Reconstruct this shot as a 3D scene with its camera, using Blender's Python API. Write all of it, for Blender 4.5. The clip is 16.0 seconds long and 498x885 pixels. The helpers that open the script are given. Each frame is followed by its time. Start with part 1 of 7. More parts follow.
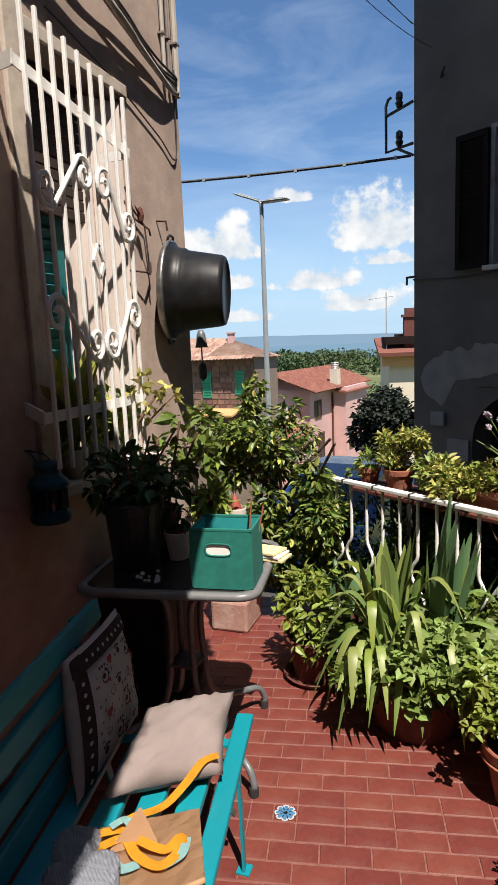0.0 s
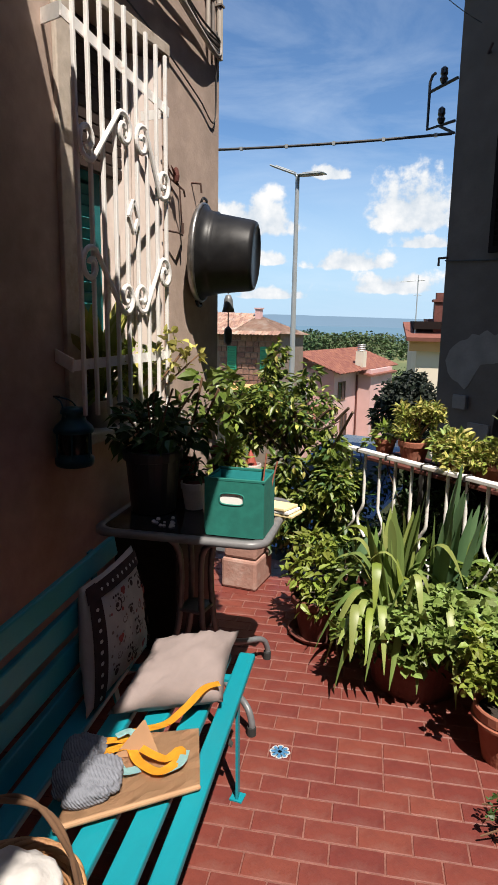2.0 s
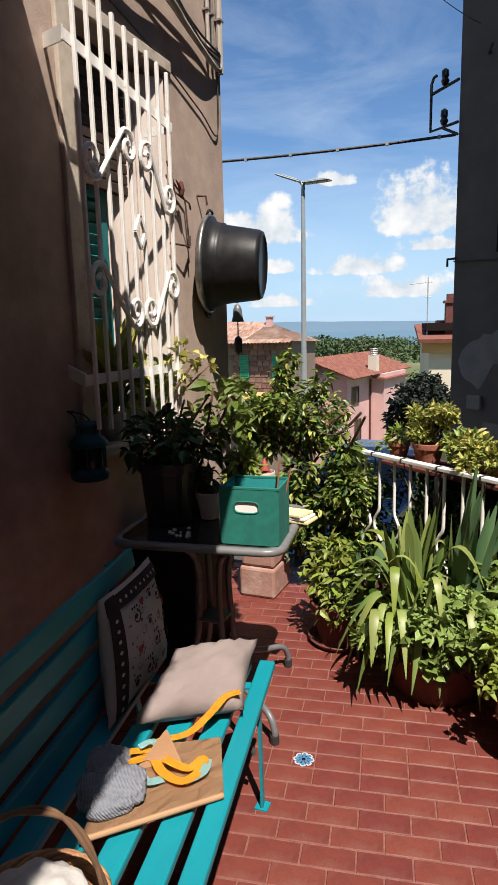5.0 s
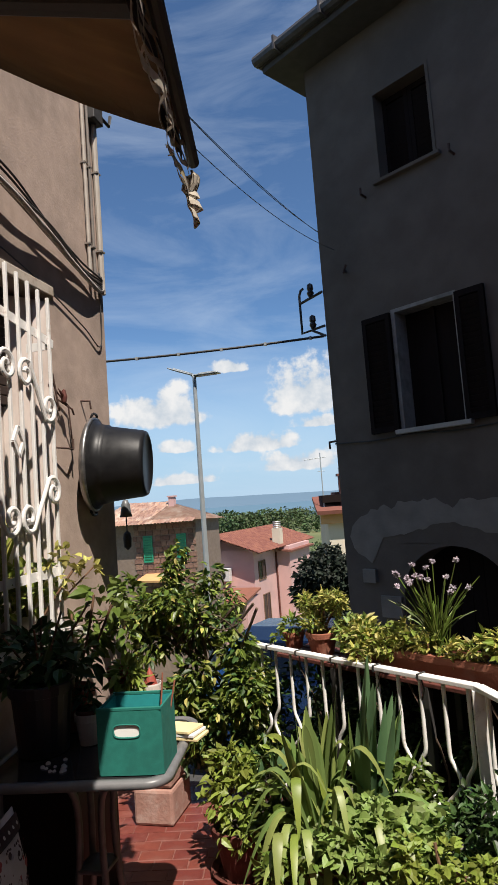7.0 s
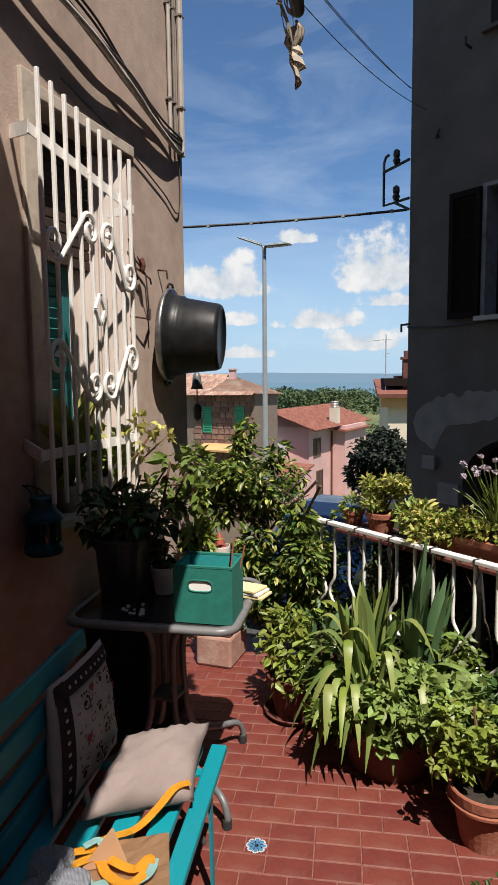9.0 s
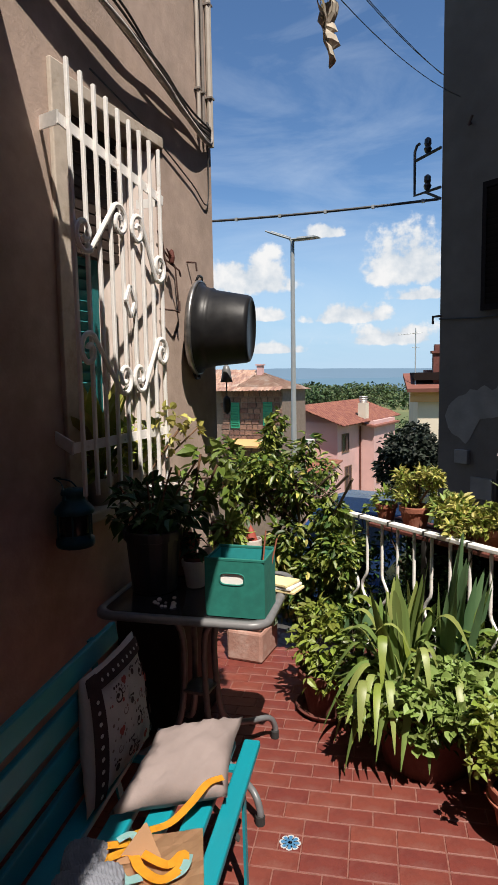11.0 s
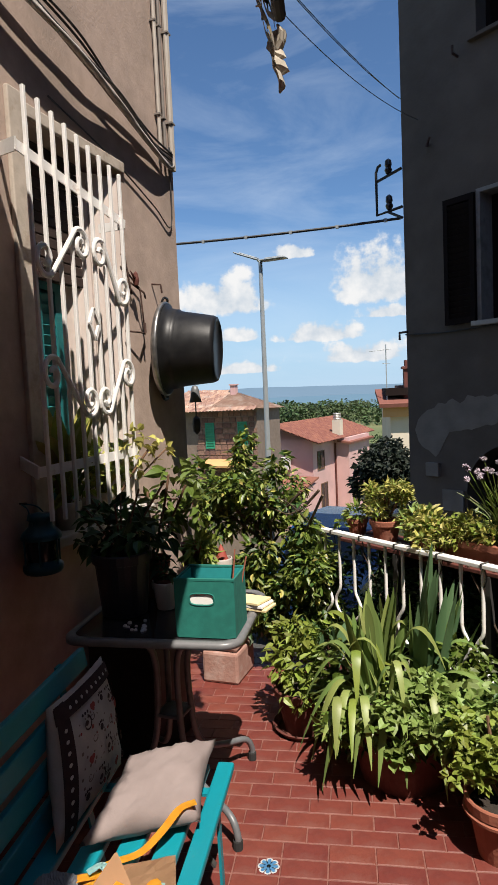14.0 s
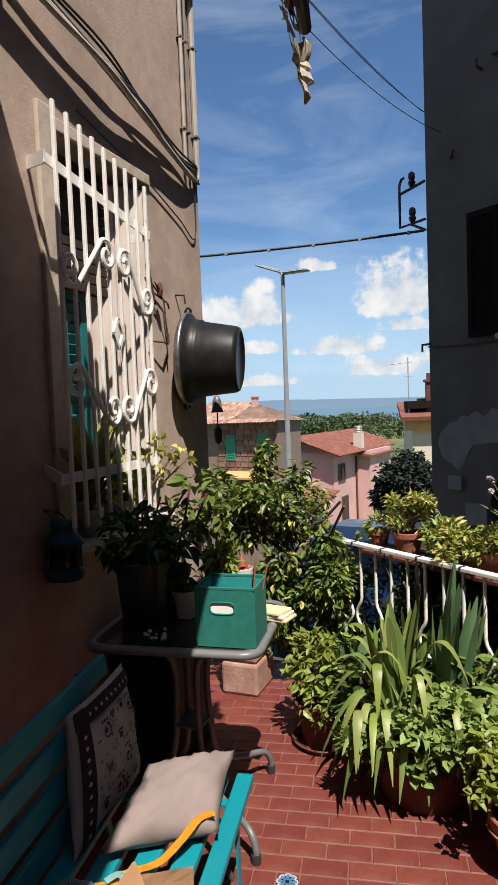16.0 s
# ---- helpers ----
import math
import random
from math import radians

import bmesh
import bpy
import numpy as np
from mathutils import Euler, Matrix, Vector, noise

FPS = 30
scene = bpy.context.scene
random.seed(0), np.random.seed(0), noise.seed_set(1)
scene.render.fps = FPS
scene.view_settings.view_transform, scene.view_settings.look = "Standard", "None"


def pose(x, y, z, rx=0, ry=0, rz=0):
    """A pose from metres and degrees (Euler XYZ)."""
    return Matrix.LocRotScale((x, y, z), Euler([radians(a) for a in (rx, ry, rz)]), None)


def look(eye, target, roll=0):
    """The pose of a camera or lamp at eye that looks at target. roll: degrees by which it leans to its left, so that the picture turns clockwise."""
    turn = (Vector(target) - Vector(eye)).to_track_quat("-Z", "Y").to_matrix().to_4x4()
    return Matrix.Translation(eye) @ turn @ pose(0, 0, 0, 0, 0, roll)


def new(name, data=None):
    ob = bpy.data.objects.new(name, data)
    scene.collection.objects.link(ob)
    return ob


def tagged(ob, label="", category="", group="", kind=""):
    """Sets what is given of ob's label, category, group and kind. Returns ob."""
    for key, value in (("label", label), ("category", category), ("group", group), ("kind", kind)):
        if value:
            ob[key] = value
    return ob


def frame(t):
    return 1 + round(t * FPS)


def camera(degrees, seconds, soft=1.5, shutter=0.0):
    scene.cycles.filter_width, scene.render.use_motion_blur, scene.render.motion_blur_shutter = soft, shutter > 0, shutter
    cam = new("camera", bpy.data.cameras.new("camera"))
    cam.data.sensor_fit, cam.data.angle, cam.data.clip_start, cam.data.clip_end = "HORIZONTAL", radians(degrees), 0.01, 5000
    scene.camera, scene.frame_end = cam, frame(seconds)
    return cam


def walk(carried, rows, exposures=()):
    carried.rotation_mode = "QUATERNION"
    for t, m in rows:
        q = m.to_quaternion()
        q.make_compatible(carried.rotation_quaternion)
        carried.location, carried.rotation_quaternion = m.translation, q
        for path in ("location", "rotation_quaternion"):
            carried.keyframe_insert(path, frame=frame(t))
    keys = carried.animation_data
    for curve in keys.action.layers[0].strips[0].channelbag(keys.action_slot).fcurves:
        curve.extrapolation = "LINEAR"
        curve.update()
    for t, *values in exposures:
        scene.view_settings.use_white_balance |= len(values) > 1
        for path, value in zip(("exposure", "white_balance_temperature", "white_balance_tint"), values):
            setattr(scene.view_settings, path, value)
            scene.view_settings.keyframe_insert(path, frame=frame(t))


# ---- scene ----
cam = camera(42.8, 16.0, soft=1.0)

PATH = [
    (0, (1.329, 0.352, 1.516), (0.661, 2.211, 1.201), -2.4),
    (0.5, (1.356, 0.249, 1.474), (0.623, 2.086, 1.177), -0.8),
    (1, (1.358, 0.258, 1.464), (0.605, 2.078, 1.115), 0.1),
    (1.5, (1.369, 0.269, 1.457), (0.624, 2.088, 1.088), 1.2),
    (2, (1.369, 0.271, 1.455), (0.644, 2.095, 1.072), 0.9),
    (2.5, (1.388, 0.279, 1.455), (0.701, 2.112, 1.045), -1.1),
    (3, (1.38, 0.271, 1.458), (0.64, 2.088, 1.069), -1.0),
    (3.2, (1.379, 0.271, 1.458), (0.592, 2.071, 1.079), -1.2),
    (5.3, (1.382, 0.264, 1.456), (0.613, 2.077, 1.11), -1.3),
    (5.5, (1.378, 0.265, 1.471), (0.611, 2.086, 1.159), -0.3),
    (6, (1.42, 0.239, 1.53), (0.681, 2.097, 1.487), -1.4),
    (6.5, (1.472, 0.215, 1.546), (0.837, 2.097, 1.773), 0.2),
    (7, (1.477, 0.293, 1.544), (0.998, 2.227, 1.72), -4.3),
    (7.5, (1.456, 0.254, 1.53), (0.947, 2.186, 1.625), -2.3),
    (8, (1.435, 0.262, 1.549), (0.722, 2.128, 1.453), -5.9),
    (8.5, (1.456, 0.232, 1.584), (0.882, 2.145, 1.474), -3.8),
    (9, (1.423, 0.246, 1.561), (0.754, 2.12, 1.356), -0.6),
    (9.2, (1.41, 0.246, 1.557), (0.664, 2.091, 1.362), -0.4),
    (11.3, (1.397, 0.275, 1.541), (0.646, 2.116, 1.325), -1.3),
    (11.5, (1.407, 0.266, 1.545), (0.645, 2.106, 1.366), -1.9),
    (12, (1.428, 0.249, 1.53), (0.664, 2.094, 1.422), -2.8),
    (12.5, (1.418, 0.276, 1.537), (0.694, 2.13, 1.346), -2.0),
    (13, (1.426, 0.264, 1.538), (0.69, 2.12, 1.409), -2.6),
    (13.5, (1.431, 0.269, 1.536), (0.724, 2.135, 1.398), -2.5),
    (14, (1.432, 0.28, 1.536), (0.752, 2.154, 1.379), -2.6),
    (14.5, (1.441, 0.275, 1.537), (0.726, 2.139, 1.416), -2.5),
    (15, (1.438, 0.271, 1.532), (0.671, 2.115, 1.425), -2.4),
    (15.5, (1.425, 0.287, 1.519), (0.649, 2.12, 1.32), -1.7),
    (16, (1.427, 0.278, 1.525), (0.687, 2.133, 1.409), -2.2),
]
# stops: the film's camera darkens a little when it tilts up to the sky
EXPOSURES = [(0, 0.84), (3.2, 0.86), (5.3, 0.82), (6.5, 0.64), (8.0, 0.66), (9.2, 0.66), (11.3, 0.72), (16, 0.71)]
walk(cam, [(t, look(eye, target, roll)) for t, eye, target, roll in PATH], EXPOSURES)

# ---- world, sun ----
SUN = Vector((1.0, -1.28, 2.8)).normalized()
world = bpy.data.worlds.new("world")
scene.world = world
world.use_nodes = True
WN, WL = world.node_tree.nodes, world.node_tree.links
WN.clear()


def wmath(op, a, b=None, c=None):
    n = WN.new("ShaderNodeMath")
    n.operation = op
    for i, v in enumerate((a, b, c)):
        if v is None:
            continue
        if isinstance(v, (int, float)):
            n.inputs[i].default_value = v
        else:
            WL.new(v, n.inputs[i])
    return n.outputs[0]


def make_sky():
    sky = WN.new("ShaderNodeTexSky")
    sky.sky_type = "NISHITA"
    sky.sun_disc = False
    sky.sun_elevation = math.asin(SUN.z)
    sky.sun_rotation = math.atan2(SUN.x, SUN.y)
    sky.altitude = 400
    sky.air_density, sky.dust_density, sky.ozone_density = 1.0, 0.15, 3.5
    tc = WN.new("ShaderNodeTexCoord")
    sep = WN.new("ShaderNodeSeparateXYZ")
    WL.new(tc.outputs["Generated"], sep.inputs[0])
    az = wmath("MULTIPLY", wmath("ARCTAN2", sep.outputs[0], sep.outputs[1]), 57.2958)
    el = wmath("MULTIPLY", wmath("ARCSINE", sep.outputs[2]), 57.2958)
    comb = WN.new("ShaderNodeCombineXYZ")
    WL.new(az, comb.inputs[0])
    WL.new(el, comb.inputs[1])
    puff = WN.new("ShaderNodeTexNoise")
    puff.inputs["Scale"].default_value, puff.inputs["Detail"].default_value = 0.42, 10
    puff.inputs["Roughness"].default_value = 0.56
    WL.new(comb.outputs[0], puff.inputs["Vector"])
    # cumulus banks: azimuth, elevation of the base, half width, height
    best = None
    for a, e, w, h in ((-8.0, 8.2, 4.6, 4.6), (-21.5, 7.6, 4.6, 3.2), (-13.0, 4.6, 4.4, 1.7), (-9.5, 2.6, 5.0, 1.6),
                       (-20.5, 4.8, 2.4, 1.0), (-15.2, 11.7, 2.0, 1.2), (-7.0, 6.2, 3.2, 1.0), (-20.0, 1.9, 4.0, 0.9),
                       (16.0, 6.0, 6.0, 4.0), (-50.0, 8.0, 8.0, 5.0), (60.0, 7.0, 9.0, 5.0)):
        u = wmath("DIVIDE", wmath("SUBTRACT", az, a), w)
        v = wmath("DIVIDE", wmath("SUBTRACT", el, e), h)
        low = wmath("MULTIPLY", wmath("MINIMUM", v, 0.0), 4.0)
        d = wmath("SQRT", wmath("ADD", wmath("MULTIPLY", u, u), wmath("ADD", wmath("MULTIPLY", wmath("MAXIMUM", v, 0.0), wmath("MAXIMUM", v, 0.0)), wmath("MULTIPLY", low, low))))
        k = wmath("SUBTRACT", 1.0, d)
        best = k if best is None else wmath("MAXIMUM", best, k)
    dens = wmath("ADD", best, wmath("MULTIPLY", wmath("SUBTRACT", puff.outputs[0], 0.5), 2.7))
    ramp = WN.new("ShaderNodeMapRange")
    ramp.interpolation_type = "SMOOTHSTEP"
    ramp.inputs[1].default_value, ramp.inputs[2].default_value = 0.0, 0.44
    WL.new(dens, ramp.inputs[0])
    # thin cirrus streaks
    mp = WN.new("ShaderNodeMapping")
    mp.inputs["Rotation"].default_value = (0, 0, radians(38))
    mp.inputs["Scale"].default_value = (0.05, 0.17, 1)
    WL.new(comb.outputs[0], mp.inputs[0])
    cir = WN.new("ShaderNodeTexNoise")
    cir.inputs["Scale"].default_value, cir.inputs["Detail"].default_value = 1.0, 8
    cir.inputs["Roughness"].default_value = 0.6
    cir.inputs["Distortion"].default_value = 0.7
    WL.new(mp.outputs[0], cir.inputs["Vector"])
    cr = WN.new("ShaderNodeMapRange")
    cr.inputs[1].default_value, cr.inputs[2].default_value, cr.inputs[4].default_value = 0.44, 0.80, 0.34
    WL.new(cir.outputs[0], cr.inputs[0])
    shade = WN.new("ShaderNodeMapRange")
    shade.inputs[1].default_value, shade.inputs[2].default_value = 0.38, 0.64
    shade.inputs[3].default_value, shade.inputs[4].default_value = 0.25, 1.0
    WL.new(puff.outputs[0], shade.inputs[0])
    cloud = WN.new("ShaderNodeMixRGB")
    cloud.inputs[1].default_value = (4.7, 5.6, 6.6, 1)
    cloud.inputs[2].default_value = (8.6, 8.6, 8.6, 1)
    WL.new(shade.outputs[0], cloud.inputs[0])
    # pale summer haze low over the horizon
    hz = WN.new("ShaderNodeMapRange")
    hz.interpolation_type = "SMOOTHSTEP"
    hz.inputs[1].default_value, hz.inputs[2].default_value = 16.0, -1.0
    hz.inputs[3].default_value, hz.inputs[4].default_value = 0.0, 0.92
    WL.new(el, hz.inputs[0])
    m0 = WN.new("ShaderNodeMixRGB")
    m0.inputs[2].default_value = (4.4, 6.3, 8.3, 1)
    WL.new(hz.outputs[0], m0.inputs[0])
    deep = WN.new("ShaderNodeMixRGB")
    deep.blend_type = "MULTIPLY"
    deep.inputs[0].default_value = 1.0
    deep.inputs[2].default_value = (0.86, 1.04, 1.18, 1)
    WL.new(sky.outputs[0], deep.inputs[1])
    WL.new(deep.outputs[0], m0.inputs[1])
    m1 = WN.new("ShaderNodeMixRGB")
    m1.inputs[2].default_value = (7.0, 8.0, 9.2, 1)
    WL.new(cr.outputs[0], m1.inputs[0])
    WL.new(m0.outputs[0], m1.inputs[1])
    m2 = WN.new("ShaderNodeMixRGB")
    WL.new(ramp.outputs[0], m2.inputs[0])
    WL.new(m1.outputs[0], m2.inputs[1])
    WL.new(cloud.outputs[0], m2.inputs[2])
    bg = WN.new("ShaderNodeBackground")
    bg.inputs[1].default_value = 0.065
    WL.new(m2.outputs[0], bg.inputs[0])
    out = WN.new("ShaderNodeOutputWorld")
    WL.new(bg.outputs[0], out.inputs[0])


make_sky()
sun_data = bpy.data.lights.new("sun", "SUN")
sun_data.energy, sun_data.angle, sun_data.color = 4.8, radians(0.5), (1.0, 0.91, 0.805)
sun = new("sun", sun_data)
sun.matrix_world = look(SUN * 50, (0, 0, 0))

# ---- materials ----


def mat(name, c1, c2=None, scale=8.0, rough=0.7, metal=0.0, bump=0.0, bscale=60.0, c3=None, s3=1.2, rnd=0.0, stretch=(1, 1, 1), spec=0.5, trans=0.0, t3=0.55):
    """A surface of two colours in fine grain, stains of a third, and bump."""
    m = bpy.data.materials.new(name)
    m.use_nodes = True
    N, L = m.node_tree.nodes, m.node_tree.links
    b = N["Principled BSDF"]
    c2 = c2 or tuple(v * 0.8 for v in c1)
    tc, mp = N.new("ShaderNodeTexCoord"), N.new("ShaderNodeMapping")
    mp.inputs["Scale"].default_value = stretch
    L.new(tc.outputs["Object"], mp.inputs[0])
    n1 = N.new("ShaderNodeTexNoise")
    n1.inputs["Scale"].default_value, n1.inputs["Detail"].default_value = scale, 6
    L.new(mp.outputs[0], n1.inputs["Vector"])
    r1 = N.new("ShaderNodeMapRange")
    r1.inputs[1].default_value, r1.inputs[2].default_value = 0.32, 0.68
    L.new(n1.outputs[0], r1.inputs[0])
    mx = N.new("ShaderNodeMixRGB")
    mx.inputs[1].default_value, mx.inputs[2].default_value = (*c1, 1), (*c2, 1)
    L.new(r1.outputs[0], mx.inputs[0])
    colour = mx.outputs[0]
    if c3:
        n3 = N.new("ShaderNodeTexNoise")
        n3.inputs["Scale"].default_value, n3.inputs["Detail"].default_value = s3, 8
        n3.inputs["Roughness"].default_value = 0.65
        L.new(mp.outputs[0], n3.inputs["Vector"])
        r3 = N.new("ShaderNodeMapRange")
        r3.inputs[1].default_value, r3.inputs[2].default_value = t3 - 0.07, t3 + 0.14
        L.new(n3.outputs[0], r3.inputs[0])
        m3 = N.new("ShaderNodeMixRGB")
        m3.inputs[2].default_value = (*c3, 1)
        L.new(r3.outputs[0], m3.inputs[0])
        L.new(colour, m3.inputs[1])
        colour = m3.outputs[0]
    if rnd:
        oi, hs = N.new("ShaderNodeObjectInfo"), N.new("ShaderNodeHueSaturation")
        ge, ad, fr = N.new("ShaderNodeNewGeometry"), N.new("ShaderNodeMath"), N.new("ShaderNodeMath")
        L.new(oi.outputs["Random"], ad.inputs[0])
        L.new(ge.outputs["Random Per Island"], ad.inputs[1])
        fr.operation = "FRACT"
        L.new(ad.outputs[0], fr.inputs[0])
        rr = N.new("ShaderNodeMapRange")
        rr.inputs[3].default_value, rr.inputs[4].default_value = 1 - rnd, 1 + rnd
        L.new(fr.outputs[0], rr.inputs[0])
        L.new(rr.outputs[0], hs.inputs["Value"])
        rh = N.new("ShaderNodeMapRange")
        rh.inputs[3].default_value, rh.inputs[4].default_value = 0.5 - rnd * 0.035, 0.5 + rnd * 0.035
        L.new(fr.outputs[0], rh.inputs[0])
        L.new(rh.outputs[0], hs.inputs["Hue"])
        L.new(colour, hs.inputs["Color"])
        colour = hs.outputs[0]
    L.new(colour, b.inputs["Base Color"])
    b.inputs["Metallic"].default_value = metal
    b.inputs["Specular IOR Level"].default_value = spec
    rm = N.new("ShaderNodeMapRange")
    rm.inputs[3].default_value, rm.inputs[4].default_value = max(0.02, rough - 0.09), min(1, rough + 0.09)
    L.new(n1.outputs[0], rm.inputs[0])
    L.new(rm.outputs[0], b.inputs["Roughness"])
    if bump:
        n2, bp = N.new("ShaderNodeTexNoise"), N.new("ShaderNodeBump")
        n2.inputs["Scale"].default_value, n2.inputs["Detail"].default_value = bscale, 5
        L.new(mp.outputs[0], n2.inputs["Vector"])
        L.new(n2.outputs[0], bp.inputs["Height"])
        bp.inputs["Strength"].default_value = min(1.0, bump)
        bp.inputs["Distance"].default_value = 0.01
        L.new(bp.outputs[0], b.inputs["Normal"])
    if trans:
        out = N["Material Output"]
        tr, ms = N.new("ShaderNodeBsdfTranslucent"), N.new("ShaderNodeMixShader")
        L.new(colour, tr.inputs[0])
        ms.inputs[0].default_value = trans
        L.new(b.outputs[0], ms.inputs[1])
        L.new(tr.outputs[0], ms.inputs[2])
        L.new(ms.outputs[0], out.inputs[0])
    return m


def ribbed(m, scale=150.0):
    """Adds fine knitted ribs to a cloth."""
    N, L = m.node_tree.nodes, m.node_tree.links
    wv, bp, tc = N.new("ShaderNodeTexWave"), N.new("ShaderNodeBump"), N.new("ShaderNodeTexCoord")
    wv.inputs["Scale"].default_value, wv.inputs["Distortion"].default_value, wv.inputs["Detail"].default_value = scale / 6.28, 2.5, 2
    wv.bands_direction = "DIAGONAL"
    L.new(tc.outputs["Object"], wv.inputs["Vector"])
    L.new(wv.outputs["Fac"], bp.inputs["Height"])
    bp.inputs["Strength"].default_value, bp.inputs["Distance"].default_value = 0.5, 0.004
    L.new(bp.outputs[0], N["Principled BSDF"].inputs["Normal"])


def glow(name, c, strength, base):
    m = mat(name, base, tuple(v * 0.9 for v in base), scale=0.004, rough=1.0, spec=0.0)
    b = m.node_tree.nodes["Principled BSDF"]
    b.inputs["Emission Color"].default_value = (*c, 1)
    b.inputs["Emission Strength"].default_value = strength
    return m


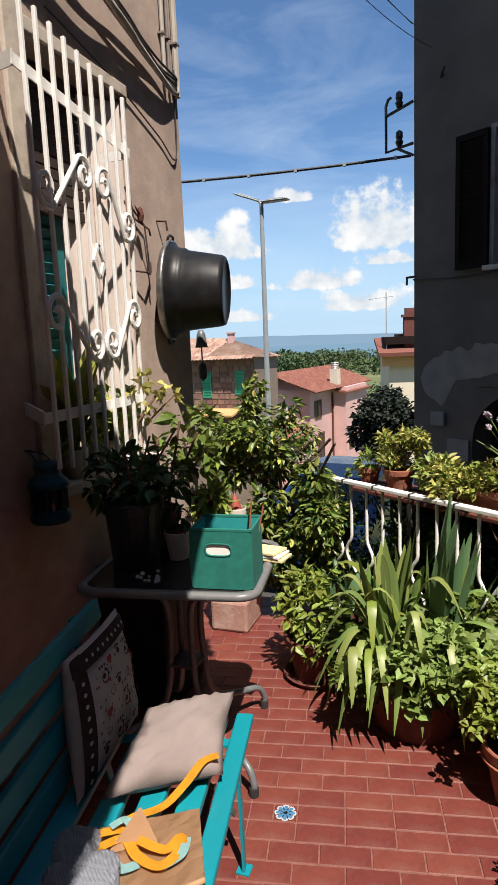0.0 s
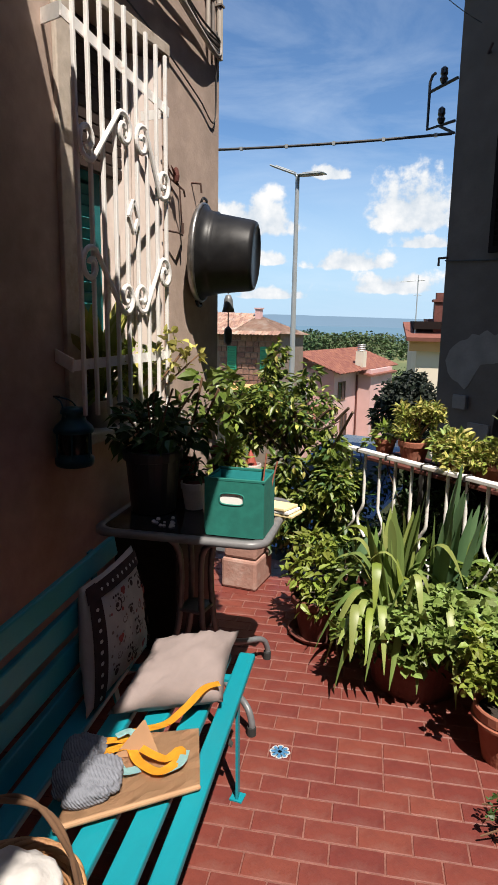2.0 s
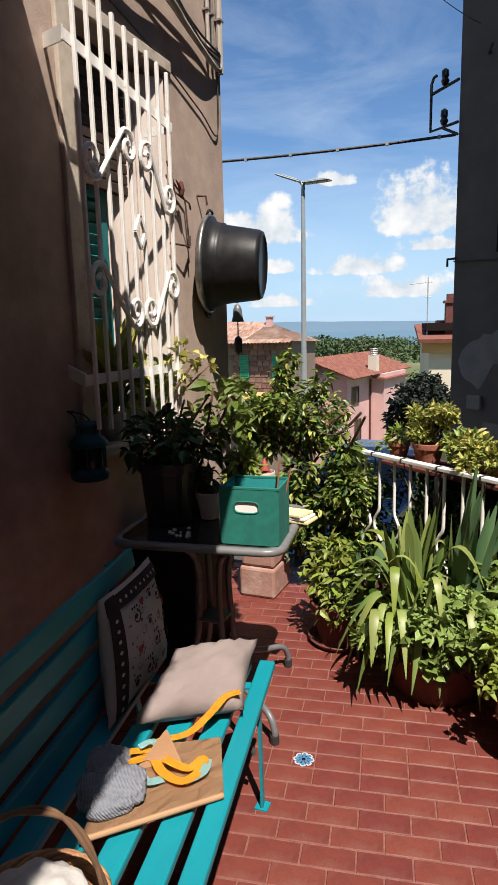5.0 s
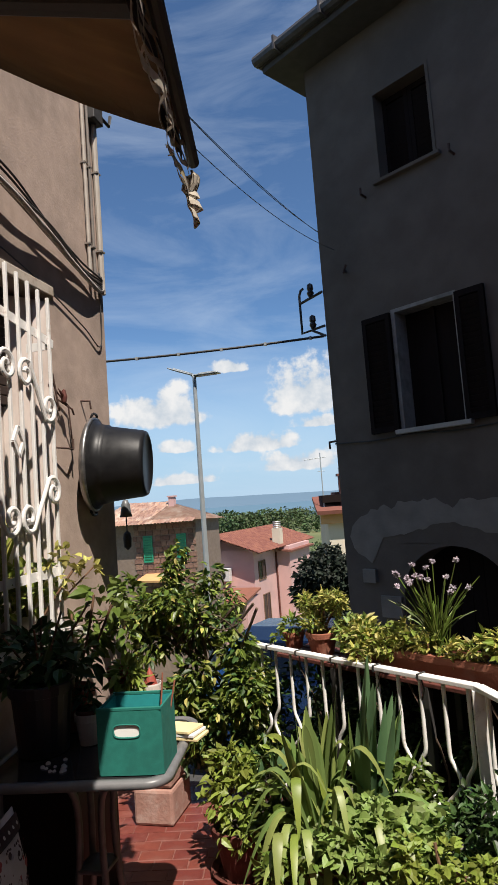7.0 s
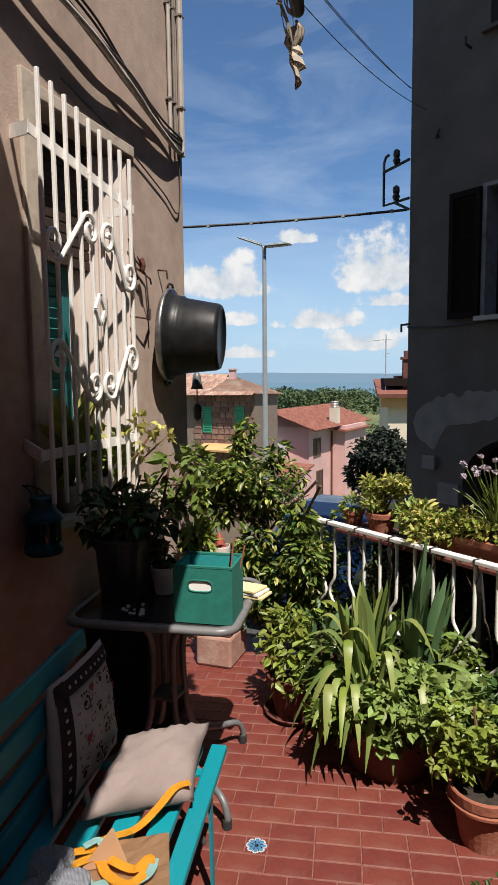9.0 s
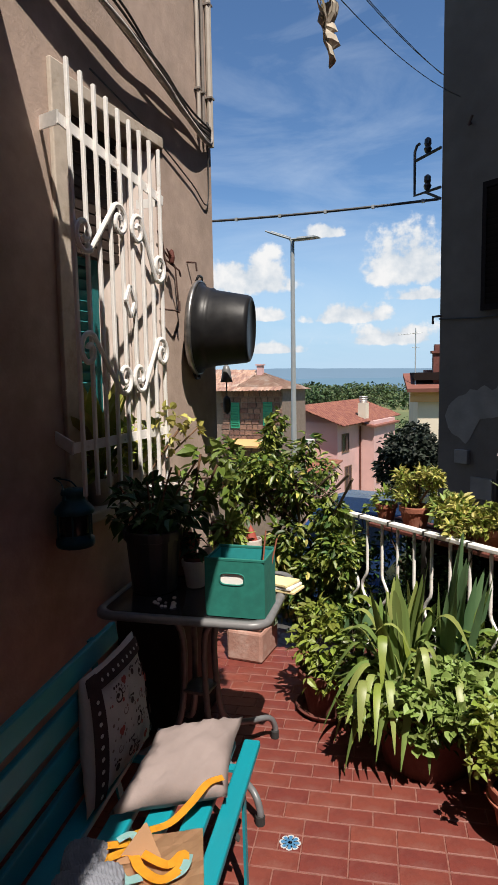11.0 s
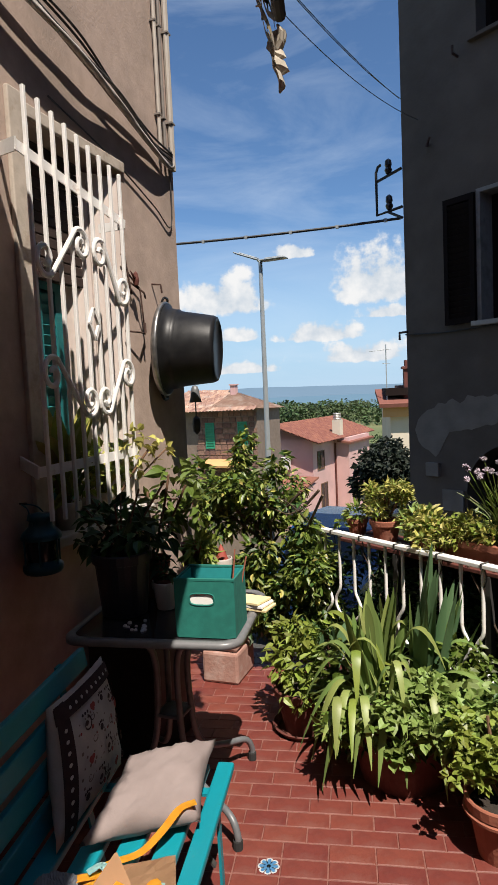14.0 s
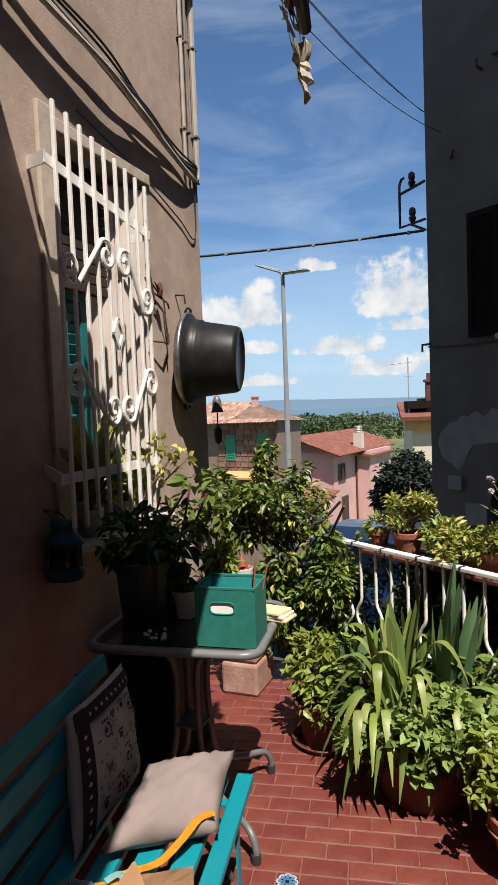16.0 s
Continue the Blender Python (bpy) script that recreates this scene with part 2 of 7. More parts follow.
M = dict(
    plaster=mat("plaster", (0.46, 0.350, 0.292), (0.385, 0.292, 0.242), 14, 0.92, bump=0.15, bscale=70, c3=(0.29, 0.225, 0.185), s3=1.6),
    surround=mat("surround_plaster", (0.52, 0.45, 0.38), (0.42, 0.36, 0.30), 20, 0.9, bump=0.12, bscale=70, c3=(0.30, 0.22, 0.15), s3=9, t3=0.6),
    # plaster set darker than its own tone, carrying part of the house's shade
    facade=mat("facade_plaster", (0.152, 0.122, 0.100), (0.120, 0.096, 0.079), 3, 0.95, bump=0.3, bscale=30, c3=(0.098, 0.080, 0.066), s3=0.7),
    patch=mat("patch_cement", (0.27, 0.235, 0.205), (0.21, 0.182, 0.158), 5, 0.95, bump=0.4, bscale=35),
    tile=mat("cotto_tile", (0.158, 0.040, 0.030), (0.126, 0.032, 0.025), 22, 0.5, bump=0.10, bscale=120, c3=(0.195, 0.082, 0.066), s3=3.2, rnd=0.12, t3=0.57, spec=0.25),
    grout=mat("grout", (0.225, 0.095, 0.074), (0.14, 0.052, 0.040), 30, 0.95, bump=0.3, bscale=150),
    concrete=mat("concrete", (0.36, 0.33, 0.30), (0.28, 0.26, 0.24), 15, 0.95, bump=0.4, bscale=80, c3=(0.18, 0.17, 0.15), s3=4),
    white_iron=mat("white_painted_iron", (0.82, 0.80, 0.78), (0.76, 0.74, 0.71), 30, 0.45, bump=0.06, bscale=80, c3=(0.45, 0.33, 0.25), s3=16, t3=0.68),
    rail_iron=mat("weathered_white_iron", (0.80, 0.79, 0.76), (0.70, 0.68, 0.64), 25, 0.5, bump=0.1, bscale=80, c3=(0.28, 0.22, 0.18), s3=14, t3=0.66),
    teal=mat("teal_paint", (0.005, 0.225, 0.280), (0.004, 0.19, 0.24), 14, 0.42, bump=0.12, bscale=60, c3=(0.006, 0.20, 0.25), s3=7, stretch=(1, 0.25, 1)),
    shutter_teal=mat("shutter_teal", (0.012, 0.16, 0.17), (0.01, 0.13, 0.14), 14, 0.6, bump=0.1),
    box_teal=mat("teal_felt", (0.012, 0.165, 0.13), (0.009, 0.135, 0.108), 40, 0.85, bump=0.06, bscale=300, c3=(0.009, 0.12, 0.096), s3=9),
    box_in=mat("turquoise_lining", (0.015, 0.27, 0.275), (0.013, 0.23, 0.24), 30, 0.8),
    paper=mat("white_paper", (0.80, 0.79, 0.76), (0.72, 0.71, 0.68), 12, 0.8),
    cream=mat("cream_paper", (0.78, 0.66, 0.36), (0.74, 0.60, 0.30), 12, 0.8),
    kraft=mat("kraft_paper", (0.40, 0.235, 0.13), (0.35, 0.20, 0.108), 9, 0.8, bump=0.25, bscale=14),
    yellow=mat("yellow_ribbon", (0.85, 0.42, 0.03), (0.78, 0.36, 0.02), 30, 0.7),
    aqua=mat("aqua_ribbon", (0.36, 0.60, 0.60), (0.30, 0.54, 0.55), 30, 0.7),
    knit=mat("grey_knit", (0.19, 0.20, 0.235), (0.155, 0.165, 0.195), 70, 0.95, bump=0.9, bscale=160),
    pillow=mat("beige_cotton", (0.235, 0.190, 0.180), (0.205, 0.165, 0.156), 12, 0.95, bump=0.3, bscale=22),
    cushion=mat("cushion_cloth", (0.50, 0.42, 0.38), (0.44, 0.37, 0.335), 25, 0.95, bump=0.2, bscale=90),
    cushion_edge=mat("cushion_border", (0.048, 0.020, 0.018), (0.032, 0.014, 0.013), 40, 0.95),
    print_dark=mat("print_brown", (0.06, 0.03, 0.027), (0.045, 0.022, 0.02), 40, 0.95),
    print_brown=mat("print_tan", (0.20, 0.13, 0.11), (0.17, 0.11, 0.09), 40, 0.95),
    print_red=mat("print_red", (0.32, 0.05, 0.04), (0.28, 0.05, 0.04), 40, 0.95),
    wicker=mat("wicker", (0.40, 0.22, 0.10), (0.28, 0.14, 0.06), 45, 0.6, bump=0.3, bscale=120, rnd=0.2),
    cloth=mat("white_cloth", (0.50, 0.48, 0.46), (0.42, 0.40, 0.39), 20, 0.95, bump=0.4, bscale=35),
    grey_tube=mat("grey_tube", (0.15, 0.155, 0.165), (0.11, 0.115, 0.12), 30, 0.42, metal=0.1),
    table_edge=mat("grey_table_edge", (0.17, 0.17, 0.175), (0.13, 0.13, 0.135), 30, 0.38),
    smoked=mat("smoked_glass_top", (0.018, 0.018, 0.02), (0.03, 0.028, 0.03), 40, 0.12),
    black=mat("black_plastic", (0.010, 0.010, 0.011), (0.016, 0.016, 0.017), 18, 0.42, c3=(0.024, 0.023, 0.022), s3=6, t3=0.62, bump=0.04, bscale=30, spec=0.25),
    zinc=mat("worn_tin_rim", (0.42, 0.41, 0.40), (0.20, 0.20, 0.20), 20, 0.35, metal=0.85),
    rust=mat("rusty_wire", (0.10, 0.05, 0.035), (0.06, 0.035, 0.03), 40, 0.85),
    cable=mat("grey_cable", (0.22, 0.19, 0.17), (0.16, 0.14, 0.125), 30, 0.7),
    cable_pale=mat("pale_grey_cable", (0.50, 0.46, 0.42), (0.40, 0.36, 0.33), 30, 0.6),
    cable_dark=mat("dark_cable", (0.035, 0.033, 0.033), (0.05, 0.047, 0.045), 30, 0.6),
    pipe=mat("plaster_coloured_pipe", (0.42, 0.38, 0.33), (0.36, 0.32, 0.28), 20, 0.6),
    lantern=mat("lantern_teal_metal", (0.006, 0.07, 0.10), (0.006, 0.055, 0.08), 30, 0.4, metal=0.2),
    terracotta=mat("terracotta", (0.30, 0.105, 0.062), (0.25, 0.085, 0.05), 18, 0.85, bump=0.2, bscale=70, c3=(0.36, 0.19, 0.135), s3=6, t3=0.62),
    # dark clay, deepened further to imitate shade on the planters under leaves
    terracotta_dark=mat("dark_terracotta", (0.125, 0.034, 0.024), (0.09, 0.025, 0.018), 16, 0.8, bump=0.25, bscale=60, c3=(0.16, 0.06, 0.045), s3=5, t3=0.6),
    pot_black=mat("dark_pot", (0.012, 0.011, 0.016), (0.018, 0.016, 0.024), 20, 0.5),
    pot_white=mat("white_pot", (0.55, 0.50, 0.47), (0.50, 0.45, 0.42), 20, 0.5),
    pot_pink=mat("pink_pot", (0.55, 0.27, 0.22), (0.48, 0.22, 0.18), 20, 0.7),
    red=mat("red_clay", (0.36, 0.075, 0.05), (0.28, 0.055, 0.04), 20, 0.6),
    soil=mat("soil", (0.035, 0.025, 0.018), (0.02, 0.014, 0.01), 60, 1.0, bump=0.8, bscale=90),
    pink_stone=mat("pink_stone", (0.36, 0.205, 0.165), (0.30, 0.165, 0.13), 12, 0.9, bump=0.25, bscale=50, c3=(0.42, 0.32, 0.28), s3=7),
    bark=mat("bark", (0.10, 0.065, 0.04), (0.06, 0.04, 0.028), 30, 0.95, bump=0.6, bscale=60),
    leaf=mat("leaf_green", (0.082, 0.128, 0.020), (0.125, 0.165, 0.030), 9, 0.42, rnd=0.45, trans=0.25, bump=0.05),
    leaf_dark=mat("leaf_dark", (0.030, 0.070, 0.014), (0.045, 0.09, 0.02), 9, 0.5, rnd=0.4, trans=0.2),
    leaf_bright=mat("leaf_bright", (0.165, 0.225, 0.035), (0.235, 0.275, 0.05), 9, 0.45, rnd=0.35, trans=0.28),
    leaf_sedum=mat("leaf_sedum", (0.165, 0.24, 0.055), (0.215, 0.29, 0.08), 12, 0.55, rnd=0.3, trans=0.22),
    leaf_yellow=mat("leaf_yellow", (0.44, 0.385, 0.10), (0.35, 0.34, 0.10), 9, 0.55, rnd=0.4, trans=0.25),
    iris=mat("iris_leaf", (0.125, 0.205, 0.055), (0.175, 0.235, 0.06), 3, 0.58, rnd=0.28, trans=0.25, stretch=(6, 6, 0.6)),
    iris_pale=mat("pale_iris_leaf", (0.25, 0.28, 0.085), (0.21, 0.265, 0.07), 5, 0.45, rnd=0.25, trans=0.25, c3=(0.45, 0.30, 0.08), s3=4, t3=0.66),
    iris_blue=mat("blue_green_leaf", (0.085, 0.165, 0.075), (0.11, 0.19, 0.085), 3, 0.45, rnd=0.2, trans=0.2, stretch=(6, 6, 0.6)),
    pale_paint=mat("pale_shutter_paint", (0.66, 0.57, 0.52), (0.60, 0.51, 0.46), 12, 0.7, c3=(0.5, 0.41, 0.36), s3=6, stretch=(1, 1, 0.3)),
    flower=mat("lilac_flower", (0.52, 0.45, 0.50), (0.44, 0.37, 0.43), 40, 0.9, rnd=0.2),
    roller=mat("dark_roller_slats", (0.045, 0.026, 0.020), (0.032, 0.019, 0.015), 20, 0.7),
    stem=mat("brown_stem", (0.16, 0.085, 0.045), (0.12, 0.065, 0.035), 20, 0.9),
    # shutter wood, also on sheets that imitate dim openings and gaps
    dark_wood_and_shade=mat("shutter_wood_and_shade", (0.012, 0.008, 0.007), (0.017, 0.011, 0.010), 20, 0.9, spec=0.12, stretch=(1, 1, 0.2)),
    glass_dark=mat("dark_window_glass", (0.012, 0.013, 0.016), (0.02, 0.021, 0.024), 6, 0.12),
    sill=mat("pale_sill", (0.46, 0.42, 0.38), (0.40, 0.37, 0.33), 25, 0.8, bump=0.2),
    zinc_gutter=mat("brown_gutter", (0.11, 0.10, 0.10), (0.08, 0.075, 0.075), 20, 0.5, metal=0.4),
    soffit=mat("soffit", (0.085, 0.078, 0.074), (0.068, 0.063, 0.06), 8, 0.9),
    awning=mat("awning_cloth", (0.16, 0.098, 0.044), (0.10, 0.06, 0.03), 3, 0.9, stretch=(1, 8, 1), c3=(0.16, 0.09, 0.045), s3=1.5, bump=0.2, bscale=40),
    valance=mat("torn_lace_cloth", (0.62, 0.56, 0.47), (0.44, 0.39, 0.32), 18, 0.95, trans=0.3, c3=(0.55, 0.42, 0.10), s3=9, t3=0.62),
    insulator=mat("brown_glass", (0.05, 0.04, 0.04), (0.03, 0.025, 0.025), 20, 0.2),
    galv=mat("galvanised_steel", (0.40, 0.43, 0.44), (0.34, 0.37, 0.38), 6, 0.45, metal=0.35),
    roof_red=mat("red_roof_tiles", (0.215, 0.080, 0.054), (0.175, 0.064, 0.044), 3, 0.9, rnd=0.2, bump=0.2, bscale=9),
    roof_old=mat("old_roof_tiles", (0.36, 0.22, 0.165), (0.27, 0.155, 0.115), 3, 0.95, rnd=0.25, c3=(0.42, 0.33, 0.27), s3=2),
    pink=mat("pink_render", (0.60, 0.37, 0.345), (0.54, 0.33, 0.31), 0.7, 0.95, bump=0.2, bscale=9, c3=(0.48, 0.31, 0.29), s3=0.5),
    stone=mat("tuff_stone", (0.22, 0.125, 0.095), (0.13, 0.075, 0.058), 3, 0.95, bump=0.5, bscale=14, rnd=0.3),
    mortar=mat("mortar", (0.22, 0.165, 0.13), (0.17, 0.128, 0.10), 6, 0.95, bump=0.4, bscale=20),
    green_shutter=mat("green_shutter", (0.02, 0.27, 0.16), (0.02, 0.22, 0.13), 4, 0.6),
    orange=mat("orange_render", (0.62, 0.35, 0.15), (0.55, 0.3, 0.13), 0.8, 0.95),
    cream_wall=mat("cream_render", (0.60, 0.53, 0.42), (0.54, 0.47, 0.37), 0.8, 0.95),
    chrome_cap=mat("steel_cowl", (0.45, 0.44, 0.43), (0.3, 0.29, 0.28), 20, 0.5, metal=0.6),
    car_blue=mat("blue_car_paint", (0.012, 0.045, 0.14), (0.01, 0.038, 0.12), 3, 0.22, spec=0.7),
    rubber=mat("rubber", (0.02, 0.02, 0.02), None, 30, 0.9),
    asphalt=mat("asphalt", (0.055, 0.053, 0.05), (0.04, 0.04, 0.038), 20, 0.95, bump=0.4, bscale=90),
    grass=mat("field_green", (0.13, 0.145, 0.055), (0.085, 0.11, 0.04), 0.03, 1.0, c3=(0.30, 0.25, 0.12), s3=0.012, t3=0.58),
    woods=mat("wood_leaves", (0.030, 0.062, 0.020), (0.062, 0.095, 0.032), 0.05, 0.85, rnd=0.5, trans=0.1, c3=(0.10, 0.115, 0.045), s3=0.03, t3=0.58),
    # near-black leaf colour stands in for the shade on these trees
    tree_dark=mat("shade_dark_leaves", (0.006, 0.012, 0.006), (0.010, 0.018, 0.007), 2, 0.7, rnd=0.4),
    ac_white=mat("white_appliance", (0.62, 0.60, 0.58), None, 10, 0.5),
    # distance haze is put into the colour and emission of these two
    far_plain_haze=glow("far_plain_haze", (0.105, 0.165, 0.21), 0.75, (0.05, 0.09, 0.13)),
    far_hills_haze=glow("far_hills_haze", (0.17, 0.245, 0.31), 0.72, (0.06, 0.09, 0.13)),
    decor_white=mat("glazed_white", (0.46, 0.48, 0.49), (0.38, 0.40, 0.42), 30, 0.3),
    decor_blue=mat("glazed_blue", (0.07, 0.20, 0.36), (0.05, 0.15, 0.3), 40, 0.3),
    lamp_glass=mat("lamp_lens", (0.10, 0.10, 0.11), None, 20, 0.3),
)

ribbed(M["knit"], 420)

# ---- mesh helpers ----


def world_of(ob):
    m = ob.matrix_basis.copy()
    while ob.parent:
        ob = ob.parent
        m = ob.matrix_basis @ m
    return m


def part(name, bm, material, parent, label="", smooth=False):
    """Links a bmesh, built in world coordinates, as one mesh object under parent (or on its own)."""
    me = bpy.data.meshes.new(name)
    if isinstance(bm, tuple):
        me.from_pydata(bm[0], [], bm[1])
    else:
        bm.to_mesh(me)
        bm.free()
    if smooth:
        me.shade_smooth()
    me.materials.append(M[material])
    ob = new(name, me)
    if parent:
        ob.parent = parent
        me.transform(world_of(parent).inverted())
    if label:
        ob["label"] = label
    return ob


def thing(name, at, label, category, group="", kind="", rz=0):
    ob = new(name)
    ob.empty_display_size = 0.05
    ob.matrix_basis = pose(*at, 0, 0, rz)
    return tagged(ob, label, category, group, kind)


def solid(name, bm, material, label, category, group="", kind="", smooth=False):
    return tagged(part(name, bm, material, None, smooth=smooth), label, category, group, kind)


def join(*bms):
    out = bmesh.new()
    for b in bms:
        me = bpy.data.meshes.new("tmp")
        b.to_mesh(me)
        b.free()
        out.from_mesh(me)
        bpy.data.meshes.remove(me)
    return out


def box(x0, y0, z0, x1, y1, z1, bevel=0.0, m=None, seg=2):
    bm = bmesh.new()
    bmesh.ops.create_cube(bm, size=1)
    for v in bm.verts:
        v.co = Vector(((x0 + x1) / 2 + v.co.x * (x1 - x0), (y0 + y1) / 2 + v.co.y * (y1 - y0), (z0 + z1) / 2 + v.co.z * (z1 - z0)))
    if bevel:
        bmesh.ops.bevel(bm, geom=bm.edges[:], offset=bevel, segments=seg, profile=0.5, affect="EDGES")
    if m is not None:
        bm.transform(m)
    return bm


def tube(points, r, sides=8, caps=True, flat=None):
    """A pipe along points; r a number or one per point; flat: (axis, factor) squashes the section."""
    pts = [Vector(p) for p in points]
    rs = r if isinstance(r, (list, tuple)) else [r] * len(pts)
    bm = bmesh.new()
    rings = []
    up = Vector((0, 0, 1))
    for i, p in enumerate(pts):
        d = (pts[min(i + 1, len(pts) - 1)] - pts[max(i - 1, 0)]).normalized()
        if abs(d.dot(up)) > 0.9 and i == 0:
            up = Vector((1, 0, 0))
        a = d.cross(up)
        if a.length < 1e-5:
            a = d.orthogonal()
        a.normalize()
        b = d.cross(a).normalized()
        up = -b if (-b).dot(up) > 0 else b
        fa, fb = flat or (1, 1)
        rings.append([bm.verts.new(p + (a * math.cos(k) * fa + b * math.sin(k) * fb) * rs[i]) for k in (2 * math.pi * j / sides for j in range(sides))])
    for r0, r1 in zip(rings, rings[1:]):
        for j in range(sides):
            bm.faces.new((r0[j], r0[(j + 1) % sides], r1[(j + 1) % sides], r1[j]))
    if caps:
        bm.faces.new(rings[0][::-1])
        bm.faces.new(rings[-1])
    bmesh.ops.recalc_face_normals(bm, faces=bm.faces[:])
    return bm


def bar(p, q, w, h, bevel=0.0, side=(0, 0, 1)):
    """A rectangular bar from p to q; h along side, w across."""
    p, q = Vector(p), Vector(q)
    d = (q - p)
    y = d.normalized()
    x = y.cross(Vector(side)).normalized()
    z = x.cross(y)
    m = Matrix((x, y, z)).transposed().to_4x4()
    m.translation = (p + q) / 2
    return box(-w / 2, -d.length / 2, -h / 2, w / 2, d.length / 2, h / 2, bevel, m)


def lathe(profile, at, seg=28, axis="z", cap=False):
    """Turns (radius, height) pairs round an axis through at."""
    bm = bmesh.new()
    rings = []
    for r, h in profile:
        ring = []
        for j in range(seg):
            a = 2 * math.pi * j / seg
            c = (r * math.cos(a), r * math.sin(a), h)
            if axis == "x":
                c = (h, r * math.cos(a), r * math.sin(a))
            ring.append(bm.verts.new(Vector(at) + Vector(c)))
        rings.append(ring)
    for r0, r1 in zip(rings, rings[1:]):
        for j in range(seg):
            bm.faces.new((r0[j], r0[(j + 1) % seg], r1[(j + 1) % seg], r1[j]))
    if cap:
        bm.faces.new(rings[-1])
        bm.faces.new(rings[0][::-1])
    bmesh.ops.recalc_face_normals(bm, faces=bm.faces[:])
    return bm


def pot_profile(r, h, wall=0.012, rim=0.03, taper=0.72):
    return [(0.001, 0.0), (r * taper, 0.0), (r * 0.97, h - rim * 1.3), (r * 1.06, h - rim * 1.2), (r * 1.08, h - 0.004), (r * 1.05, h),
            (r * 0.98, h), (r * 0.96, h - 0.02), (r * 0.9, h - rim * 1.6)]


def disc(at, r, seg=20, wob=0.0):
    bm = bmesh.new()
    c = bm.verts.new(Vector(at))
    ring = [bm.verts.new(Vector(at) + Vector((r * math.cos(a), r * math.sin(a), random.uniform(-wob, wob)))) for a in (2 * math.pi * j / seg for j in range(seg))]
    for j in range(seg):
        bm.faces.new((c, ring[j], ring[(j + 1) % seg]))
    return bm


def leaf_cloud(blobs, count, size, seed, aspect=0.5, lean=0.3, shell=0.55, fold=0.18, coarse=False):
    """Many small folded leaves spread through ellipsoids (centre, radii); vertices and faces for part()."""
    rng = np.random.default_rng(seed)
    verts, faces = [], []
    vol = np.array([b[1][0] * b[1][1] * b[1][2] for b in blobs]) ** 0.67
    which = rng.choice(len(blobs), count, p=vol / vol.sum())
    for k in which:
        c, rad = np.array(blobs[k][0]), np.array(blobs[k][1])
        d = rng.normal(size=3)
        d /= np.linalg.norm(d)
        p = c + d * rad * (shell + (1 - shell) * rng.random() ** 0.5) * rng.uniform(0.75, 1.1)
        ax = d * 0.7 + rng.normal(size=3) * 0.6
        ax[2] = ax[2] * 0.6 - lean * rng.random()
        ax /= np.linalg.norm(ax) + 1e-9
        nz = np.array((0, 0, 1.0)) + rng.normal(size=3) * 0.55
        sd = np.cross(ax, nz)
        sd /= np.linalg.norm(sd) + 1e-9
        up = np.cross(sd, ax)
        s = size * rng.uniform(0.6, 1.3)
        w = s * aspect * 0.5 * rng.uniform(0.8, 1.2)
        i = len(verts)
        if coarse:
            verts += [tuple(p), tuple(p + ax * s * 0.42 + sd * w + up * w * fold * 2), tuple(p + ax * s * 0.45 - up * w * fold),
                      tuple(p + ax * s * 0.42 - sd * w + up * w * fold * 2), tuple(p + ax * s - up * s * 0.16)]
            faces += [(i, i + 2, i + 1), (i, i + 3, i + 2), (i + 1, i + 2, i + 4), (i + 2, i + 3, i + 4)]
            continue
        f2 = up * w * fold * 2
        verts += [tuple(p), tuple(p + ax * s * 0.26 + sd * w * 0.88 + f2), tuple(p + ax * s * 0.62 + sd * w * 0.78 + f2 - up * s * 0.06), tuple(p + ax * s - up * s * 0.17),
                  tuple(p + ax * s * 0.62 - sd * w * 0.78 + f2 - up * s * 0.06), tuple(p + ax * s * 0.26 - sd * w * 0.88 + f2), tuple(p + ax * s * 0.28), tuple(p + ax * s * 0.64 - up * s * 0.07)]
        faces += [(i, i + 6, i + 1), (i, i + 5, i + 6), (i + 1, i + 6, i + 7, i + 2), (i + 6, i + 5, i + 4, i + 7), (i + 2, i + 7, i + 3), (i + 7, i + 4, i + 3)]
    return verts, faces


def blade(base, tip, width, droop=0.0, segs=9, twist=0.0, side=None):
    """A long sword-shaped leaf from base towards tip, hanging over by droop."""
    base, tip = Vector(base), Vector(tip)
    d = tip - base
    sd = Vector(side) if side else d.cross(Vector((0, 0, 1)))
    if sd.length < 1e-4:
        sd = Vector((1, 0, 0))
    sd.normalize()
    verts, faces = [], []
    for i in range(segs + 1):
        t = i / segs
        c = base.lerp(tip, t) + Vector((0, 0, droop * 4 * t * (1 - t)))
        w = width * 0.5 * (0.55 + 0.75 * t if t < 0.5 else 0.925) * min(1, (1 - t) * 2.6 + 0.03) ** 0.8
        s2 = Matrix.Rotation(twist * t, 3, d.normalized()) @ sd
        n = s2.cross(d).normalized()
        verts += [tuple(c - s2 * w), tuple(c + n * w * 0.25), tuple(c + s2 * w)]
        if i:
            k = 3 * i
            faces += [(k - 3, k - 2, k + 1, k), (k - 2, k - 1, k + 2, k + 1)]
    return verts, faces


def arc(p, q, sag, n=16):
    p, q = Vector(p), Vector(q)
    return [p.lerp(q, i / n) + Vector((0, 0, -sag * 4 * (i / n) * (1 - i / n))) for i in range(n + 1)]


def smooth_path(pts, n=6):
    """Catmull-Rom through the points."""
    pts = [Vector(p) for p in pts]
    out = []
    for i in range(len(pts) - 1):
        p0, p1, p2, p3 = pts[max(i - 1, 0)], pts[i], pts[i + 1], pts[min(i + 2, len(pts) - 1)]
        for k in range(n):
            t = k / n
            out.append(0.5 * ((2 * p1) + (p2 - p0) * t + (2 * p0 - 5 * p1 + 4 * p2 - p3) * t * t + (3 * p1 - p0 - 3 * p2 + p3) * t ** 3))
    return out + [pts[-1]]


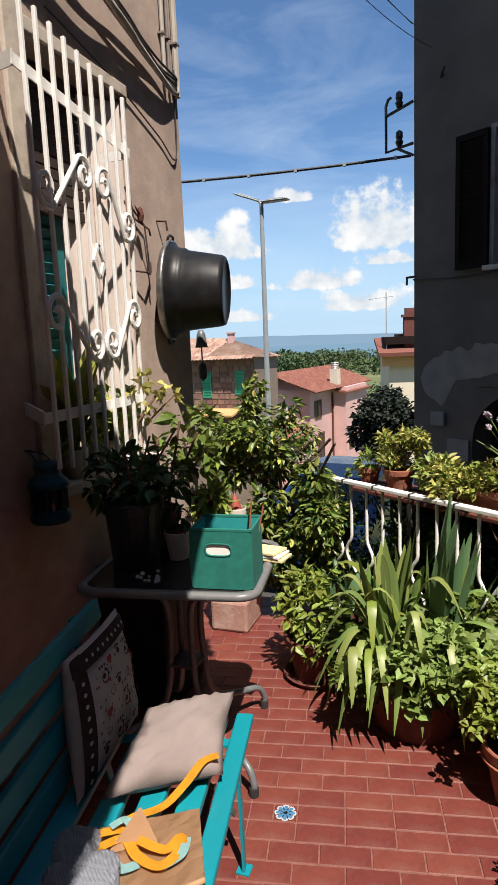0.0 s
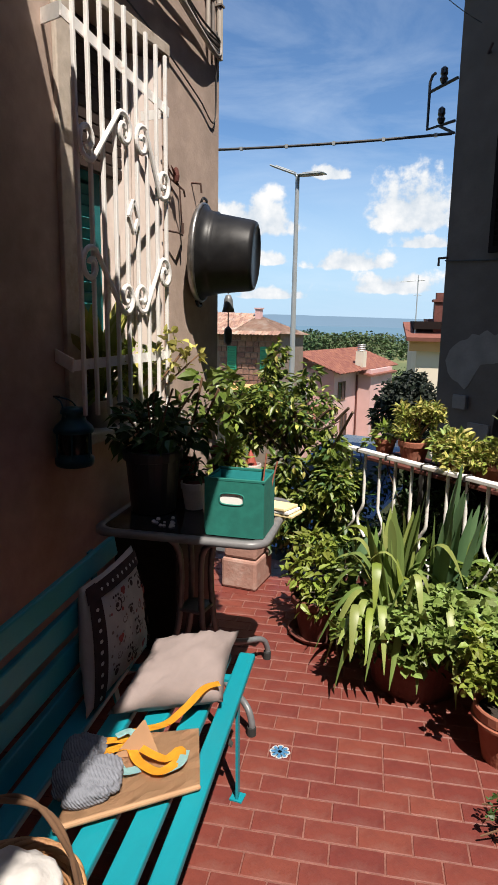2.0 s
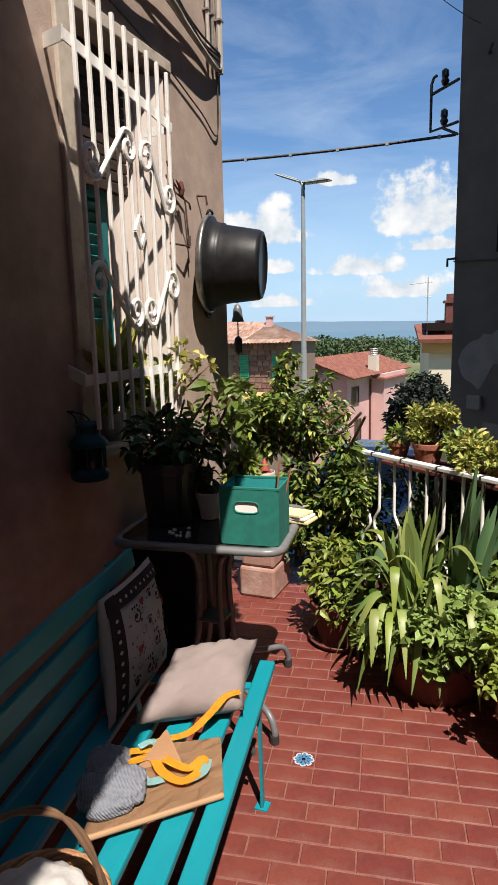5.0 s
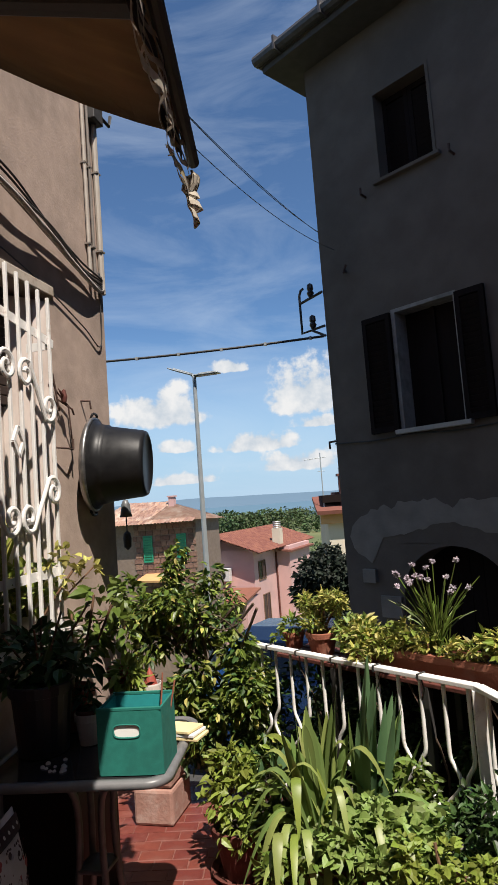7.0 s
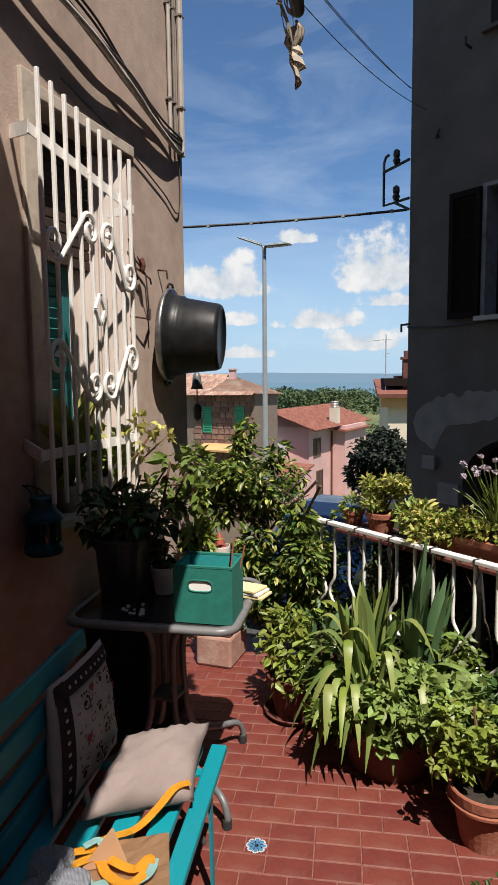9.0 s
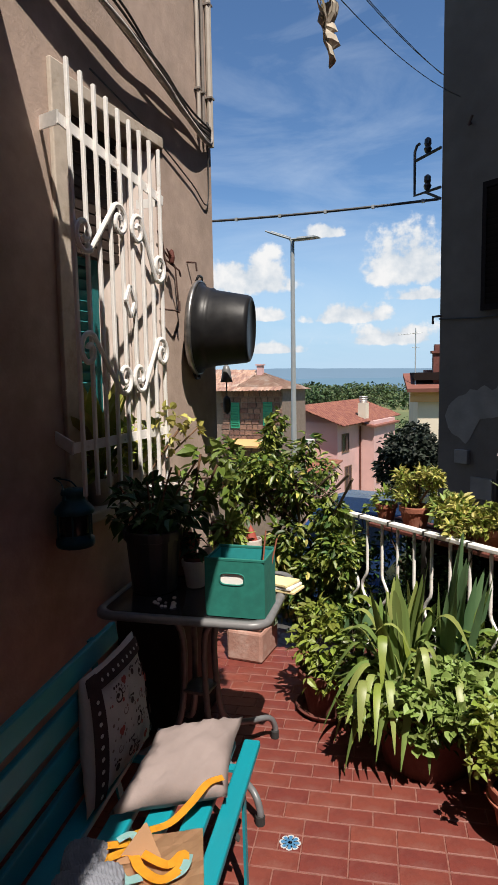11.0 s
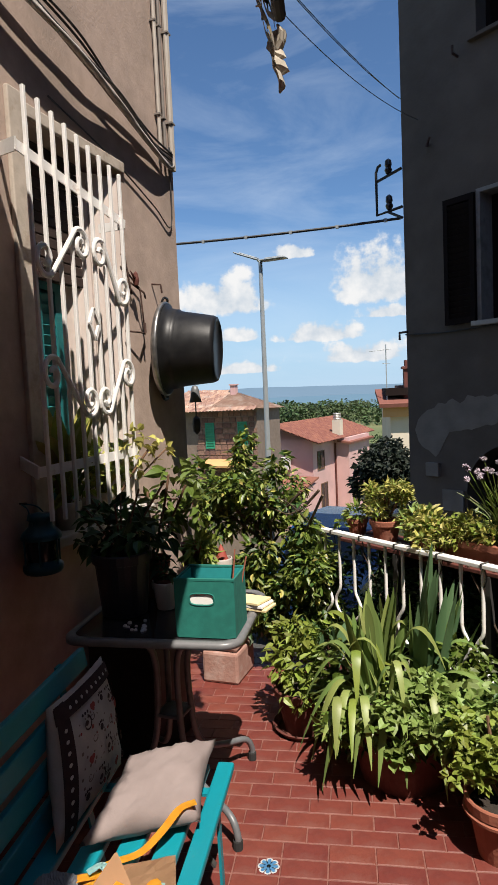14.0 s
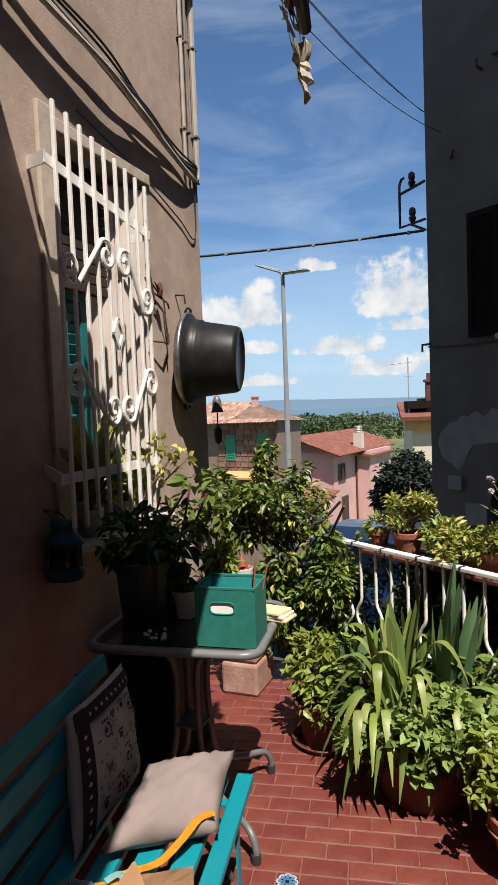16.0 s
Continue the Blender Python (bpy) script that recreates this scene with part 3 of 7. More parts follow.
def wall_cells(us, zs, holes, v0, v1, m=None):
    """A wall as one mesh: the plane u, z cut at us and zs, thickness v0..v1, without the cells inside holes."""
    nu, nz = len(us) - 1, len(zs) - 1
    full = {(i, j) for i in range(nu) for j in range(nz)
            if not any(h[0] <= (us[i] + us[i + 1]) / 2 <= h[1] and h[2] <= (zs[j] + zs[j + 1]) / 2 <= h[3] for h in holes)}
    bm = bmesh.new()
    made = {}

    def vert(i, j, k):
        if (i, j, k) not in made:
            made[i, j, k] = bm.verts.new((us[i], (v0, v1)[k], zs[j]))
        return made[i, j, k]

    for i, j in full:
        bm.faces.new([vert(*q, 0) for q in ((i, j), (i + 1, j), (i + 1, j + 1), (i, j + 1))])
        bm.faces.new([vert(*q, 1) for q in ((i, j), (i, j + 1), (i + 1, j + 1), (i + 1, j))])
        for d, a, b in (((-1, 0), (i, j), (i, j + 1)), ((1, 0), (i + 1, j), (i + 1, j + 1)), ((0, -1), (i, j), (i + 1, j)), ((0, 1), (i, j + 1), (i + 1, j + 1))):
            if (i + d[0], j + d[1]) not in full:
                bm.faces.new([vert(*a, 0), vert(*b, 0), vert(*b, 1), vert(*a, 1)])
    bmesh.ops.recalc_face_normals(bm, faces=bm.faces[:])
    if m is not None:
        bm.transform(m)
    return bm


TILT = 11.1
U = Vector((math.cos(radians(TILT)), math.sin(radians(TILT)), 0))   # across the bench, along the tile rows
V = Vector((-math.sin(radians(TILT)), math.cos(radians(TILT)), 0))  # along the bench
WX = -0.24                                                          # face of the house wall

# ---- ground and distance ----


def ground_z(x, y):
    if y < 9:
        return -2.0
    t = y - 9
    z = -2.0 - 6.0 * min(1, t / 24) - 2.0 * max(0, min(1, (t - 24) / 30)) + 2.6 * max(0, min(1, (t - 60) / 80)) - 3.4 * max(0, min(1, (t - 150) / 140)) - 62 * max(0, min(1, (t - 380) / 500))
    return z + 1.2 * noise.noise((x * 0.02, y * 0.02, 0)) * min(1, t / 40) * 2


def build_ground():
    ys = [-3000, -400, -60, -10, 0, 5, 9, 11, 14, 18, 22, 27, 33, 40, 50, 65, 80, 100, 125, 150, 185, 230, 290, 360, 450, 560, 700, 1000]
    xs = [-3000, -700, -300, -180, -120, -80, -50, -30, -20, -12, -6, 0, 6, 12, 20, 40, 80, 150, 300, 700, 3000]
    verts = [(x, y, ground_z(x, y)) for y in ys for x in xs]
    n = len(xs)
    faces = [(j * n + i, j * n + i + 1, (j + 1) * n + i + 1, (j + 1) * n + i) for j in range(len(ys) - 1) for i in range(n - 1)]
    g = part("ground", (verts, faces), "grass", None, smooth=True)
    tagged(g, "green and straw fields sloping down from the village", "ground", kind="structure")
    road = solid("road", box(-14, -9.0, -2.3, 14, 10.5, -1.985), "asphalt", "grey asphalt street below the terrace", "road", kind="structure")
    # backdrop sheets glow blue to imitate hazy distance
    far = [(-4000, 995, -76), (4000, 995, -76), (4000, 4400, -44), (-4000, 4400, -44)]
    solid("backdrop", (far, [(0, 1, 2, 3)]), "far_plain_haze", "plain reaching the horizon, haze put into its blue glow", "distance", kind="structure")
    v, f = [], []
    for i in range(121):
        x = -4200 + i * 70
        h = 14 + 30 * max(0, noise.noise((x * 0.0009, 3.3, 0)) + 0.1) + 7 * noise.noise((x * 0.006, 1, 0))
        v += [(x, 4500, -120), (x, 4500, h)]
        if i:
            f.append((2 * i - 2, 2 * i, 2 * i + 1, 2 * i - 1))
    solid("backdrop_hills", (v, f), "far_hills_haze", "ridge of far hills, haze put into its pale blue glow", "distance", kind="structure")


build_ground()


def build_woods():
    rng = random.Random(5)
    blobs_near, blobs_far = [], []
    for i in range(80):
        y = 62 + 80 * rng.random()
        x = -0.22 * y + rng.uniform(-0.42, 0.42) * y
        s = rng.uniform(0.7, 2.6)
        blobs_near.append(((x, y, ground_z(x, y) + s * 0.9), (s * 1.1, s * 1.1, s)))
    for i in range(430):
        y = 150 + 260 * rng.random()
        x = -0.2 * y + rng.uniform(-0.45, 0.45) * y
        if noise.noise((x * 0.018, y * 0.012, 4)) < -0.15:
            continue
        s = rng.uniform(1.5, 5.4)
        blobs_far.append(((x, y, ground_z(x, y) + s * 0.35), (s * 1.15, s * 1.1, s * 0.72)))
    for name, blobs, n, size in (("woods", blobs_near, 26000, 0.42), ("woods", blobs_far, 52000, 0.95)):
        solid(name, leaf_cloud(blobs, n, size, 11, aspect=0.9, shell=0.75, coarse=True), "woods", "dark green woods and hedges on the hillside", "woods", kind="stuff")


build_woods()


def tree(x, y, h, r, seed, material, label, count=1600, leaf=0.32):
    g = ground_z(x, y)
    t = thing("tree", (x, y, g), label, "tree")
    top = g + h
    part("trunk", join(tube([(x, y, g - 0.3), (x + 0.05, y, g + h * 0.35), (x - 0.05, y, g + h * 0.75)], [0.2, 0.14, 0.06]),
                       tube([(x, y, g + h * 0.35), (x + r * 0.5, y + 0.2, g + h * 0.6)], [0.09, 0.03]),
                       tube([(x, y, g + h * 0.4), (x - r * 0.5, y - 0.2, g + h * 0.65)], [0.09, 0.03])), "bark", t)
    rng = random.Random(seed)
    blobs = []
    for i in range(22):
        a, k = rng.uniform(0, 6.28), rng.random()
        rr = r * (1 - k * 0.5) * rng.uniform(0.3, 0.8)
        blobs.append(((x + rr * math.cos(a), y + rr * math.sin(a), g + h * (0.22 + 0.7 * k)), (r * 0.42, r * 0.42, h * 0.11)))
    part("crown", leaf_cloud(blobs, count, leaf, seed, aspect=0.7, shell=0.6, coarse=True), material, t)
    return t


tree(-0.95, 17.5, 4.2, 1.1, 3, "tree_dark", "evergreen tree beside the street houses, leaves coloured shade-dark", 9000, 0.15)
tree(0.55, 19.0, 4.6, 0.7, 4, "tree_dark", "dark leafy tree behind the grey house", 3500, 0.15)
tree(-2.2, 58.0, 8.0, 2.4, 8, "woods", "green tree behind the pink house", 2200, 0.6)
tree(-17.5, 52.0, 7.0, 2.6, 9, "woods", "green tree below the stone house", 2200, 0.6)
tree(-14.5, 60.0, 7.0, 2.6, 10, "woods", "green tree beyond the red roof", 2200, 0.7)


# ---- far houses ----


def roof_rows(corner, along, down, rows, cols, rc, rd):
    """Rows of half-round roof tiles as one mesh: from corner, cols along and rows down the slope."""
    verts, faces = [], []
    c0, a, d = Vector(corner), Vector(along).normalized(), Vector(down).normalized()
    n = a.cross(d)
    if n.z < 0:
        n = -n
    for j in range(rows):
        for i in range(cols):
            o = c0 + a * (i + 0.5) * rc + d * j * rd + n * (0.03 + 0.02 * ((i * 7 + j * 13) % 5) / 5)
            k = len(verts)
            for e, lift in ((0, 0.05), (1.12, 0.0)):
                for s, hgt in ((-0.48, 0), (-0.25, 0.10), (0.25, 0.10), (0.48, 0)):
                    verts.append(tuple(o + a * s * rc + d * e * rd + n * (hgt * rc * 2.2 + lift)))
            for q in range(3):
                faces.append((k + q, k + q + 1, k + q + 5, k + q + 4))
    return verts, faces


def pane_window(parent, m, w, h, frame_mat="sill", glass="glass_dark", depth=0.06):
    """A window in the local plane x, z of m, its lower left corner at the origin."""
    win = part("window", join(box(0, -0.02, 0, 0.06, depth, h, m=m), box(w - 0.06, -0.02, 0, w, depth, h, m=m), box(0.06, -0.02, h - 0.06, w - 0.06, depth, h, m=m),
                              box(0.06, -0.02, 0, w - 0.06, depth, 0.06, m=m), box(w / 2 - 0.03, -0.015, 0.06, w / 2 + 0.03, depth, h - 0.06, m=m)), frame_mat, parent)
    part("pane", box(0.06, 0.01, 0.06, w - 0.06, 0.03, h - 0.06, m=m), glass, win)
    return win


def louvre_shutter(parent, m, w, h, material, gap=0.09):
    sh = part("shutter", join(box(0, -0.04, 0, 0.05, 0, h, m=m), box(w - 0.05, -0.04, 0, w, 0, h, m=m), box(0.05, -0.04, 0, w - 0.05, 0, 0.06, m=m),
                              box(0.05, -0.04, h - 0.06, w - 0.05, 0, h, m=m), box(0.05, -0.012, 0.06, w - 0.05, -0.004, h - 0.06, m=m)), material, parent)
    k = int((h - 0.12) / gap)
    for i in range(k):
        z = 0.06 + (i + 0.5) * (h - 0.12) / k
        part("slat", box(0.05, -0.026, -gap * 0.42, w - 0.05, -0.014, gap * 0.42, m=m @ pose(0, -0.004, z, 24)), material, sh)
    return sh


def pink_house():
    m = pose(-8.78, 41.4, 0, 0, 0, 80.8)
    h = thing("house", (-8.39, 41.4, -11), "pink rendered house with a red tiled roof", "house")
    ez, rz, W, Lg = -1.92, -0.83, 5.8, 11.0
    part("wall", box(0.4, 0.4, -11, Lg, W, ez + 0.05, m=m), "pink", h)
    part("wall", box(4.4, -0.7, -11, 9.0, 0.399, ez - 0.1, m=m), "pink", h)
    bm = bmesh.new()
    tri = [bm.verts.new(m @ Vector((0.41, y, z))) for y, z in ((0.4, ez), (W, ez), (W / 2 + 0.2, rz - 0.12))]
    bm.faces.new(tri)
    bmesh.ops.solidify(bm, geom=bm.faces[:], thickness=0.1)
    part("gable", bm, "pink", h)
    a, b, c, d = (m @ Vector(p) for p in ((-0.4, -0.35, ez - 0.14), (Lg + 0.4, -0.35, ez - 0.14), (Lg + 0.4, W / 2 + 0.2, rz), (-0.4, W / 2 + 0.2, rz)))
    e, f = m @ Vector((Lg + 0.4, W + 0.6, ez - 0.14)), m @ Vector((-0.4, W + 0.6, ez - 0.14))
    bm = bmesh.new()
    vs = [bm.verts.new(p) for p in (a, b, c, d, e, f)]
    for q in ((0, 1, 2, 3), (3, 2, 4, 5)):
        bm.faces.new([vs[i] for i in q])
    bmesh.ops.solidify(bm, geom=bm.faces[:], thickness=0.18)
    roof = part("roof", bm, "roof_red", h)
    part("roof_tiles", roof_rows(d, c - d, a - d, 14, 44, (c - d).length / 44, (a - d).length / 14), "roof_red", roof)
    part("wing_roof", box(4.0, -1.35, ez - 0.35, 9.3, -0.3, ez - 0.22, m=m @ pose(0, 0, 0, 9)), "roof_red", h)
    ch = part("chimney", box(4.2, -0.15, -2.1, 4.8, 0.45, -0.72, m=m), "cream_wall", h)
    part("cowl", join(*[lathe([(0.27, 0), (0.31, 0.05), (0.27, 0.1)], m @ Vector((4.5, 0.15, -0.72 + 0.13 * i)), 12) for i in range(4)]), "chrome_cap", ch)
    wall_m = m @ pose(0, 0.37, 0)
    pane_window(h, wall_m @ pose(1.1, 0, -4.0), 1.25, 1.3, "stem")
    pane_window(h, wall_m @ pose(9.4, 0, -3.9), 1.1, 1.2, "stem")
    pane_window(h, m @ pose(4.9, -0.73, -6.6), 1.0, 1.5, "stem")
    pane_window(h, wall_m @ pose(1.6, 0, -6.9), 1.2, 1.9, "stem")
    part("downpipe", tube([m @ Vector((4.32, 0.3, -2.4)), m @ Vector((4.32, 0.3, -10))], 0.06, 8), "terracotta_dark", h)
    g = m @ pose(0.37, 0, 0, 0, 0, -90)
    ac = part("air_conditioner", box(-2.9, -0.55, -3.85, -2.0, -0.1, -3.0, 0.03, m=g), "ac_white", h)
    fb = lathe([(0.27, 0), (0.28, 0.02), (0.24, 0.04), (0.05, 0.03)], (0, 0, 0), 16)
    fb.transform(g @ pose(-2.52, -0.56, -3.42, 90))
    part("fan_grille", fb, "glass_dark", ac)
    part("porch_roof", box(-3.6, -2.6, 0.0, 0.0, 0.3, 0.12, m=g @ pose(0, -0.3, -4.5, 10)), "roof_red", h)
    part("wall", box(-3.5, -2.2, -11, -0.1, 0.0, -4.75, m=g), "pink", h)


pink_house()


def stone_house():
    m = pose(-14.35, 31.2, 0, 0, 0, -4)
    h = thing("house", (-13.9, 31.2, -9), "old stone house with green louvred shutters", "house")
    wall = part("wall", box(0, 0, -9, 5.2, 3.2, 0.72, m=m), "mortar", h)
    a, b, c, d = (m @ Vector(p) for p in ((-0.4, -0.5, 0.70), (5.45, -0.5, 0.74), (3.3, 1.6, 1.62), (0.4, 1.6, 1.70)))
    e, f = m @ Vector((5.45, 3.6, 0.62)), m @ Vector((-0.4, 3.6, 0.62))
    bm = bmesh.new()
    vs = [bm.verts.new(p) for p in (a, b, c, d, e, f)]
    for q in ((0, 1, 2, 3), (3, 2, 4, 5), (1, 4, 2), (0, 3, 5)):
        bm.faces.new([vs[i] for i in q])
    bmesh.ops.solidify(bm, geom=bm.faces[:], thickness=0.14)
    roof = part("roof", bm, "roof_old", h)
    part("roof_tiles", roof_rows(d, c - d, a - d, 10, 20, (c - d).length / 20, (a - d).length / 10), "roof_old", roof)
    part("roof_tiles", roof_rows(a.lerp(d, 0.02), b - a, (a - d), 1, 30, (b - a).length / 30, 0.3), "roof_old", roof)
    part("chimney", join(box(3.2, 1.2, 1.2, 3.5, 1.5, 1.95, m=m), box(3.15, 1.15, 1.95, 3.55, 1.55, 2.02, m=m)), "pink", h)
    louvre_shutter(h, m @ pose(2.24, -0.05, -1.32), 0.52, 1.35, "green_shutter", 0.13)
    louvre_shutter(h, m @ pose(4.12, -0.05, -1.16), 0.52, 1.22, "green_shutter", 0.13)
    part("shed_roof", box(2.3, -1.6, -1.95, 4.4, 0, -1.85, m=m @ pose(0, 0, 0, 10)), "orange", h)
    # courses of tuff blocks standing proud of the mortar
    rng = random.Random(2)
    proto = []
    for k in range(3):
        me = bpy.data.meshes.new("stone_block")
        b = box(-0.5, -0.5, -0.5, 0.5, 0.5, 0.5, 0.07, seg=1)
        b.to_mesh(me)
        b.free()
        me.materials.append(M["stone"])
        proto.append(me)
    count = 0
    for r in range(18):
        z = -4.6 + r * 0.29
        x = 1.6 + rng.uniform(0, 0.2)
        while x < 5.05 and count < 290:
            w = rng.uniform(0.26, 0.5)
            x1 = min(x + w, 5.17)
            if not (2.1 < (x + x1) / 2 < 2.9 and -1.5 < z < 0.0) and not (4.0 < (x + x1) / 2 < 4.78 and -1.3 < z < 0.0):
                ob = new("stone_block", proto[count % 3])
                ob.parent = wall
                ob.matrix_basis = world_of(wall).inverted() @ m @ pose((x + x1) / 2, -0.01, z + 0.14) @ Matrix.Diagonal((x1 - x - 0.04, 0.08, 0.25, 1))
                count += 1
            x = x1


stone_house()


def orange_house():
    m = pose(-2.0, 26, 0, 0, 0, 12)
    h = thing("house", (-1.75, 26, -8), "ochre house with tiled roof and aerial", "house")
    part("wall", box(0.15, 0.2, -9, 4, 5, 0.75, m=m), "cream_wall", h)
    part("roof", join(box(-0.3, -0.2, 0.75, 4.3, 2.6, 0.9, m=m @ pose(0, 0, 0, 12)), box(0.6, 1.2, 1.0, 2.6, 3.0, 1.55, m=m)), "roof_red", h)
    part("cornice", box(-0.15, -0.05, 0.3, 4.1, 0.2, 0.75, m=m), "orange", h)
    part("chimney", join(box(0.75, 0.4, 0.9, 1.2, 0.85, 2.2, m=m), box(0.68, 0.33, 2.2, 1.27, 0.92, 2.3, m=m), box(0.8, 0.45, 2.3, 1.15, 0.8, 2.55, m=m)), "terracotta_dark", h)
    part("parapet", box(0.0, 0.2, 1.15, 1.5, 2.4, 1.45, m=m), "dark_wood_and_shade", h)
    an = part("aerial", join(tube([m @ Vector((0.05, 0.3, 0.8)), m @ Vector((0.05, 0.3, 3.2))], 0.022), tube([m @ Vector((-0.6, 0.3, 2.95)), m @ Vector((0.3, 0.3, 3.02))], 0.014),
                             *[tube([m @ Vector((-0.6 + 0.11 * i, 0.1, 2.95 + 0.009 * i)), m @ Vector((-0.6 + 0.11 * i, 0.5, 2.95 + 0.009 * i))], 0.009) for i in range(8)],
                             tube([m @ Vector((-0.1, 0.3, 2.45)), m @ Vector((0.2, 0.3, 2.45))], 0.012)), "galv", h)


orange_house()

# ---- grey house across the street ----
FD = 57.0
FM = Matrix(((math.sin(radians(FD)), math.cos(radians(FD)) * 1.0, 0, 0.69), (-math.cos(radians(FD)), math.sin(radians(FD)), 0, 7.66), (0, 0, 1, 0), (0, 0, 0, 1)))


def grey_house():
    h = thing("house", (0.69, 7.66, -2.0), "grey cement-rendered house in shade with dark shutters", "house")
    holes = [(0.94, 1.64, 2.15, 3.41), (0.93, 1.59, 4.89, 5.86), (0.74, 1.94, -2.1, 0.95)]
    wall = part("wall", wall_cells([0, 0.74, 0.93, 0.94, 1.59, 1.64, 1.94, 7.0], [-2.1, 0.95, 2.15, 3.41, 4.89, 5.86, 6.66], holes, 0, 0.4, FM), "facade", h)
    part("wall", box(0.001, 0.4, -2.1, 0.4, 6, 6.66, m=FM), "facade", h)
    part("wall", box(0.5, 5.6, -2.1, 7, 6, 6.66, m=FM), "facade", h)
    # arch over the doorway
    bm = bmesh.new()
    cx, r = 1.34, 0.60
    low = [(cx - r * math.cos(t), 0.40 + 0.53 * math.sin(t)) for t in (math.pi * i / 24 for i in range(25))]
    f = [[bm.verts.new(FM @ Vector((x, y, z))) for x, z in low] + [bm.verts.new(FM @ Vector((x, y, 0.96))) for x, z in reversed(low)] for y in (0.0, 0.4)]
    n = len(low)
    for i in range(n - 1):
        for a in f:
            bm.faces.new((a[i], a[i + 1], a[2 * n - 2 - i], a[2 * n - 1 - i]))
        bm.faces.new((f[0][i], f[0][i + 1], f[1][i + 1], f[1][i]))
    bmesh.ops.recalc_face_normals(bm, faces=bm.faces[:])
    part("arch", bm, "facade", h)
    door = part("door", box(0.75, 0.34, -2.0, 1.93, 0.39, 0.95, m=FM), "dark_wood_and_shade", h)
    for i in range(8):
        part("board", box(0.755 + 0.146 * i, 0.325, -1.98, 0.755 + 0.146 * i + 0.138, 0.339, 0.93, m=FM), "dark_wood_and_shade", door)
    # band of lighter cement over the arch, with a lobe at the corner
    b = bmesh.new()
    cols = []
    for i in range(61):
        u = 0.09 + 2.7 * i / 60
        s = min(1.0, i / 7) ** 0.5
        e = max(0.0, min(1.0, (u - 0.34) / 0.22))
        hi = 1.32 + 0.10 * noise.noise((u * 4, 3, 0)) + 0.05 * noise.noise((u * 11, 7, 0)) + 0.06 * min(1, u)
        lo = 0.72 + (0.30 + 0.14 * math.exp(-((u - 1.30) / 0.42) ** 2)) * e * e * (3 - 2 * e) + 0.05 * noise.noise((u * 9, 1, 0))
        mid = (hi + lo) / 2
        cols.append([b.verts.new(FM @ Vector((u, -0.006, mid + (q - mid) * s))) for q in (lo, hi)])
    for c0, c1 in zip(cols, cols[1:]):
        b.faces.new((c0[0], c1[0], c1[1], c0[1]))
    part("cement_patch", b, "patch", h)
    # lower window: open leaf at one side, closed frame, other leaf folded back
    fr = part("window_frame", join(box(0.905, -0.012, 2.15, 0.948, 0.20, 3.44, m=FM), box(1.632, -0.012, 2.15, 1.66, 0.20, 3.44, m=FM), box(0.948, -0.012, 3.402, 1.632, 0.20, 3.44, m=FM)), "concrete", h)
    part("sill", box(0.86, -0.07, 2.10, 1.72, 0.2, 2.149, 0.006, m=FM), "sill", h)
    # near-black sheet in place of glass, imitating the dark interior
    part("pane", box(0.941, 0.201, 2.151, 1.639, 0.22, 3.409, m=FM), "dark_wood_and_shade", fr)
    part("mullion", box(1.27, 0.17, 2.15, 1.31, 0.2, 3.402, m=FM), "dark_wood_and_shade", fr)
    louvre_shutter(h, FM @ pose(0.545, -0.014, 2.14), 0.355, 1.27, "dark_wood_and_shade", 0.06)
    louvre_shutter(h, FM @ pose(1.665, -0.014, 2.14), 0.30, 1.27, "dark_wood_and_shade", 0.06)
    # upper window with closed shutters
    part("window_frame", join(box(0.90, -0.01, 4.89, 0.935, 0.2, 5.885, m=FM), box(1.585, -0.01, 4.89, 1.62, 0.2, 5.885, m=FM), box(0.935, -0.01, 5.855, 1.585, 0.2, 5.885, m=FM)), "facade", h)
    part("sill", box(0.86, -0.06, 4.845, 1.67, 0.3, 4.885, 0.006, m=FM), "facade", h)
    louvre_shutter(h, FM @ pose(0.937, 0.2, 4.90), 0.322, 0.95, "dark_wood_and_shade", 0.06)
    louvre_shutter(h, FM @ pose(1.262, 0.2, 4.90), 0.322, 0.95, "dark_wood_and_shade", 0.06)
    for u in (0.72, 1.80):
        part("shutter_catch", tube([FM @ Vector((u, 0, 4.78)), FM @ Vector((u, -0.09, 4.79)), FM @ Vector((u, -0.09, 4.86))], 0.014), "rust", h)
    # eaves
    part("roof", join(box(-0.31, -0.40, 6.66, 7.3, 6.5, 6.73, m=FM), box(-0.34, -0.43, 6.73, 7.3, 6.5, 6.80, m=FM)), "soffit", h)
    gut = [FM @ Vector((u, -0.46, 6.80)) for u in (-0.36, 1, 3, 5, 7.3)]
    part("gutter", join(tube(gut, 0.07, 10), tube([FM @ Vector((-0.34, -0.46, 6.80)), FM @ Vector((-0.34, 3, 6.80))], 0.06, 10),
                        *[box(u, -0.54, 6.72, u + 0.03, -0.38, 6.895, m=FM) for u in (0.0, 0.7, 1.4, 2.1, 2.8)]), "zinc_gutter", h)
    part("meter_box", box(0.25, -0.05, 0.53, 0.42, 0, 0.68, 0.008, m=FM), "patch", h)
    part("notice_plate", box(0.45, -0.03, 0.17, 0.71, 0, 0.40, 0.004, m=FM), "patch", h)
    part("wall_wire", tube([FM @ Vector((u, -0.015, 2.10 - 0.02 * (i % 2) - 0.012 * u)) for i, u in enumerate((0.0, 0.5, 1.0, 1.5, 2.0, 3.0))], 0.009, 6), "cable_dark", h)
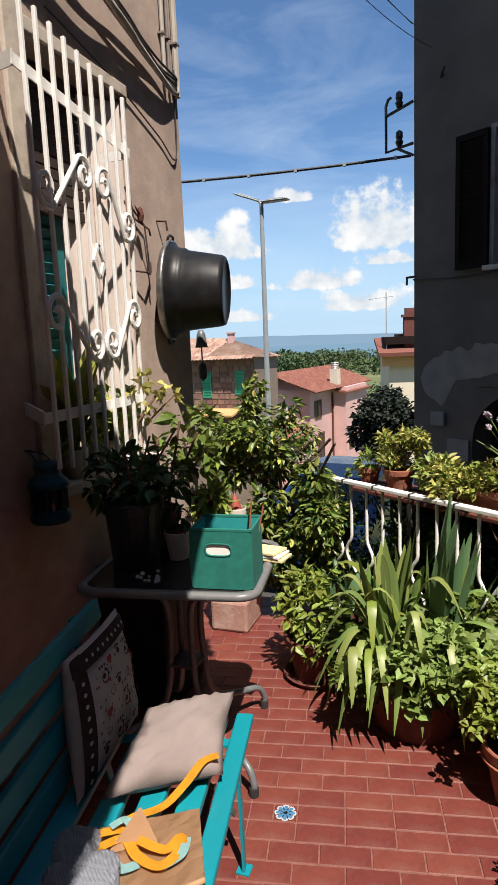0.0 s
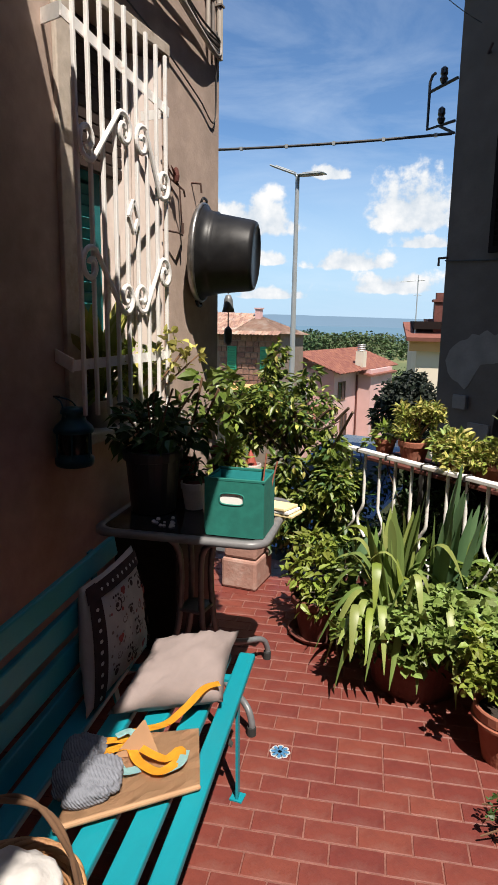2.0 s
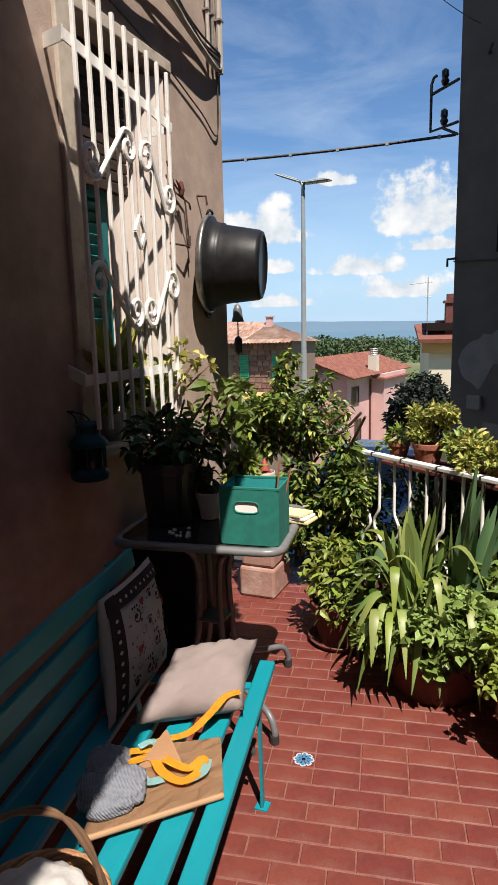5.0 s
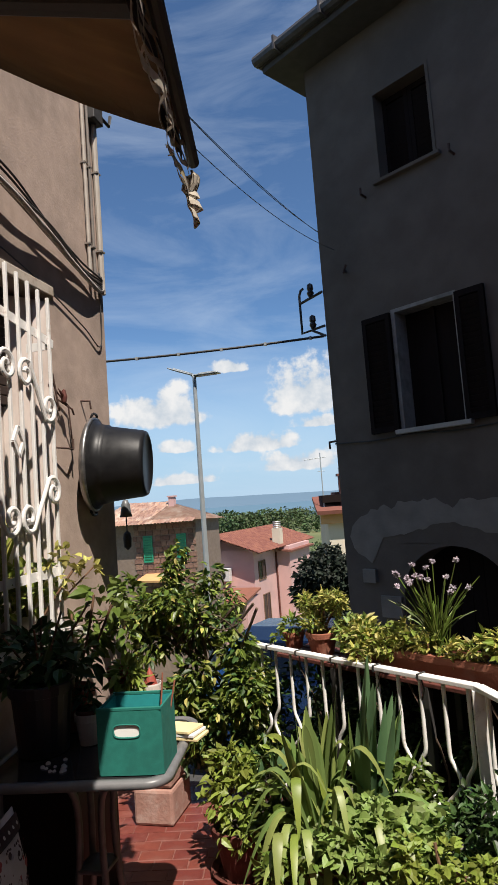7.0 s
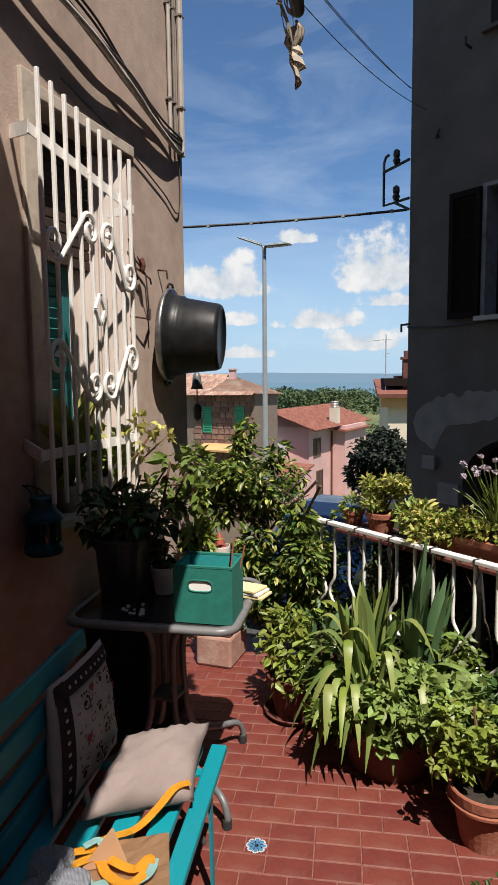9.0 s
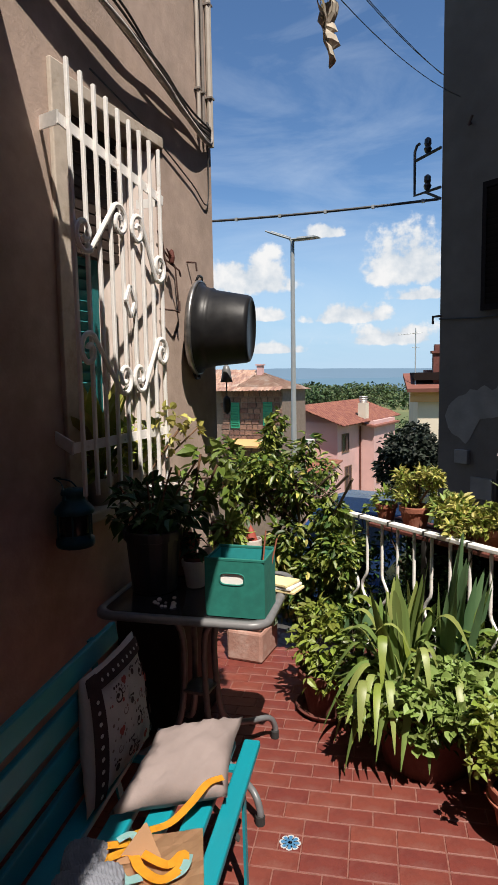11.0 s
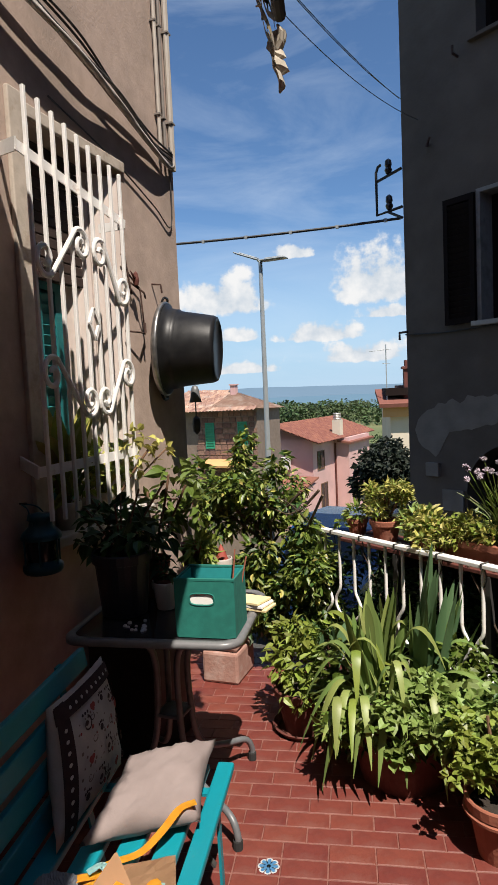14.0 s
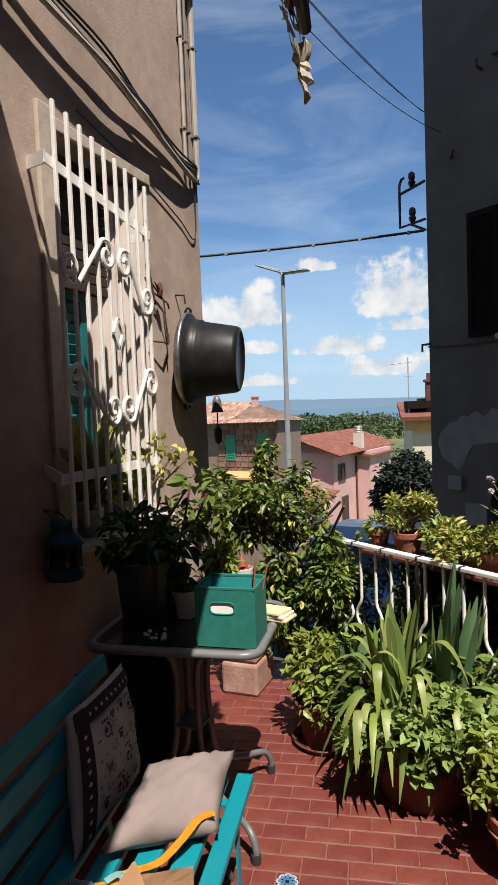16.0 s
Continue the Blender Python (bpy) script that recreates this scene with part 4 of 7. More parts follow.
    part("wall_bracket", tube([FM @ Vector((-0.09, -0.01, 2.05)), FM @ Vector((-0.09, -0.01, 2.13)), FM @ Vector((0.02, -0.01, 2.13))], 0.014, 6), "rust", h)
    # iron arm with glass insulators at the corner
    arm = part("line_bracket", join(*[tube([FM @ Vector(p) for p in q], 0.016, 6) for q in (
        ((0.0, -0.02, 3.50), (-0.36, -0.02, 3.49), (-0.36, -0.02, 3.96), (-0.33, -0.02, 4.02), (-0.29, -0.02, 4.03)),
        ((0.0, -0.02, 3.91), (-0.36, -0.02, 3.86)), ((0.0, -0.02, 3.38), (-0.2, -0.02, 3.49)))]), "cable_dark", h)
    for u, z in ((-0.18, 3.875), (-0.18, 3.485)):
        part("insulator", lathe([(0.012, 0), (0.03, 0.01), (0.045, 0.05), (0.03, 0.075), (0.04, 0.1), (0.036, 0.15), (0.012, 0.17)], FM @ Vector((u, -0.02, z + 0.02)), 12), "insulator", arm)
    part("wire_hook", tube([FM @ Vector((0.35, 0, 4.05)), FM @ Vector((0.40, -0.1, 4.0)), FM @ Vector((0.44, -0.1, 4.08))], 0.014, 6), "rust", h)


grey_house()


def overhead_wires():
    a, b = FM @ Vector((0.0, -0.05, 3.37)), Vector((-6.5, 7.2, 3.72))
    c = thing("overhead_cable", b, "black twisted overhead cable slung between two houses", "cable")
    pts = arc(b, a, 0.13, 40)
    part("cable", tube(pts, 0.015, 6), "cable_dark", c)
    for i in range(3, 40, 3):
        part("cable_tie", bar(pts[i], pts[i].lerp(pts[i + 1], 0.18), 0.036, 0.036), "galv", c)
    for p, q, s in (((-0.2, 3.72, 4.68), FM @ Vector((-0.02, -0.004, 4.66)), 0.10), ((-0.2, 3.70, 4.70), FM @ Vector((0.01, -0.004, 4.64)), 0.14), ((-0.2, 3.72, 4.48), FM @ Vector((0.22, -0.004, 4.35)), 0.20)):
        w = thing("overhead_wire", p, "thin dark wire strung to the grey house", "wire", "thin wires")
        part("wire", tube(arc(p, q, s, 26), 0.0035, 5), "cable_dark", w)


overhead_wires()


def street_lamp():
    x, y = -2.205, 11.3
    g = -2.3
    s = thing("street_lamp", (x, y, g), "galvanised street lamp with two flat heads", "street lamp")
    part("pole", tube([(x, y, g), (x, y, 0), (x + 0.01, y, 3.86)], [0.07, 0.052, 0.036], 12), "galv", s)
    for cx, cz, half, tilt in ((-2.44, 3.975, 0.24, 21), (-1.945, 3.875, 0.235, -1)):
        hm = pose(cx, y, cz, 4, tilt, 0)
        side = 1 if cx < x else -1
        part("arm", tube([(x + 0.01, y, 3.84), tuple(hm @ Vector((side * half * 0.9, 0, 0.0)))], 0.026, 8), "galv", s)
        head = part("head", join(box(-half, -0.13, -0.012, half, 0.13, 0.014, 0.012, m=hm), box(-half * 0.6, -0.10, 0.012, half * 0.8, 0.10, 0.034, 0.01, m=hm)), "galv", s)
        part("lens", box(-half * 0.85, -0.10, -0.018, half * 0.7, 0.10, -0.011, m=hm), "lamp_glass", head)


street_lamp()


def car():
    m = pose(-0.62, 10.2, -1.985, 0, 0, 82)
    c = thing("car", (-0.62, 10.2, -1.985), "dark blue hatchback parked in the street", "car")
    bm = bmesh.new()
    prof = [(-2.0, 0.3), (-2.02, 0.75), (-1.9, 0.92), (-1.0, 1.0), (-0.45, 1.40), (0.2, 1.47), (1.1, 1.42), (1.75, 1.05), (1.95, 0.9), (1.98, 0.3)]
    rows = []
    for y, k in ((-0.85, 0.0), (-0.80, 1.0), (0.80, 1.0), (0.85, 0.0)):
        rows.append([bm.verts.new(m @ Vector((px, y * (1.0 if pz < 1.02 else 0.86), pz if k else min(pz, 0.95 + 0.02 * pz)))) for px, pz in prof])
    for r0, r1 in zip(rows, rows[1:]):
        for i in range(len(prof) - 1):
            bm.faces.new((r0[i], r0[i + 1], r1[i + 1], r1[i]))
    bm.faces.new(rows[0][::-1])
    bm.faces.new(rows[-1])
    bmesh.ops.recalc_face_normals(bm, faces=bm.faces[:])
    part("body", bm, "car_blue", c)
    part("windscreen", box(-0.28, -0.62, -0.005, 0.28, 0.62, 0.005, m=m @ pose(-0.74, 0, 1.215, 0, -36, 0)), "glass_dark", c)
    part("rear_window", box(-0.24, -0.6, -0.005, 0.24, 0.6, 0.005, m=m @ pose(1.45, 0, 1.25, 0, 30, 0)), "glass_dark", c)
    part("side_window", box(-0.5, -0.755, 1.03, 1.2, -0.735, 1.32, m=m), "glass_dark", c)
    for px in (-1.25, 1.25):
        for py in (-0.82, 0.82):
            wm = m @ pose(px, py, 0.32, 90)
            wb = lathe([(0.05, -0.09), (0.3, -0.09), (0.32, 0), (0.3, 0.09), (0.05, 0.09)], (0, 0, 0), 18)
            wb.transform(wm)
            wheel = part("wheel", wb, "rubber", c)
            rb = lathe([(0.001, 0.1), (0.2, 0.1), (0.21, -0.1), (0.001, -0.1)], (0, 0, 0), 14)
            rb.transform(wm)
            part("rim", rb, "galv", wheel)


car()

# ---- terrace: house wall, floor slab ----
RA, RB, RC = Vector((0.615, 3.535, 0)), Vector((1.645, 2.80, 0)), Vector((2.33, 1.30, 0))   # line of the railing
WIN = (2.44, 3.17, 0.98, 2.66)


def house_wall():
    ys, zs = [-3.0, WIN[0], WIN[1], 3.78], [-2.1, WIN[2], WIN[3], 7.0]
    m = Matrix(((0, -1, 0, WX), (1, 0, 0, 0), (0, 0, 1, 0), (0, 0, 0, 1)))
    w = solid("wall_house", wall_cells(ys, zs, [WIN], 0, 0.4, m), "plaster", "grey-brown rendered house wall with stains", "wall", kind="structure")
    solid("wall_house_end", box(-5, 3.40, -2.1, WX - 0.401, 3.78, 7.0), "plaster", "rendered end wall of the house", "wall", kind="structure")
    # box coloured near black, so the indoor dimness is in its colour
    solid("wall_house_back", join(box(-0.64 - 0.5, 2.2, 0.6, -1.1, 3.4, 3.0), box(-1.1, 2.2, 0.6, WX - 0.402, 2.25, 3.0), box(-1.1, 3.35, 0.6, WX - 0.402, 3.39, 3.0)), "dark_wood_and_shade", "near-black box standing in for the unlit room behind the window", "wall", kind="structure")
    solid("trim", join(box(WX, WIN[0] - 0.105, WIN[2] - 0.02, WX + 0.022, WIN[0], WIN[3] + 0.08, 0.005), box(WX, WIN[0], WIN[3], WX + 0.016, WIN[1] + 0.02, WIN[3] + 0.055, 0.005)), "surround", "pale plaster surround of the window", "trim", kind="structure")
    win = thing("window_1", (WX - 0.2, WIN[0], WIN[2]), "white window with a half-open teal shutter", "window", kind="structure")
    part("window_sill", box(WX - 0.3, WIN[0] - 0.06, WIN[2] - 0.045, WX + 0.07, WIN[1] + 0.06, WIN[2], 0.008), "sill", win)
    x = WX - 0.27
    part("window_frame", join(box(x - 0.04, WIN[0], WIN[2], x, WIN[0] + 0.06, WIN[3]), box(x - 0.04, WIN[1] - 0.06, WIN[2], x, WIN[1], WIN[3]),
                              box(x - 0.04, WIN[0] + 0.06, WIN[3] - 0.06, x, WIN[1] - 0.06, WIN[3])), "surround", win)
    part("pane", box(x - 0.03, WIN[0] + 0.06, WIN[2], x - 0.02, WIN[1] - 0.06, WIN[3] - 0.06), "glass_dark", win)
    # pale shutter leaf folded against the far reveal and a teal leaf standing half open
    sm = pose(WX - 0.015, WIN[1] - 0.02, WIN[2] + 0.02, 0, 0, -122)
    leaf = part("shutter", box(0, -0.016, 0, 0.42, 0.010, WIN[3] - WIN[2] - 0.05, 0.003, m=sm), "pale_paint", win, "pale painted shutter leaf of upright boards")
    for k in range(5):
        part("board", box(0.004 + 0.083 * k, 0.0102, 0.004, 0.083 + 0.083 * k, 0.022, WIN[3] - WIN[2] - 0.054, 0.004, m=sm, seg=1), "pale_paint", leaf)
    louvre_shutter(win, pose(WX - 0.20, 2.64, WIN[2] + 0.02, 0, 0, 90), 0.20, 1.10, "shutter_teal", 0.045)
    rs = part("roller_shutter", box(WX - 0.135, WIN[0] + 0.004, 2.07, WX - 0.12, WIN[1] - 0.19, WIN[3] - 0.004), "roller", win, "dark brown roller shutter half lowered")
    for i in range(12):
        z = 2.075 + i * 0.048
        part("slat", box(WX - 0.12, WIN[0] + 0.005, z, WX - 0.112, WIN[1] - 0.19, z + 0.043, 0.003, seg=1), "roller", rs)
    return w


house_wall()


# plain walls out of view, added to block skylight and shade the grey house
solid("wall_back", box(WX, -3.3, -2.1, 6.0, -3.0, 6.2), "facade", "unseen wall added behind the terrace to block skylight", "wall", kind="structure")
solid("wall_lane", join(box(5.2, -3.0, -2.1, 5.5, 0.6, 7.8), box(5.2, 0.601, -2.1, 8.5, 3.6, 17.5)), "facade", "unseen tall wall added across the lane to shade the grey house", "wall", kind="structure")


def terrace_floor():
    ov = [(WX, -2.5), (2.7, -2.5), (2.7, 1.2), (RC.x + 0.1, RC.y), (RB.x + 0.12, RB.y + 0.05), (RA.x + 0.06, RA.y + 0.12), (0.2, 3.78), (WX, 3.78)]
    bm = bmesh.new()
    top = [bm.verts.new((x, y, -0.002)) for x, y in ov]
    low = [bm.verts.new((x, y, -2.1)) for x, y in ov]
    bm.faces.new(top)
    bm.faces.new(low[::-1])
    for i in range(len(ov)):
        j = (i + 1) % len(ov)
        bm.faces.new((top[i], low[i], low[j], top[j]))
    bmesh.ops.recalc_face_normals(bm, faces=bm.faces[:])
    return solid("floor", bm, "grout", "terrace floor of red terracotta tiles with pale joints", "floor", kind="structure")


floor = terrace_floor()


# ---- window grille ----
GX = -0.087


def window_grille():
    g = thing("window_grille", (WX, 2.56, 1.05), "white wrought-iron window grille with scrolls", "grille")
    for i in range(9):
        y = 2.254 + i * 0.0797
        part("bar", box(GX - 0.0075, y - 0.0075, 1.085 - 0.010 * i, GX + 0.0075, y + 0.0075, 2.672 - 0.0155 * i, 0.002, seg=1), "white_iron", g)
    for za, zb in ((2.452, 2.338), (1.275, 1.283)):
        zm = lambda y: za + (zb - za) * (y - 2.205) / 0.735
        part("cross_rail", bar((GX - 0.0105, 2.205, zm(2.205)), (GX - 0.0105, 2.94, zm(2.94)), 0.006, 0.04), "white_iron", g)
        part("strap", bar((WX, 2.285, za + 0.03), (GX - 0.008, 2.203, za), 0.007, 0.05), "white_iron", g)
        part("strap", bar((WX, 2.944, zb), (GX - 0.0135, 2.944, zb), 0.006, 0.04), "white_iron", g)

    def scroll(lo, ro, flip):
        """A flat bar rolled into a curl at each end: the first curl turns under, the second over."""
        pts = []
        for i in range(27):
            t = i / 26
            r, th = 0.013 + 0.047 * t, radians(-58 - 450 * (1 - t))
            pts.append((lo[0] + r * math.cos(th), lo[1] + flip * r * 1.15 * math.sin(th)))
        for i in range(27):
            t = i / 26
            r, th = 0.058 - 0.045 * t, radians(122 - 450 * t)
            pts.append((ro[0] + r * math.cos(th), ro[1] + flip * r * 1.15 * math.sin(th)))
        pts = [(GX + 0.016, y, z) for y, z in pts]
        part("scroll", tube(pts, 0.0115, 8, flat=(1, 0.75)), "white_iron", g)

    def mirrored(lo, ro, flip):
        pts = []
        for i in range(27):
            t = i / 26
            r, th = 0.013 + 0.045 * t, radians(238 + 450 * (1 - t))
            pts.append((lo[0] + r * math.cos(th), lo[1] + flip * r * 1.15 * math.sin(th)))
        for i in range(27):
            t = i / 26
            r, th = 0.056 - 0.043 * t, radians(58 + 450 * t)
            pts.append((ro[0] + r * math.cos(th), ro[1] + flip * r * 1.15 * math.sin(th)))
        part("scroll", tube([(GX + 0.016, y, z) for y, z in pts], 0.0115, 8, flat=(1, 0.75)), "white_iron", g)

    scroll((2.297, 2.070), (2.533, 2.160), 1)
    mirrored((2.840, 2.022), (2.668, 2.148), 1)
    scroll((2.297, 1.638), (2.533, 1.532), -1)
    mirrored((2.845, 1.640), (2.652, 1.536), -1)
    cy, cz = 2.598, 1.85
    d = [(cy - 0.035, cz), (cy, cz + 0.065), (cy + 0.035, cz), (cy, cz - 0.065), (cy - 0.035, cz)]
    part("diamond", join(*[bar((GX + 0.014, *p), (GX + 0.014, *q), 0.012, 0.014) for p, q in zip(d, d[1:])]), "white_iron", g)


window_grille()


def sill_plants():
    for y, r, mtl, lab in ((2.58, 0.06, "pot_white", "small grey flowerpot on the window sill"), (2.86, 0.07, "pot_white", "white flowerpot on the window sill")):
        z = WIN[2]
        p = thing("potted_plant", (WX - 0.02, y, z), lab, "plant", "pots on the sill")
        part("pot", lathe(pot_profile(r, 0.12), (WX - 0.02, y, z), 18), mtl, p, smooth=True)
        part("soil", disc((WX - 0.02, y, z + 0.1), r * 0.92), "soil", p)
        rng = random.Random(int(y * 100))
        for i in range(26):
            a = rng.uniform(0, 6.28)
            k = rng.uniform(0.10, 0.26)
            part("leaf", blade((WX - 0.02, y, z + 0.1), (WX + 0.02 + k * 0.5 * math.cos(a), y + k * 1.3 * math.sin(a), z + rng.uniform(0.2, 0.58 if y < 2.7 else 0.38)), 0.07, 0.06), "leaf_bright" if i % 3 else "leaf_yellow", p)
        part("foliage", leaf_cloud([((WX + 0.03, y + 0.02, z + 0.24), (0.10, 0.16, 0.13))], 70, 0.055, int(y * 10), aspect=0.6), "leaf_bright", p)
    p = thing("trailing_plant", (GX + 0.03, 2.86, WIN[2]), "dry pale succulent trailing through the grille", "plant")
    part("stem", join(tube([(WX + 0.02, 2.82, 0.99), (GX, 2.88, 1.2), (GX + 0.05, 2.95, 1.30)], 0.006), tube([(GX, 2.88, 1.15), (GX + 0.07, 3.08, 1.28)], 0.004)), "stem", p)
    part("foliage", leaf_cloud([((GX + 0.02, 2.88, 1.30), (0.05, 0.10, 0.13)), ((GX + 0.05, 3.05, 1.27), (0.04, 0.08, 0.05))], 60, 0.05, 4, aspect=0.7), "leaf_yellow", p)


sill_plants()


def wall_tub():
    at = (WX + 0.03, 3.485, 1.797)
    t = thing("wash_tub", (WX, 3.49, 1.52), "large black tub hung on the wall with worn rim", "tub")
    m = Matrix.Translation(at) @ pose(0, 0, 0, 0, 3, 13) @ Matrix.Diagonal((0.95, 0.92, 0.92, 1))

    def turned(prof, seg=48):
        b = lathe(prof, (0, 0, 0), seg, "x")
        b.transform(m)
        return b

    part("body", turned([(0.262, 0.0), (0.272, 0.01), (0.270, 0.03), (0.246, 0.04), (0.236, 0.085), (0.236, 0.10), (0.226, 0.108), (0.199, 0.30), (0.19, 0.318), (0.172, 0.324), (0.165, 0.316), (0.001, 0.314)]), "black", t, smooth=True)
    part("inside", turned([(0.25, 0.002), (0.19, 0.29), (0.001, 0.292)], 32), "black", t, smooth=True)
    part("rim", turned([(0.258, -0.012), (0.278, 0.0), (0.284, 0.016), (0.276, 0.030), (0.254, 0.0)]), "zinc", t, "scuffed tin rim", smooth=True)
    for s in (1, -1):
        part("handle", tube(smooth_path([m @ Vector(p) for p in ((0.0, -0.05, s * 0.268), (0.012, -0.045, s * 0.30), (0.012, 0.045, s * 0.30), (0.0, 0.05, s * 0.268))]), 0.007, 8), "black", t)
    part("hook", tube([(WX, 3.44, 2.15), (WX + 0.05, 3.45, 2.145), (WX + 0.05, 3.46, 2.10)], 0.006, 6), "rust", t)


wall_tub()


def wire_bracket():
    b = thing("wall_candle_holder", (WX, 3.14, 1.62), "rusty wire wall rack with a small red bird", "wall ornament")
    y0, y1, z0, z1 = 3.16, 3.30, 1.86, 2.14
    part("wire_frame", join(*[tube(p, 0.005, 6) for p in (
        [(WX + 0.02, y0 - 0.06, 2.25), (WX + 0.02, y0, 2.16), (WX + 0.02, y1 - 0.03, 2.10), (WX + 0.02, y1, 1.87)],
        [(WX + 0.02, y1, 1.87), (WX + 0.05, y1 - 0.10, 1.868), (WX + 0.02, y1 - 0.20, 1.87)],
        [(WX + 0.02, y0 - 0.03, 2.25), (WX + 0.02, y0 + 0.02, 2.06)],
        [(WX + 0.02, y0 + 0.01, 2.12), (WX + 0.07, y0 + 0.06, 2.07), (WX + 0.05, y1 - 0.03, 2.05)], [(WX + 0.05, y1 - 0.05, 1.87), (WX + 0.05, y1 - 0.05, 1.92)])]), "rust", b)
    part("bird", join(lathe([(0.001, -0.035), (0.012, -0.026), (0.017, 0), (0.013, 0.02), (0.010, 0.034), (0.001, 0.042)], (WX + 0.05, y0 + 0.02, 2.13), 12), tube([(WX + 0.05, y0 + 0.01, 2.135), (WX + 0.055, y0 - 0.04, 2.165)], [0.009, 0.002], 8)), "terracotta_dark", b, "small red clay bird")


wire_bracket()


def wall_cables():
    rng = random.Random(7)
    for i, (r, mtl) in enumerate(((0.013, "cable_pale"), (0.010, "cable_pale"), (0.009, "cable"), (0.008, "cable_dark"), (0.007, "cable"), (0.006, "cable_dark"), (0.006, "cable_dark"))):
        o = 0.075 - 0.012 * i if i < 3 else 0.030 + 0.010 * (i % 4)
        dz = 0.017 * i
        j1, j2, j3 = rng.uniform(-0.012, 0.016), rng.uniform(-0.016, 0.016), rng.uniform(-0.02, 0.02)
        pts = smooth_path([(WX + 0.05, 1.2, 3.12 + dz * 0.6), (WX + o, 1.9, 3.15 + dz + j1), (WX + o + 0.02, 2.35, 3.075 + dz + j2), (WX + o + 0.025, 2.75, 3.0 + dz + j3), (WX + o + 0.02 * (i % 2), 3.1, 2.925 + dz * 0.95 - j2),
                           (WX + o * 0.8, 3.45, 2.858 + dz * 0.8 + j1), (WX + 0.03 + 0.004 * i, 3.66, 2.845 + dz * 0.6), (WX + 0.028, 3.725 - 0.006 * i, 2.862 + dz * 0.5), (WX + 0.024, 3.742 - 0.008 * i, 2.92 + dz * 0.4)], 8)
        c = thing("wall_cable", (WX, 3.7, 2.85), "grey cable slung along the wall" if i % 2 == 0 else "thin dark cable tangled along the wall", "cable", "cables along the wall")
        part("cable", tube(pts, r, 7), mtl, c, smooth=True)
    for k, (y, r, mtl) in enumerate(((3.60, 0.011, "pipe"), (3.66, 0.009, "cable"), (3.745, 0.018, "pipe"))):
        c = thing("wall_conduit", (WX, y, 2.85), "upright grey conduit on the wall corner", "conduit", "conduits on the corner")
        part("pipe", tube([(WX + 0.02, y, 2.88 - 0.02 * k), (WX + 0.022, y - 0.006, 3.6), (WX + 0.02, y - 0.01, 6.9)], r, 8), mtl, c)
        for z in (3.1, 3.6, 4.1):
            part("clip", box(WX, y - r - 0.008, z, WX + 0.022 + r, y + r + 0.002, z + 0.010), "cable", c)
    b = thing("junction_box", (WX, 3.70, 3.95), "dark junction box with wires at the house corner", "junction box")
    part("body", box(WX, 3.66, 3.92, WX + 0.07, 3.78, 4.10, 0.006), "cable_dark", b)
    part("arm", tube([(WX + 0.03, 3.76, 4.02), (WX + 0.05, 3.9, 4.0), (WX + 0.05, 3.93, 4.08)], 0.012, 6), "cable_dark", b)
    lo = smooth_path([(WX + 0.012, 2.6, 2.80), (WX + 0.012, 3.1, 2.70), (WX + 0.012, 3.5, 2.58), (WX + 0.012, 3.70, 2.52), (WX + 0.012, 3.715, 2.9)], 6)
    c = thing("wall_cable", (WX, 3.7, 2.5), "thin dark cable pinned to the wall", "cable", "cables along the wall")
    part("cable", tube(lo, 0.004, 6), "cable_dark", c)


wall_cables()


def corner_lamp():
    b = thing("bell_lamp", (WX, 3.86, 1.55), "grey bell and black lantern hanging at the house corner", "bell")
    x, y = WX + 0.03, 3.87
    part("bracket", join(tube(smooth_path([(WX, 3.77, 1.66), (WX + 0.03, 3.86, 1.70), (x, y, 1.66)]), 0.006, 6), tube([(x, y, 1.66), (x, y, 1.60)], 0.004, 6)), "rust", b)
    part("bell", lathe([(0.004, 0.105), (0.016, 0.10), (0.026, 0.075), (0.030, 0.035), (0.038, 0.0), (0.035, 0.002), (0.026, 0.035), (0.001, 0.09)], (x, y, 1.49), 18), "grey_tube", b, smooth=True)
    part("lantern", join(lathe([(0.001, 0.05), (0.022, 0.03), (0.026, 0.0), (0.022, -0.05), (0.001, -0.07)], (x, y, 1.36), 10), tube([(x, y, 1.49), (x, y, 1.40)], 0.004, 6)), "cable_dark", b)


corner_lamp()


